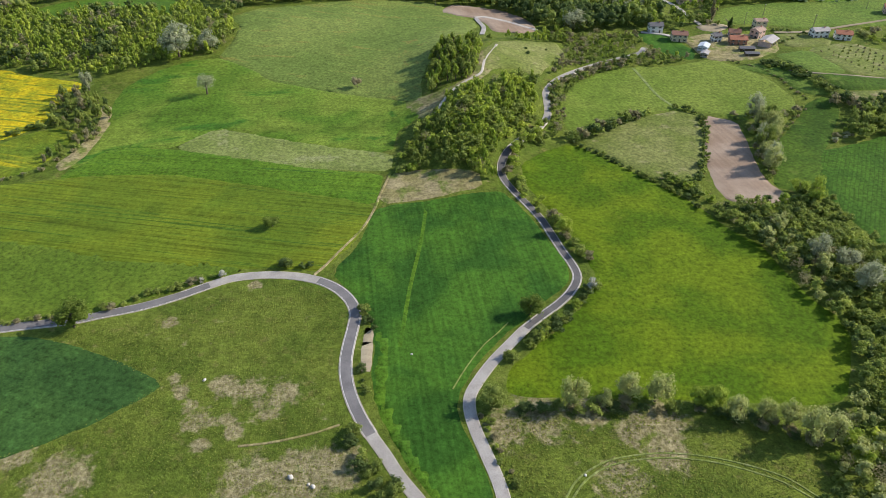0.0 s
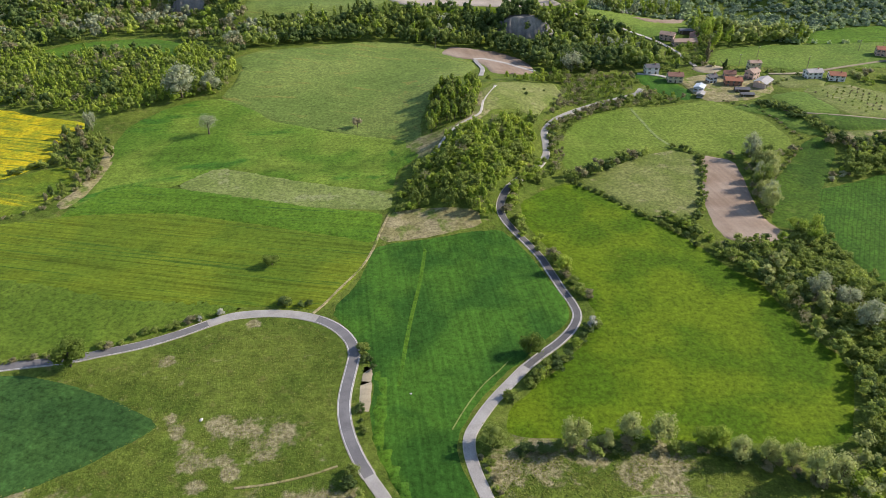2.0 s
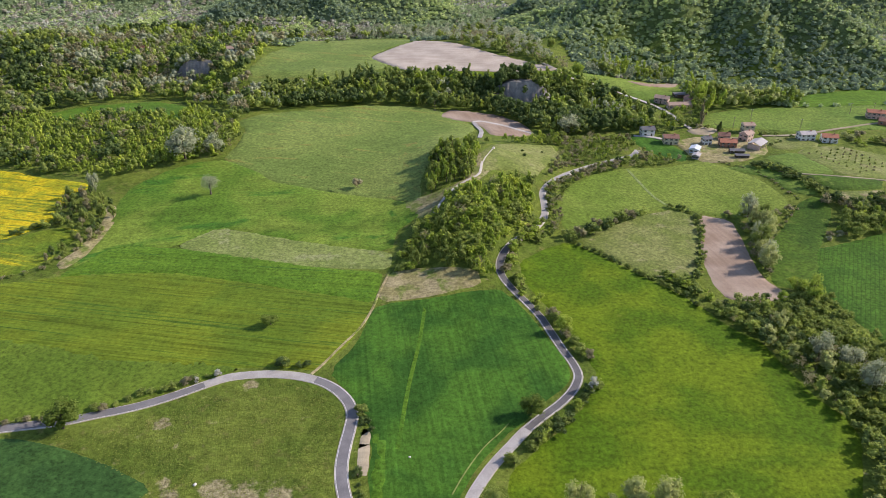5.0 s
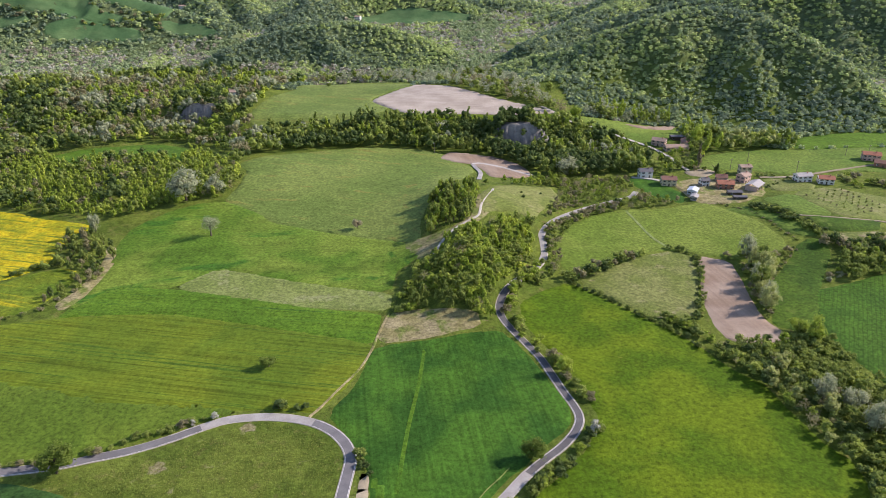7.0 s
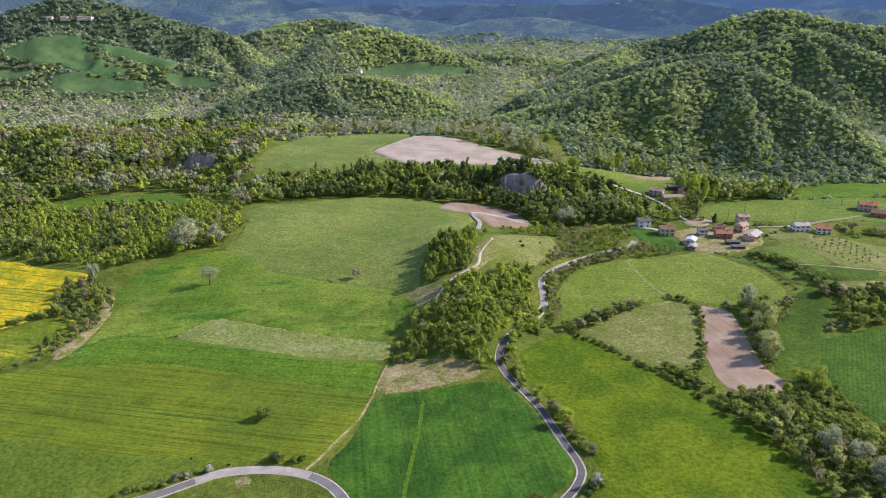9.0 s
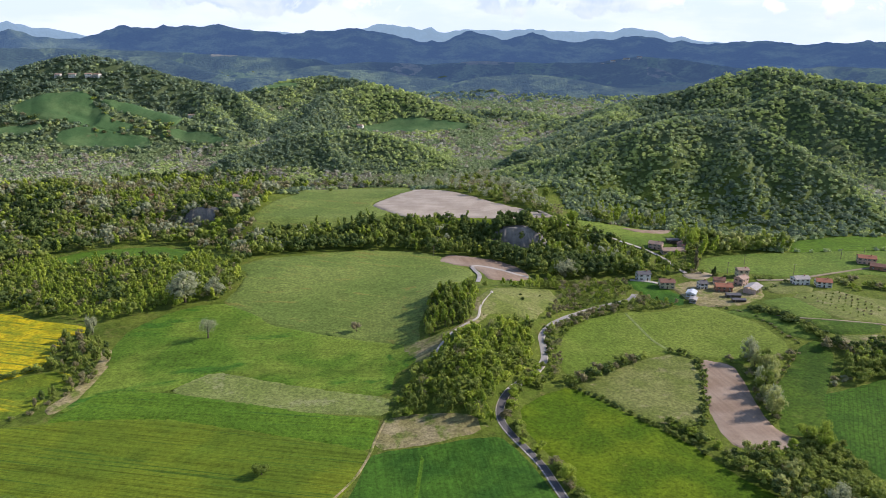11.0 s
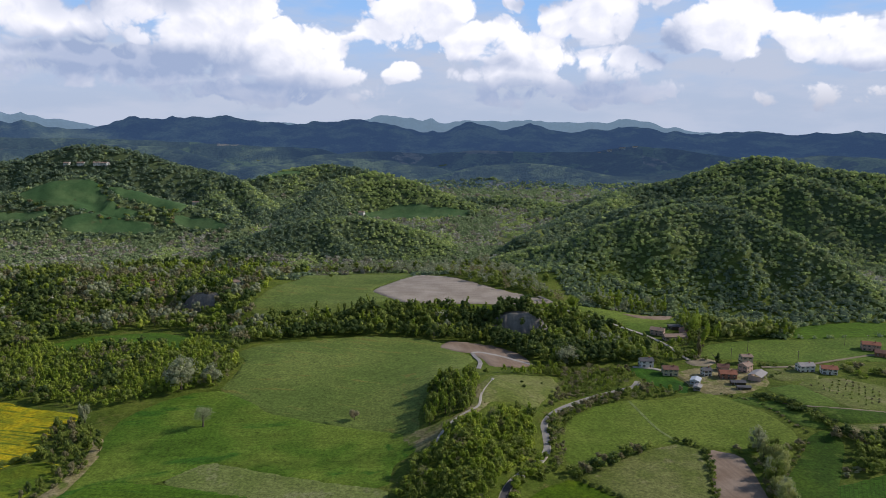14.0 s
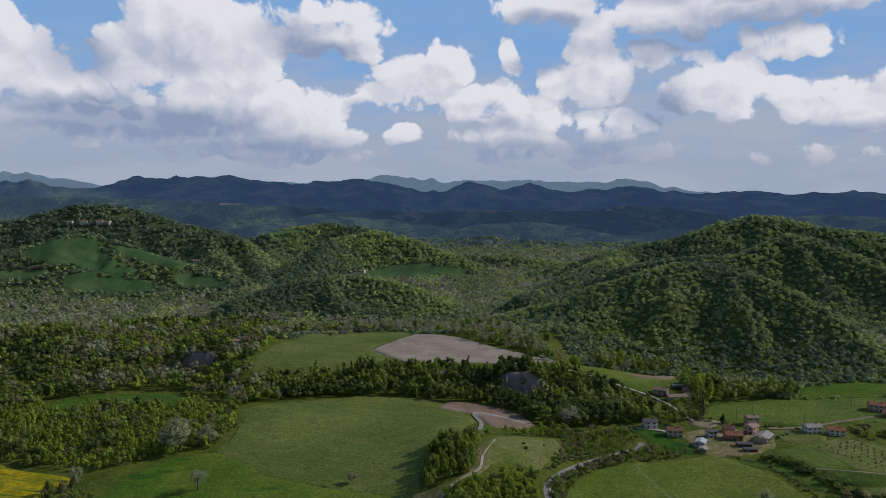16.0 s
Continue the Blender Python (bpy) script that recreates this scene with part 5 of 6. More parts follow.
# hill forests: everything wooded beyond the valley that no field takes
rng = np.random.RandomState(77)
hill_xy = []
for r0, r1, gap in ((640, 1040, 4.0), (1040, 1430, 5.1), (1430, 1950, 7.4)):
    n = int((r1 ** 2 - r0 ** 2) * radians(74) / 2 / gap ** 2)
    a, r = np.radians(rng.uniform(-37, 37, n)), np.sqrt(rng.uniform(r0 ** 2, r1 ** 2, n))
    hill_xy.append(np.stack([np.sin(a) * r, np.cos(a) * r], 1))
hill_xy = np.concatenate(hill_xy)
keep = np.hypot(*hill_xy.T) > np.where(hill_xy[:, 0] > 120, 640, 735)
for q in OPEN:
    keep &= ~inside(hill_xy[:, 0], hill_xy[:, 1], q)
hill_xy = hill_xy[keep]
high = height(hill_xy[:, 0], hill_xy[:, 1])
away = np.hypot(hill_xy[:, 0], hill_xy[:, 1])
tone = 0.8 * fbm(hill_xy[:, 0] / 110, hill_xy[:, 1] / 110, 3) + rng.normal(0, 0.3, len(hill_xy))
kind_of = fbm(hill_xy[:, 0] / 38 + 4, hill_xy[:, 1] / 70, 3) + rng.normal(0, 0.2, len(hill_xy))
tone = tone + 0.35 * np.exp(-((hill_xy[:, 0] + 125) / 100) ** 2 - ((hill_xy[:, 1] - 1000) / 70) ** 2)
tone = tone + 0.5 * np.exp(-((hill_xy[:, 0] + 100) / 120) ** 2 - ((hill_xy[:, 1] - 1430) / 90) ** 2)
# darker leaves stand in for cloud shade over the left-hand hill
tone = tone - 0.9 * np.exp(-((hill_xy[:, 0] + 680) / 240) ** 2 - ((hill_xy[:, 1] - 1430) / 130) ** 2)
# lighter leaves to the right make up for light missing on that hill
tone = tone + 0.15 * step(hill_xy[:, 0], 300, 480)
low = high < 9 + 8 * fbm(hill_xy[:, 0] / 60 + 9, hill_xy[:, 1] / 60, 2) + np.clip(away - 1200, 0, 600) / 600 * 6
low &= (hill_xy[:, 0] < 170) | (away > 820)
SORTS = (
    ("hill_forest", "leaf_hazy_hill_dark", ~low & (tone < -0.12)), ("hill_forest", "leaf_hazy_hill", ~low & (tone >= -0.12) & (tone < 0.26)), ("hill_forest", "leaf_hazy_hill_light", ~low & (tone >= 0.26)),
    ("valley_forest", "leaf_hazy_hill", low & (kind_of < -0.04)), ("valley_forest", "leaf_hazy_hill_brown", low & (kind_of >= -0.04) & (kind_of < 0.14)),
    ("valley_forest", "leaf_hazy_hill_grey", low & (kind_of >= 0.14) & (kind_of < 0.3)), ("valley_forest", "leaf_hazy_hill_light", low & (kind_of >= 0.3)),
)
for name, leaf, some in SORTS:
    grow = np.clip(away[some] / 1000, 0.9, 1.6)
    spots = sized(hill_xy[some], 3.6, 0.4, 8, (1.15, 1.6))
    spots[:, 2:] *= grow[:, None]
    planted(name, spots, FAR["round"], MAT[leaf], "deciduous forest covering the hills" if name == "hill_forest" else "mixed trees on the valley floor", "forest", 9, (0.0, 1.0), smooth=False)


# ---- single trees and shrubs, each a thing with trunk and crown ----
def tube(points, radii, sides=7):
    """Verts and triangles of a tapered limb."""
    p, verts = np.array(points, float), []
    for k, (q, r) in enumerate(zip(p, radii)):
        d = p[min(k + 1, len(p) - 1)] - p[max(k - 1, 0)]
        d /= np.linalg.norm(d) + 1e-9
        u = np.cross(d, (0.3, 0.9, 0.2))
        u /= np.linalg.norm(u)
        w = np.cross(d, u)
        a = np.arange(sides) * 2 * np.pi / sides
        verts.append(q + r * (np.cos(a)[:, None] * u + np.sin(a)[:, None] * w))
    n, faces = len(p), []
    for k in range(n - 1):
        for s in range(sides):
            a, b = k * sides + s, k * sides + (s + 1) % sides
            faces += [(a, b, b + sides), (a, b + sides, a + sides)]
    return np.concatenate(verts), np.array(faces)


def trunk_mesh(seed, forked=5, reach=0.3):
    """Trunk and limbs of a tree 1 m high."""
    rng = np.random.RandomState(seed)
    lean = rng.normal(0, 0.03, 2)
    main = [(lean[0] * z, lean[1] * z, z) for z in (-0.05, 0.12, 0.3, 0.5, 0.72)]
    v, f = tube(main, (0.034, 0.026, 0.021, 0.014, 0.005))
    verts, faces, count = [v], [f], len(v)
    for k in range(forked):
        a, z = rng.uniform(0, 6.28), rng.uniform(0.2, 0.5)
        out = rng.uniform(0.6, 1.0) * reach
        limb = [(0, 0, z), (math.cos(a) * out * 0.45, math.sin(a) * out * 0.45, z + 0.1), (math.cos(a) * out, math.sin(a) * out, z + rng.uniform(0.22, 0.36))]
        v, f = tube(limb, (0.013, 0.009, 0.003), 5)
        verts.append(v)
        faces.append(f + count)
        count += len(v)
    return mesh_of("trunk", np.concatenate(verts), np.concatenate(faces), MAT["bark"], True)


SHAPES = {
    "broad": dict(body=0.6, wide=0.46, base=0.05, clumps=18, sprays=1500, size=0.03),
    "round": dict(body=0.6, wide=0.44, base=0.05, clumps=16, sprays=1100, size=0.034),
    "standing": dict(body=0.6, wide=0.42, base=0.26, clumps=14, sprays=1000, size=0.034),
    "willow": dict(body=0.5, wide=0.4, base=0.03, clumps=16, sprays=1300, size=0.03, loose=0.35),
    "thin": dict(wide=0.28, base=0.2, clumps=14, sprays=750, size=0.026, body=0.0, loose=0.55),
    "poplar": dict(body=0.6, wide=0.14, base=0.06, clumps=14, sprays=900, size=0.03, pointed=0.5),
    "young": dict(body=0.8, wide=0.3, base=0.06, clumps=9, sprays=230, size=0.05, pointed=0.4),
    "bushy": dict(body=0.8, wide=0.46, base=0.03, clumps=9, sprays=230, size=0.055),
    "shrub": dict(wide=0.6, base=0.0, clumps=9, sprays=330, size=0.07),
    "cypress": dict(wide=0.16, base=0.02, clumps=12, sprays=700, size=0.035, pointed=0.8),
}
CROWNS, TRUNKS = {}, [trunk_mesh(300 + k) for k in range(4)]


def crown_mesh(shape, leaf, k):
    key = (shape, leaf, k)
    if key not in CROWNS:
        v, f = crown(400 + 17 * k + 3 * len(shape), core=ICO1 if shape in ("shrub", "young", "bushy") else ICO2, **SHAPES[shape])
        me = mesh_of("crown", v, f, MAT[leaf])
        me.attributes.new("shade", "FLOAT", "POINT").data.foreach_set("value", np.full(len(v), (0.25, 0.5, 0.8)[k % 3], np.float32))
        CROWNS[key] = me
    return CROWNS[key]


TREE_COUNT = 0


def tree(x, y, tall, wide, shape, leaf, label, name="tree", group=""):
    """One tree or shrub: wide is the width of its crown in metres."""
    global TREE_COUNT
    TREE_COUNT += 1
    k = TREE_COUNT % 4
    root = new(name)
    if shape in ("broad", "round", "standing"):
        tall, wide = tall * 0.78, wide * 0.84
    spread = wide / (2.1 * SHAPES[shape]["wide"])
    root.matrix_basis = pose(x, y, ground_at(x, y) - 0.05, 0, 0, (TREE_COUNT * 77) % 360) @ Matrix.Diagonal((spread, spread, tall, 1))
    if shape not in ("shrub", "cypress"):
        new("trunk", TRUNKS[k]).parent = root
    else:
        new("stem", TRUNKS[k]).parent = root
    new("crown", crown_mesh(shape, leaf, k)).parent = root
    return tagged(root, label, "shrub" if shape == "shrub" else "tree", group)


tree(-135.1, 190.6, 15.0, 16.5, "broad", "leaf_tree", "broad dark green tree beside the road")
tree(-75.4, 255.8, 8.1, 10.0, "standing", "leaf_tree", "lone olive-green tree standing in the barley")
tree(-140.0, 389.7, 13.8, 11.4, "thin", "leaf_silver", "pale silvery tree alone in the clover")
tree(-52.3, 398.9, 8.8, 8.5, "standing", "leaf_buff", "small beige budding tree in the pasture")
tree(31.9, 198.0, 11.4, 12.5, "broad", "leaf_tree", "round green tree between wheat and road")
tree(52.0, 249.6, 11.7, 10.5, "broad", "leaf_spring", "bright green bushy tree by the road bend")
tree(49.0, 257.7, 6.8, 7.3, "round", "leaf_green", "green bushy tree by the road bend")
tree(-211.9, 395.0, 15.1, 7.3, "willow", "leaf_silver", "pale silvery tree by the thicket")
tree(-170.5, 439.0, 21.1, 22.8, "willow", "leaf_silver", "large silvery poplar at the edge of the wood")
tree(-153.3, 449.3, 13.6, 14.6, "willow", "leaf_silver", "silvery poplar at the edge of the wood")
ROW = "willows along the ditch"
tree(15.9, 153.4, 11.7, 13.0, "broad", "leaf_green", "brownish-green bushy tree by the road", group=ROW)
tree(41.6, 154.0, 14.5, 9.8, "willow", "leaf_willow", "tall pale green willow in the row", group=ROW)
tree(52.3, 153.6, 8.2, 7.5, "round", "leaf_willow", "round greyish-green willow in the row", group=ROW)
tree(60.7, 158.0, 10.9, 9.8, "willow", "leaf_willow", "leaning pale green willow in the row", group=ROW)
tree(68.3, 155.8, 13.1, 11.4, "willow", "leaf_willow", "wide pale green willow in the row", group=ROW)
tree(82.1, 154.6, 9.9, 9.8, "broad", "leaf_spring", "fresh green tree in the willow row", group=ROW)
tree(87.2, 153.2, 11.8, 9.8, "broad", "leaf_spring", "fresh green tree in the willow row", group=ROW)
tree(92.3, 147.9, 10.9, 8.1, "willow", "leaf_willow", "pale green willow in the row", group=ROW)
tree(100.4, 148.2, 10.4, 7.5, "willow", "leaf_willow", "pale green willow in the row", group=ROW)
tree(107.6, 146.0, 11.2, 7.8, "willow", "leaf_willow", "pale green willow in the row", group=ROW)
tree(111.4, 139.7, 15.0, 9.8, "willow", "leaf_willow", "large pale green willow in the row", group=ROW)
tree(119.1, 139.6, 11.5, 9.8, "willow", "leaf_willow", "pale green willow at the thicket", group=ROW)
tree(57.3, 211.7, 6.4, 5.2, "shrub", "blossom", "white flowering shrub by the road", "shrub")
tree(-88.6, 220.3, 3.2, 3.9, "shrub", "blossom", "white flowering shrub by the road", "shrub")
tree(-95.7, 216.5, 2.6, 2.6, "shrub", "blossom", "small white flowering shrub by the road", "shrub")
WILLOWS = "silvery willows by the ploughed field"
tree(180.7, 347.1, 10.6, 8.1, "willow", "leaf_green", "green tree by the ploughed field", group=WILLOWS)
tree(171.3, 276.6, 13.6, 9.8, "willow", "leaf_spring", "yellow-green tree at the thicket", group=WILLOWS)
tree(166.4, 283.9, 8.4, 9.8, "willow", "leaf_spring", "yellow-green tree at the thicket", group=WILLOWS)
for k, (x, y) in enumerate(((173.1, 362.3), (172.7, 354.8), (178.9, 354.6), (176.4, 346.5), (166.9, 334.2), (173.5, 336.8), (165.3, 325.3), (163.5, 319.0), (162.7, 309.5), (160.2, 304.5))):
    tree(x, y, (15.0, 11.0, 13.0)[k % 3], (10.5, 8.5, 9.5)[k % 3], "willow", ("leaf_silver", "leaf_willow", "leaf_green", "leaf_willow")[k % 4], ("silvery willow in the row by the ploughed field", "pale green willow in the row by the ploughed field", "green tree in the row by the ploughed field", "pale green willow in the row by the ploughed field")[k % 4], group=WILLOWS)
for spot in ((152.5, 231.6, 13.4, 10.0), (161.5, 225.9, 11.8, 10.0), (162.9, 211.9, 13.5, 11.0)):
    tree(*spot, "willow", "leaf_silver", "silvery willow rising from the thicket", group="willows in the thicket")
tree(103.9, 699.8, 14.9, 13.0, "broad", "leaf_green", "green tree on the plateau edge")
tree(-119.1, 738.2, 5.6, 6.5, "round", "leaf_green", "small tree on the plateau")
tree(117.4, 614.9, 15.0, 11.4, "willow", "leaf_spring", "bright green poplar by the lane")
tree(207.1, 511.1, 8.4, 5.5, "cypress", "leaf_dark", "dark cypress by the village street")
tree(211.2, 551.1, 21.4, 8.1, "poplar", "leaf_spring", "tall slim poplar by the farm")
tree(198.2, 523.3, 17.0, 5.0, "poplar", "leaf_brown", "tall bare poplar by the farm")
tree(93.0, 505.6, 16.6, 21.1, "willow", "leaf_silver", "large grey-green willow below the scarp")
tree(214.3, 581.7, 18.5, 13.0, "willow", "leaf_spring", "yellowish tree behind the farm")


def hedge(line, spacing, tall, wide, kinds, label, seed, spread=0.35, side=1.0, joined=False):
    """Separate shrubs set along a line."""
    rng = np.random.RandomState(seed)
    spacing, tall, wide, side = spacing * 1.2, tall * 1.4, wide * 1.75, side * 1.2
    p = spline(line, 1.0)
    run = np.concatenate([[0], np.cumsum(np.hypot(*np.diff(p, axis=0).T))])
    spots = []
    for s in np.arange(0, run[-1], spacing):
        s += rng.uniform(-0.3, 0.3) * spacing
        x, y = np.interp(s, run, p[:, 0]) + rng.normal(0, side), np.interp(s, run, p[:, 1]) + rng.normal(0, side)
        grow = rng.uniform(1 - spread, 1 + spread)
        if joined:
            spots.append((x, y, tall * grow, wide * grow / 1.2))
        else:
            tree(float(x), float(y), tall * grow, wide * grow, "shrub", kinds[rng.randint(len(kinds))], label, "shrub", label)
    for n, leaf in enumerate(dict.fromkeys(kinds) if joined else ()):
        some = np.array(spots[n::len(set(kinds))])
        if len(some):
            planted("hedge", some, NEAR["shrub"], MAT[leaf], label, "hedge", seed + n)


def grove(poly, spacing, tall, kinds, label, seed):
    """A small wood of separate trees; kinds: shape and leaves."""
    rng = np.random.RandomState(seed)
    for x, y in clear_of_roads(scatter(poly, spacing, seed, without=OPEN), 3.4):
        shape, leaf = kinds[rng.randint(len(kinds))]
        h = tall * rng.uniform(0.7, 1.3)
        tree(float(x), float(y), h, h * rng.uniform(0.6, 0.85), shape, leaf, label, group=label)


grove([(-16.6, 377.9), (-11.5, 399.3), (-8.4, 421.1), (1.4, 442.6), (23.1, 443.3), (20.2, 414.0), (15.9, 384.0), (1.3, 378.9)], 5.4, 8.0, (("young", "leaf_spring"), ("young", "leaf_spring"), ("bushy", "leaf_green"), ("young", "leaf_green")), "young spring-green tree in the grove on the slope", 4)
grove([(-229.8, 385.1), (-218.6, 397.0), (-193.9, 377.7), (-186.0, 359.3), (-188.2, 340.9), (-189.0, 331.6), (-195.7, 319.6), (-204.8, 308.1), (-207.4, 313.6), (-206.2, 340.6), (-219.6, 360.5)], 6.0, 6.5, (("bushy", "leaf_green"), ("bushy", "leaf_green"), ("bushy", "leaf_dark"), ("bushy", "leaf_brown")), "bushy green tree in the thicket on the field bank", 8)
G, D, S, B = "leaf_green", "leaf_dark", "leaf_spring", "leaf_brown"
hedge([(66.4, 335.0), (77.1, 323.5), (88.7, 308.9), (99.8, 296.2), (109.8, 282.3), (117.9, 269.3)], 2.2, 1.5, 2.0, (G, D, G), "low green hedge shrub between meadows", 21, side=0.6)
hedge([(71.0, 337.8), (83.8, 345.4), (98.4, 357.1), (116.5, 370.1)], 3.6, 4.2, 4.6, (G, B, G, D), "olive-green hedge shrub between meadows", 22, side=1.0, joined=True)
hedge([(133.2, 376.2), (141.3, 370.3), (143.6, 359.5), (136.1, 329.7), (127.4, 306.1), (119.4, 292.6), (112.2, 291.0)], 2.6, 2.3, 2.5, (G, G, D), "green hedge shrub around the dry meadow", 23, side=0.8, joined=True)
hedge([(108.5, 297.9), (115.2, 287.4), (120.9, 275.0)], 2.8, 3.0, 4.0, (G, G, S), "green hedge shrub around the dry meadow", 24, side=1.6, joined=True)
hedge([(-162.5, 191.6), (-151.1, 193.8), (-141.9, 196.3)], 2.6, 1.4, 2.4, (G, B), "low green shrub on the roadside verge", 25, side=0.5)
hedge([(-128.7, 200.3), (-118.0, 206.0), (-106.9, 211.9), (-98.4, 216.8), (-87.5, 222.5)], 3.4, 1.5, 2.4, (G, B, G), "low green shrub on the roadside verge", 26, side=0.5)
hedge([(-65.5, 226.3), (-54.1, 226.3)], 3.0, 2.2, 3.0, (G, D), "low green shrub on the roadside verge", 27, side=0.5)
hedge([(-31.0, 200.7), (-27.2, 193.8), (-24.7, 187.7)], 2.6, 2.0, 2.6, (G, D), "low green shrub on the roadside verge", 28, side=0.6)
hedge([(-28.6, 170.9), (-27.4, 163.1), (-25.1, 158.1)], 2.4, 1.2, 1.8, (G, D), "low green shrub on the roadside verge", 29, side=0.4)
hedge([(-30.7, 145.3), (-26.8, 137.7), (-20.8, 128.6), (-15.3, 120.0), (-11.8, 112.9)], 2.4, 2.6, 3.2, (D, G, G), "dense green shrub on the roadside", 30, side=1.3)
hedge([(35.3, 307.8), (32.6, 297.7), (36.9, 282.7), (43.5, 269.7), (49.5, 256.4), (53.8, 239.5), (56.5, 229.7)], 3.4, 2.6, 3.4, (G, B, G, S), "green hedge shrub on the roadside", 31, side=1.2)
hedge([(57.9, 217.0), (52.9, 206.7), (45.1, 197.0), (36.7, 187.8), (28.9, 180.6), (22.3, 172.3)], 2.3, 2.4, 3.0, (G, G, D, S), "green hedge shrub on the roadside", 32, side=1.3)
hedge([(13.1, 149.9), (14.4, 142.1), (17.7, 132.6), (22.7, 122.9)], 2.6, 1.2, 1.9, (S, G, B), "yellowish green weeds on the roadside", 33, side=0.7)
hedge([(25.2, 151.1), (31.6, 151.5), (37.1, 152.0), (48.1, 152.5), (57.2, 153.0), (75.4, 153.0)], 3.0, 2.0, 3.4, (B, D, G), "low scrub under the willows", 34, side=0.8)
hedge([(75.4, 153.0), (90.3, 148.4), (100.2, 146.2), (107.5, 142.2), (114.4, 137.9)], 3.0, 2.0, 3.4, (D, G, B), "low scrub under the willows", 35, side=0.8)
hedge([(-214.7, 294.3), (-204.2, 300.9), (-196.1, 313.9), (-189.0, 331.6), (-187.4, 350.6)], 4.0, 1.6, 2.6, (B, G), "scrub on the field bank", 36, side=1.0, joined=True)
hedge([(-231.9, 340.4), (-223.4, 348.3), (-212.7, 359.2)], 3.0, 2.4, 3.2, (G, D), "green shrub between the rapeseed fields", 37)
hedge([(-21.4, 298.0), (-17.9, 320.9), (-9.7, 346.7)], 3.5, 2.5, 3.0, (G, S), "shrub at the foot of the wood", 38, joined=True)
hedge([(167.0, 352.0), (168.0, 338.0), (163.5, 322.0), (160.0, 306.0), (158.0, 296.0)], 2.6, 2.6, 3.0, (G, D, B), "green undergrowth below the willows", 57, side=1.4, joined=True)
hedge([(64.0, 412.0), (72.0, 432.0), (60.0, 438.0), (66.0, 456.0)], 6.0, 1.4, 1.7, (G, D), "small dark bush on the knoll top", 58, side=3.0)
hedge([(162.6, 361.6), (173.6, 366.2), (195.2, 364.8), (203.0, 372.9)], 3.5, 2.4, 3.2, (D, B, G), "dark green shrub along the ditch", 39, joined=True)
hedge([(186.0, 446.3), (194.7, 434.7), (200.0, 427.9), (205.0, 412.1), (207.2, 395.1), (210.5, 383.0)], 2.4, 0.9, 1.5, (D, B), "low dark weeds along the ditch", 40, side=0.3, joined=True)
hedge([(206.0, 372.7), (197.4, 363.6), (187.2, 350.7), (179.4, 340.4), (171.0, 329.9)], 2.4, 1.0, 1.7, (D, B, G), "low dark weeds along the ditch", 53, side=0.5, joined=True)
# dense scrub; its darkness also stands in for the bank's shaded face
hedge([(205.9, 438.1), (211.3, 429.9), (215.1, 418.3), (221.6, 407.3), (223.7, 395.9), (226.7, 387.0)], 1.1, 2.8, 3.4, (D, G), "dark scrub, also standing in for the shaded steep bank", 54, side=1.6, joined=True)
hedge([(225.6, 379.2), (231.1, 370.2), (237.3, 366.2), (244.9, 366.0), (253.0, 369.9), (266.0, 372.0)], 1.3, 4.2, 4.2, (D, B), "dark scrub, also standing in for the shaded steep bank", 55, side=1.8, joined=True)
hedge([(204.4, 334.5), (211.1, 339.3), (217.7, 341.4)], 2.4, 1.5, 2.2, ("leaf_silver", B), "pale grey scrub at the foot of the bank", 56, side=0.8)


# ---- houses ----
MAT["plaster_white"] = plain("plaster_white", (0.72, 0.71, 0.68), 0.8, 0.8, 0.12)
MAT["plaster_cream"] = plain("plaster_cream", (0.6, 0.52, 0.36), 0.8, 0.8, 0.14)
MAT["plaster_pink"] = plain("plaster_pink", (0.55, 0.4, 0.33), 0.8, 0.8, 0.14)
MAT["brick"] = plain("brick", (0.34, 0.17, 0.11), 0.85, 1.2, 0.2)
MAT["tiles_red"] = plain("tiles_red", (0.36, 0.15, 0.09), 0.8, 1.4, 0.25)
MAT["tiles_brown"] = plain("tiles_brown", (0.24, 0.13, 0.095), 0.8, 1.4, 0.25)
MAT["tiles_pale"] = plain("tiles_pale", (0.36, 0.26, 0.2), 0.8, 1.4, 0.22)
MAT["sheet_grey"] = plain("sheet_grey", (0.36, 0.34, 0.33), 0.6, 0.6, 0.15)
MAT["sheet_pale"] = plain("sheet_pale", (0.55, 0.6, 0.65), 0.45, 0.6, 0.1)
MAT["slate"] = plain("slate", (0.12, 0.12, 0.13), 0.7, 1.2, 0.2)
MAT["shutter"] = plain("shutter", (0.1, 0.075, 0.05), 0.7, 2.0, 0.15)
MAT["glass"] = Graph("glass").done((0.03, 0.035, 0.04), 0.08, spec=0.6)


def box(bm, x0, x1, y0, y1, z0, z1):
    m = Matrix.LocRotScale(((x0 + x1) / 2, (y0 + y1) / 2, (z0 + z1) / 2), None, (x1 - x0, y1 - y0, z1 - z0))
    bmesh.ops.create_cube(bm, size=1, matrix=m)


def boxes(name, rows, material, parent, label=""):
    bm = bmesh.new()
    for r in rows:
        box(bm, *r)
    return part(name, bm, material, parent, label)


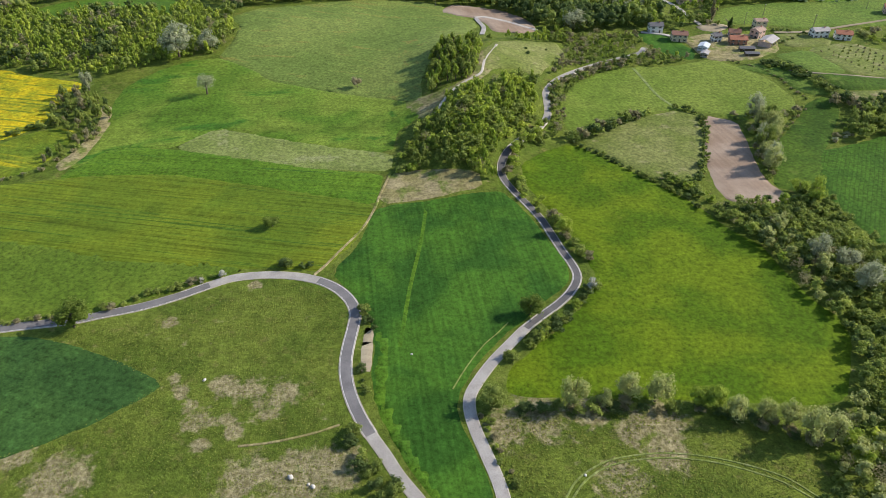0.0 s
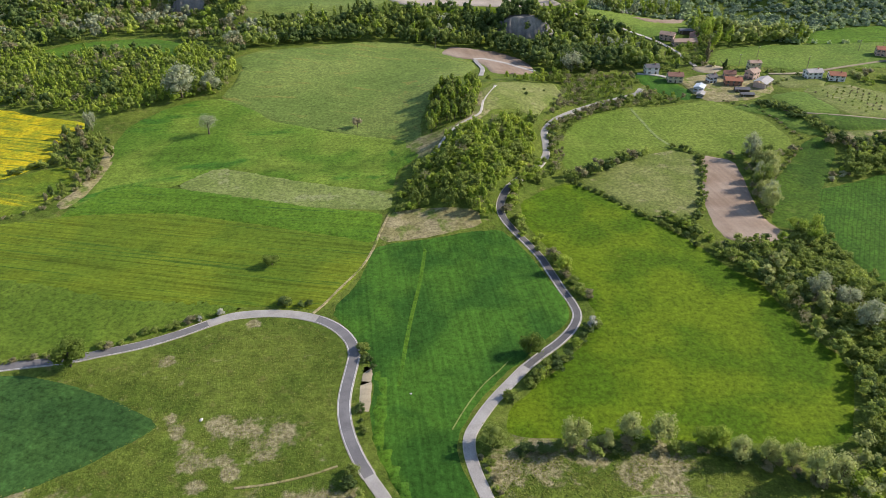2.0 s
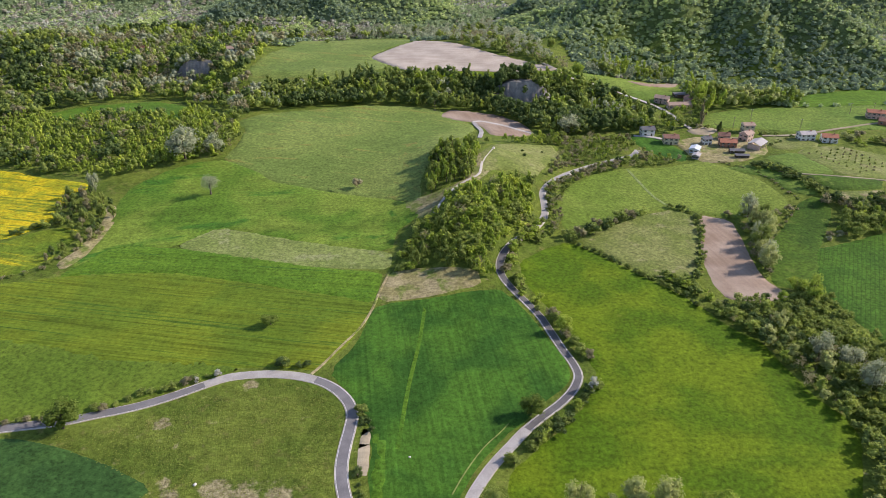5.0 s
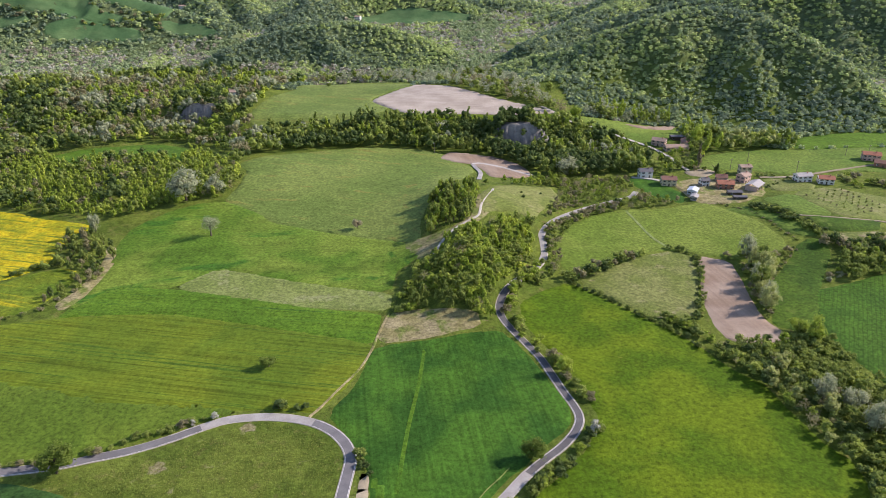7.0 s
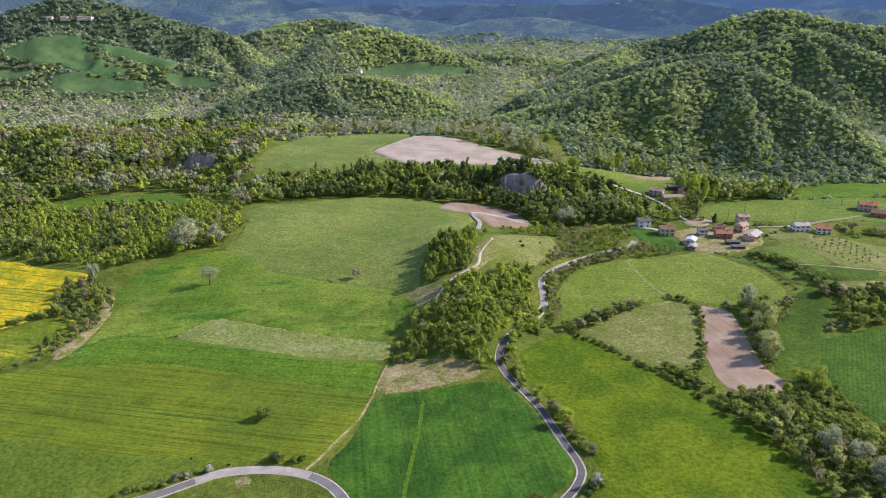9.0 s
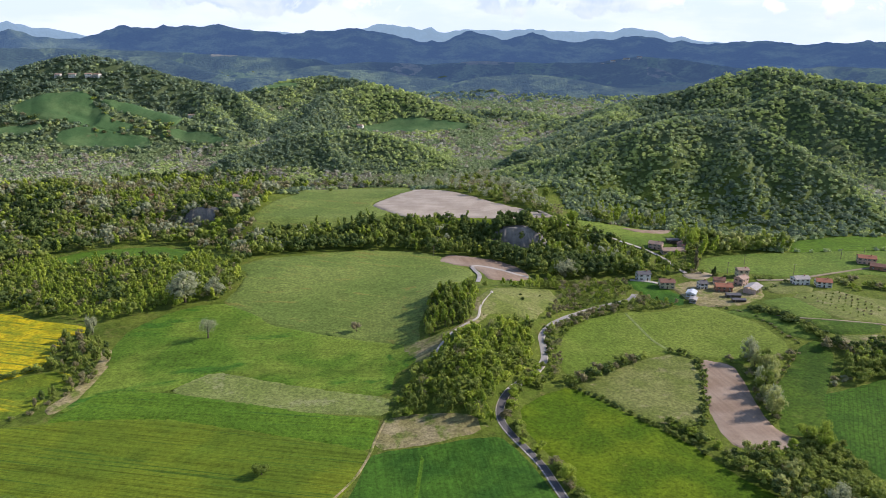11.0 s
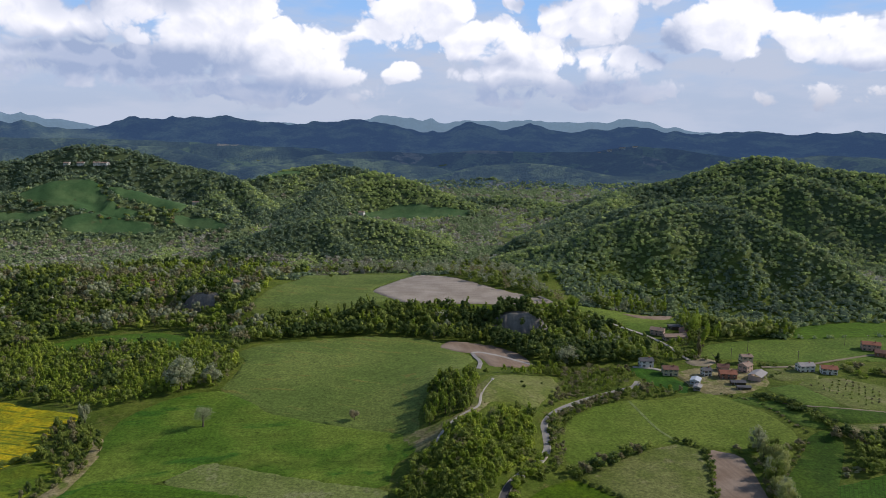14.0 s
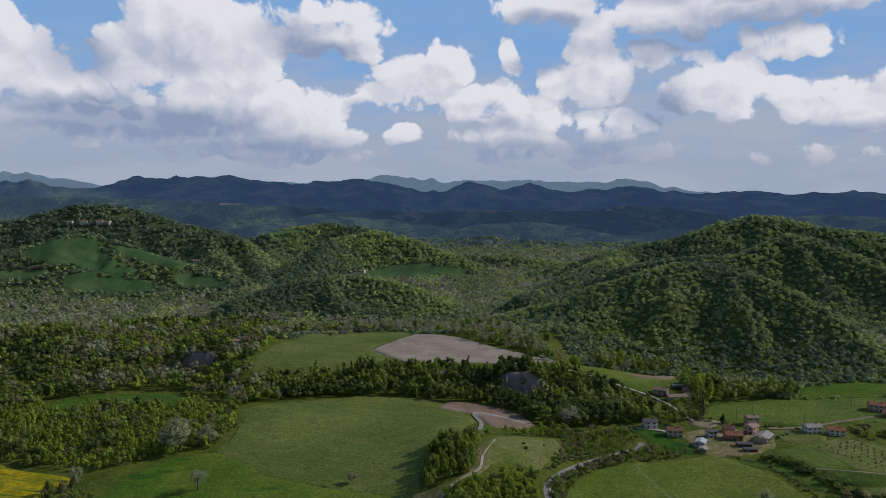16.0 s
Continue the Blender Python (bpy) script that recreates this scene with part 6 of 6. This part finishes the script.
def house(x, y, turn, w, d, h, walls, roof, label, name="house", rise=1.6, storeys=2, open_front=False, chimney=True, group=""):
    """A gabled building: ridge along its width w, front towards -y of its own axes."""
    w, d, h = w * 0.86, d * 0.86, h * 0.92
    root = new(name)
    root.matrix_basis = pose(x, y, ground_at(x, y) - 0.1, 0, 0, turn)
    bm = bmesh.new()
    if open_front:
        box(bm, -w / 2, w / 2, d / 2 - 0.3, d / 2, 0, h)
        box(bm, -w / 2, -w / 2 + 0.3, -d / 2, d / 2 - 0.3, 0, h)
        part("wall", bm, MAT[walls], root)
        for k in range(5):
            px = -w / 2 + 0.6 + k * (w - 0.8) / 4
            boxes("post", [(px - 0.15, px + 0.15, -d / 2 + 0.1, -d / 2 + 0.4, 0, h)], MAT["sheet_grey"], root)
    else:
        a = [bm.verts.new(v) for v in ((-w / 2, -d / 2, 0), (-w / 2, d / 2, 0), (-w / 2, d / 2, h), (-w / 2, 0, h + rise), (-w / 2, -d / 2, h))]
        b = [bm.verts.new((w / 2, v.co.y, v.co.z)) for v in a]
        bm.faces.new(a)
        bm.faces.new(b[::-1])
        for k in range(5):
            bm.faces.new((a[k], b[k], b[(k + 1) % 5], a[(k + 1) % 5]))
        bmesh.ops.recalc_face_normals(bm, faces=bm.faces)
        part("wall", bm, MAT[walls], root)
    eave, over, thick = d / 2 + 0.5, 0.45, 0.22
    for s in (-1, 1):
        bm = bmesh.new()
        drop = rise * 0.5 / (d / 2)
        pts = [(-w / 2 - over, 0, h + rise + 0.06), (w / 2 + over, 0, h + rise + 0.06), (w / 2 + over, s * eave, h - drop + 0.06), (-w / 2 - over, s * eave, h - drop + 0.06)]
        low = [bm.verts.new(p) for p in pts]
        top = [bm.verts.new((p[0], p[1], p[2] + thick)) for p in pts]
        bm.faces.new(low)
        bm.faces.new(top[::-1])
        for k in range(4):
            bm.faces.new((low[k], top[k], top[(k + 1) % 4], low[(k + 1) % 4]))
        bmesh.ops.recalc_face_normals(bm, faces=bm.faces)
        part("roof", bm, MAT[roof], root)
    if chimney:
        boxes("chimney", [(w * 0.2, w * 0.2 + 0.6, -0.9, -0.3, h + rise * 0.5, h + rise + 0.9), (w * 0.2 - 0.08, w * 0.2 + 0.68, -0.98, -0.22, h + rise + 0.9, h + rise + 1.05)], MAT["brick"], root)
    if open_front:
        return tagged(root, label, "building", group)

    def window(cx, z, face):
        wide, high = 0.5, 0.65
        if face == "front":
            rows = [(cx - wide, cx + wide, -d / 2 - 0.05, -d / 2 + 0.05, z - high, z + high)]
            glass = [(cx - wide + 0.1, cx + wide - 0.1, -d / 2 - 0.07, -d / 2, z - high + 0.1, z + high - 0.1)]
            leaf = [(cx + s * (wide + 0.25) - 0.22, cx + s * (wide + 0.25) + 0.22, -d / 2 - 0.08, -d / 2 - 0.01, z - high, z + high) for s in (-1, 1)]
        else:
            e = w / 2 * face
            rows = [(e - 0.05, e + 0.05, cx - wide, cx + wide, z - high, z + high)]
            glass = [(min(e, e + face * 0.07), max(e, e + face * 0.07), cx - wide + 0.1, cx + wide - 0.1, z - high + 0.1, z + high - 0.1)]
            leaf = [(min(e + face * 0.01, e + face * 0.08), max(e + face * 0.01, e + face * 0.08), cx + s * (wide + 0.25) - 0.22, cx + s * (wide + 0.25) + 0.22, z - high, z + high) for s in (-1, 1)]
        win = boxes("window", rows, MAT["plaster_white"], root)
        boxes("pane", glass, MAT["glass"], win)
        for r in leaf:
            boxes("shutter", [r], MAT["shutter"], win)
    for floor in range(storeys):
        z = (floor + 0.58) * h / storeys
        n = max(2, int(w / 3.2))
        for k in range(n):
            cx = -w / 2 + (k + 0.5) * w / n
            if floor == 0 and k == n // 2:
                door = boxes("door", [(cx - 0.55, cx + 0.55, -d / 2 - 0.06, -d / 2 + 0.02, 0.1, 2.2)], MAT["shutter"], root)
                boxes("handle", [(cx + 0.36, cx + 0.42, -d / 2 - 0.12, -d / 2 - 0.06, 1.1, 1.16)], MAT["sheet_grey"], door)
            else:
                window(cx, z, "front")
        for s in (-1, 1):
            for cy in (-d / 4, d / 4):
                window(cy, z, s)
    return tagged(root, label, "house", group)


VILLAGE = "village houses"
house(151.3, 502.9, 4, 11, 8, 5.6, "plaster_white", "slate", "white two-storey house with a grey roof", group=VILLAGE)
house(163.8, 485.8, -6, 12, 9, 5.4, "plaster_cream", "tiles_brown", "cream house with a brown tiled roof", group=VILLAGE)
house(188.5, 482.2, 10, 6.5, 6.5, 5.2, "plaster_white", "slate", "small white house with a dark roof", group=VILLAGE)
house(175.6, 466.6, 60, 9, 7, 3.6, "sheet_pale", "sheet_pale", "shed with a pale blue metal roof", "shed", 1.0, 1, chimney=False, group=VILLAGE)
house(173.2, 455.7, 60, 7, 5, 2.8, "sheet_grey", "sheet_grey", "low grey shed beside the house", "shed", 0.7, 1, chimney=False, group=VILLAGE)
house(201.8, 477.0, -8, 13, 9, 4.6, "brick", "tiles_red", "brick house with an orange tiled roof", group=VILLAGE)
house(204.5, 492.2, -8, 9, 6, 4.2, "plaster_pink", "tiles_brown", "small house with a brown roof", group=VILLAGE, storeys=1)
house(228.8, 510.4, 2, 9.5, 7.5, 6.6, "plaster_cream", "tiles_pale", "tall cream house with a low roof", group=VILLAGE, rise=1.0)
house(220.3, 491.0, 40, 10, 8, 6.0, "plaster_pink", "tiles_pale", "pink house with a pale tiled roof", group=VILLAGE)
house(221.1, 472.7, 48, 15, 10, 4.8, "plaster_pink", "sheet_grey", "open barn with a large grey roof", "barn", 1.6, 1, True, False, VILLAGE)
house(203.0, 462.3, -4, 11, 5, 2.8, "shutter", "slate", "dark low wooden shed", "shed", 0.7, 1, chimney=False, group=VILLAGE)
house(203.1, 452.7, -4, 10, 4, 2.4, "shutter", "slate", "dark low wooden shed", "shed", 0.5, 1, chimney=False, group=VILLAGE)
house(264.1, 491.8, 6, 13, 8, 5.6, "plaster_white", "sheet_grey", "white two-storey house with balconies", group=VILLAGE)
house(279.4, 488.2, -14, 12, 9, 4.6, "plaster_white", "tiles_red", "white house with a red tiled roof", group=VILLAGE)
house(342.2, 542.5, -20, 15, 9, 6.0, "plaster_pink", "tiles_red", "pink farmhouse with a red roof", group=VILLAGE)
house(342.9, 526.3, -28, 14, 8, 4.0, "brick", "tiles_brown", "low brick barn with a brown roof", "barn", storeys=1, chimney=False, group=VILLAGE)
FARM = "farm buildings"
house(184.1, 583.1, -30, 13, 9, 5.0, "plaster_pink", "tiles_pale", "farmhouse with a faded tiled roof", group=FARM)
house(194.5, 569.2, 3, 22, 8, 4.0, "plaster_pink", "tiles_pale", "long farm building with a faded roof", "barn", storeys=1, chimney=False, group=FARM)
house(205.8, 581.0, 75, 16, 8, 4.6, "plaster_cream", "tiles_brown", "farm wing with a brown roof", "barn", storeys=1, chimney=False, group=FARM)
house(204.3, 600.2, 0, 13, 7, 3.6, "shutter", "slate", "dark open hay shed", "shed", 0.6, 1, chimney=False, group=FARM)
FARHOUSES = "far houses"
house(-470.0, 846.0, 10, 11, 9, 6, "plaster_white", "tiles_red", "white house among the trees", group=FARHOUSES)
house(-318.5, 758.0, -5, 17, 9, 4, "plaster_cream", "tiles_red", "house with a red roof among the trees", group=FARHOUSES)
house(-200.1, 679.6, 5, 11, 8, 4, "plaster_white", "tiles_pale", "pale house among the trees", group=FARHOUSES)


def cliff(x, y, wide, tall):
    """The bare steep face of a bluff, furrowed by rain, its head running back under the trees."""
    u, v = np.meshgrid(np.linspace(-0.62, 0.62, 56), np.linspace(0, 1.35, 27))
    side = np.exp(-(u / 0.62) ** 4)
    face = np.clip(v, 0, 1)
    furrow = (1.5 * fbm(u * 9 + 2, v * 0.7, 3) + 0.7 * fbm(u * 24, v * 4, 2)) * np.sin(np.clip(v, 0, 1) * np.pi) ** 0.5
    px, py = u * wide, -4 + 9 * face + 20 * (v - face) - furrow
    pz = tall * side * face ** 0.85 + 0.35 + 0.5 * fbm(u * 14, v * 6, 3)
    n = u.shape[1]
    f = np.array([(r * n + c, r * n + c + 1, (r + 1) * n + c + 1, (r + 1) * n + c) for r in range(26) for c in range(n - 1)])
    ob = new("clay_cliff", mesh_of("clay_cliff", np.stack([px, py, pz], -1).reshape(-1, 3), f, MAT["clay"], True))
    ob.matrix_basis = pose(x, y, 0)
    return tagged(ob, "bare grey clay cliff in the wooded scarp", "cliff", kind="structure")


for x, y, wide, tall in CLIFFS:
    cliff(x, y, wide, tall)
    rng = np.random.RandomState(int(wide))
    u = rng.uniform(-0.62, 0.62, 46)
    head = np.column_stack([x + u * wide, y + rng.uniform(5, 14, 46)])
    flank = np.column_stack([x + rng.choice((-1, 1), 26) * rng.uniform(0.36, 0.6, 26) * wide, y + rng.uniform(-8, 6, 26)])
    planted("scarp_wood", sized(np.concatenate([head, flank]), 5.5, 0.45, 5), MID["round"], MAT["leaf_dark"], "dark wood on the scarp below the plateau", "woodland", 21)
    specks = np.column_stack([x + rng.uniform(-0.3, 0.3, 14) * wide, y + rng.uniform(-2, 4, 14)])
    planted("cliff_shrub", sized(specks, 2.2, 0.4, 6), MID["shrub"], MAT["leaf_brown"], "small shrubs clinging to the clay face", "shrub", 22)

# ---- vineyard: short rows of young vines, each a small shrub ----
a, b, c = np.array([246.2, 457.4]), np.array([260.5, 411.6]), np.array([285.1, 474.8])
for i in range(6):
    for j in range(9):
        x, y = a + (b - a) * (j + 0.5) / 9 + (c - a) * (i + 0.5) / 6 + RNG.normal(0, 0.5, 2)
        if RNG.rand() < 0.85:
            tree(float(x), float(y), RNG.uniform(1.1, 1.8), RNG.uniform(1.4, 2.2), "shrub", ("leaf_brown", "leaf_green")[RNG.randint(2)], "young vine bush in a dry vineyard", "vine", "vines in the vineyard")

# ---- stones, poles, garden hedges ----
MAT["stone"] = plain("stone", (0.5, 0.48, 0.44), 0.85, 1.5, 0.2)
MAT["pole_wood"] = plain("pole_wood", (0.2, 0.17, 0.14), 0.85, 2.0, 0.2)


def stone(x, y, size, label="pale field stone lying in the grass"):
    v, f = ico(2)
    v = v * RNG.uniform(0.82, 1.15, (len(v), 1)) * (size, size * 0.8, size * 0.6)
    ob = new("stone", mesh_of("stone", v, f, MAT["stone"], True))
    ob.matrix_basis = pose(x, y, ground_at(x, y) + size * 0.3, 0, 0, RNG.uniform(0, 360))
    return tagged(ob, label, "stone", "field stones")


for x, y, size in ((-80.5, 164.7, 0.7), (-44.9, 126.4, 1.0), (-37.9, 123.3, 0.8), (-39.3, 124.1, 0.5), (41.3, 127.3, 0.5), (-11.4, 176.9, 0.5), (32.5, 436.5, 1.2)):
    stone(x, y, size)


def pole(x, y, tall):
    root = new("utility_pole")
    root.matrix_basis = pose(x, y, ground_at(x, y) - 0.3, 0, 0, 15)
    v, f = tube([(0, 0, 0), (0, 0, tall * 0.5), (0, 0, tall)], (0.2, 0.17, 0.12), 8)
    new("mast", mesh_of("mast", v, f, MAT["pole_wood"], True)).parent = root
    arm = boxes("cross_arm", [(-0.9, 0.9, -0.07, 0.07, tall - 0.7, tall - 0.5)], MAT["pole_wood"], root)
    for k in (-0.8, 0, 0.8):
        boxes("insulator", [(k - 0.07, k + 0.07, -0.07, 0.07, tall - 0.5, tall - 0.25)], MAT["plaster_white"], arm)
    return tagged(root, "grey wooden utility pole with a cross arm", "pole", "utility poles")


for x, y in ((241.6, 537.1), (221.0, 518.3), (327.8, 553.4), (346.6, 553.8), (269.4, 512.4), (-6.8, 553.5)):
    pole(x, y, 9.5)
hedge([(209.0, 512.9), (221.7, 506.5), (238.2, 504.9), (249.7, 502.0)], 3.0, 1.6, 2.0, (D, G), "dark clipped hedge shrub by the street", 41, side=0.3, joined=True)
hedge([(159.1, 512.8), (163.4, 505.1), (162.6, 497.8)], 3.5, 2.6, 3.0, (G, S, D), "garden shrub by the white house", 42)
hedge([(306.7, 505.1), (311.2, 490.1), (318.2, 480.5), (329.7, 472.5)], 4.5, 3.4, 4.2, (S, G, B), "rounded bush by the vineyard", 43, side=2.0, joined=True)
hedge([(295.4, 499.8), (297.3, 487.4), (300.3, 477.8)], 4.0, 3.0, 4.5, (S, "leaf_willow"), "pale rounded bush by the vineyard", 44, side=1.5)
hedge([(192.0, 534.5), (193.8, 523.3), (195.9, 512.6)], 4.5, 4.0, 4.0, (G, B, S), "small garden tree by the lane", 45, side=2.0, joined=True)
hedge([(214.2, 487.1), (230.3, 476.3), (262.5, 501.9)], 7.0, 1.4, 2.0, (G, D), "low garden shrub between the houses", 46, side=2.0, joined=True)
hedge([(33.8, 315.3), (40.5, 325.1), (47.4, 335.6), (54.2, 350.1)], 3.0, 3.6, 3.6, (G, S, B), "tall shrub beside the lane", 47, side=1.0)
hedge([(61.0, 365.6), (63.4, 385.5), (69.4, 401.2), (86.4, 421.4), (105.7, 438.7), (129.3, 454.3)], 3.4, 2.6, 3.0, (G, B, D), "green shrub along the lane", 48, side=0.8, joined=True)
hedge([(-560.9, 1157.0), (-553.6, 1146.6), (-523.8, 1125.4), (-489.4, 1125.8), (-435.4, 1124.9)], 7.0, 3.5, 4.5, (S, B, G), "green hedge shrub between hill fields", 49, side=4.0, joined=True)
hedge([(-601.9, 1094.0), (-558.5, 1102.2), (-532.3, 1100.9), (-475.8, 1111.8), (-449.3, 1103.4)], 7.0, 3.5, 4.5, (D, B, G), "dark hedge shrub between hill fields", 50, side=3.0, joined=True)
hedge([(-680.7, 1087.8), (-643.0, 1098.0), (-608.1, 1088.6), (-592.4, 1078.0)], 7.0, 4.0, 5.5, (B, D), "dark hedge shrub between hill fields", 51, side=4.0, joined=True)
hedge([(-448.1, 1099.7), (-430.3, 1108.4), (-420.0, 1126.5)], 6.0, 5.0, 5.5, (B, B, G), "brown budding hedge between hill fields", 52, side=5.0, joined=True)

# houses on the far hill
for px, py, w in ((-738.6, 1397.9, 13), (-711.2, 1398.2, 16), (-681.4, 1400.5, 14), (-666.4, 1403.3, 16), (-449.0, 1283.0, 14), (-152.2, 1322.0, 12), (640, 2935, 26), (690, 2948, 22), (745, 2958, 30), (800, 2966, 24)):
    house(px, py, RNG.uniform(-20, 20), w, 10, 7, "plaster_white", "tiles_pale", "pale house of the hill hamlet", group="hill hamlet")


# ---- grass: tufts over the near meadows and crops ----
def tufts(name, poly, per_metre, size, material, label, seed, without=(), lift=0.1):
    """Small leaning blades in one mesh, thinned and thickened in drifts."""
    rng = np.random.RandomState(seed)
    p = np.array(poly)
    lo, hi = p.min(0), p.max(0)
    n = int(np.prod(hi - lo) * per_metre)
    xy = rng.uniform(lo, hi, (n, 2))
    drift = fbm(xy[:, 0] / 7, xy[:, 1] / 7, 3) + rng.normal(0, 0.25, n)
    keep = inside(xy[:, 0], xy[:, 1], p) & (drift > -0.1)
    for q in without:
        keep &= ~inside(xy[:, 0], xy[:, 1], q)
    xy = clear_of_roads(xy[keep], 3.2)
    n = len(xy)
    a, s = rng.uniform(0, 6.283, n), size * rng.uniform(0.5, 1.5, n)
    z = height(xy[:, 0], xy[:, 1]) + lift
    side = np.stack([np.cos(a), np.sin(a), 0 * a], 1) * s[:, None] * 0.7
    lean = np.stack([-np.sin(a), np.cos(a), rng.uniform(0.1, 0.6, n)], 1) * (s * rng.uniform(0.6, 1.1, n))[:, None]
    root = np.column_stack([xy, z])
    v = np.stack([root - side, root + side, root + lean + side * 0.4, root + lean - side * 0.5], 1).reshape(-1, 3)
    f = np.arange(n)[:, None] * 4 + (0, 1, 2, 3)
    me = mesh_of(name, v, f, MAT[material])
    me.attributes.new("shade", "FLOAT", "POINT").data.foreach_set("value", np.repeat(rng.rand(n), 4).astype(np.float32))
    return tagged(new(name, me), label, "grass", kind="stuff")


MAT["grass_blade"] = foliage("grass_blade", (0.12, 0.17, 0.02), (0.28, 0.3, 0.07))
BEND = [(-146.8, 184.7), (-120.0, 188.7), (-102.1, 196.6), (-84.8, 211.6), (-66.2, 217.9), (-49.9, 213.3), (-40.0, 201.6), (-38.7, 193.7), (-38.9, 179.0), (-36.5, 163.1), (-31.5, 148.7), (-25.0, 137.7), (-17.3, 125.7), (-10.2, 112.9), (-58.5, 106.1), (-134.2, 105.8), (-145.3, 125.2)]
tufts("rough_grass_tufts", BEND, 2.0, 0.26, "grass_blade", "rough grass tufts in the bend of the road", 60, OPEN[:12])
tufts("rough_grass_tufts", [(11.6, 149.9), (74.6, 150.0), (113.5, 135.8), (100.9, 106.3), (22.0, 106.2)], 2.4, 0.34, "grass_blade", "rough grass tufts below the willows", 61)
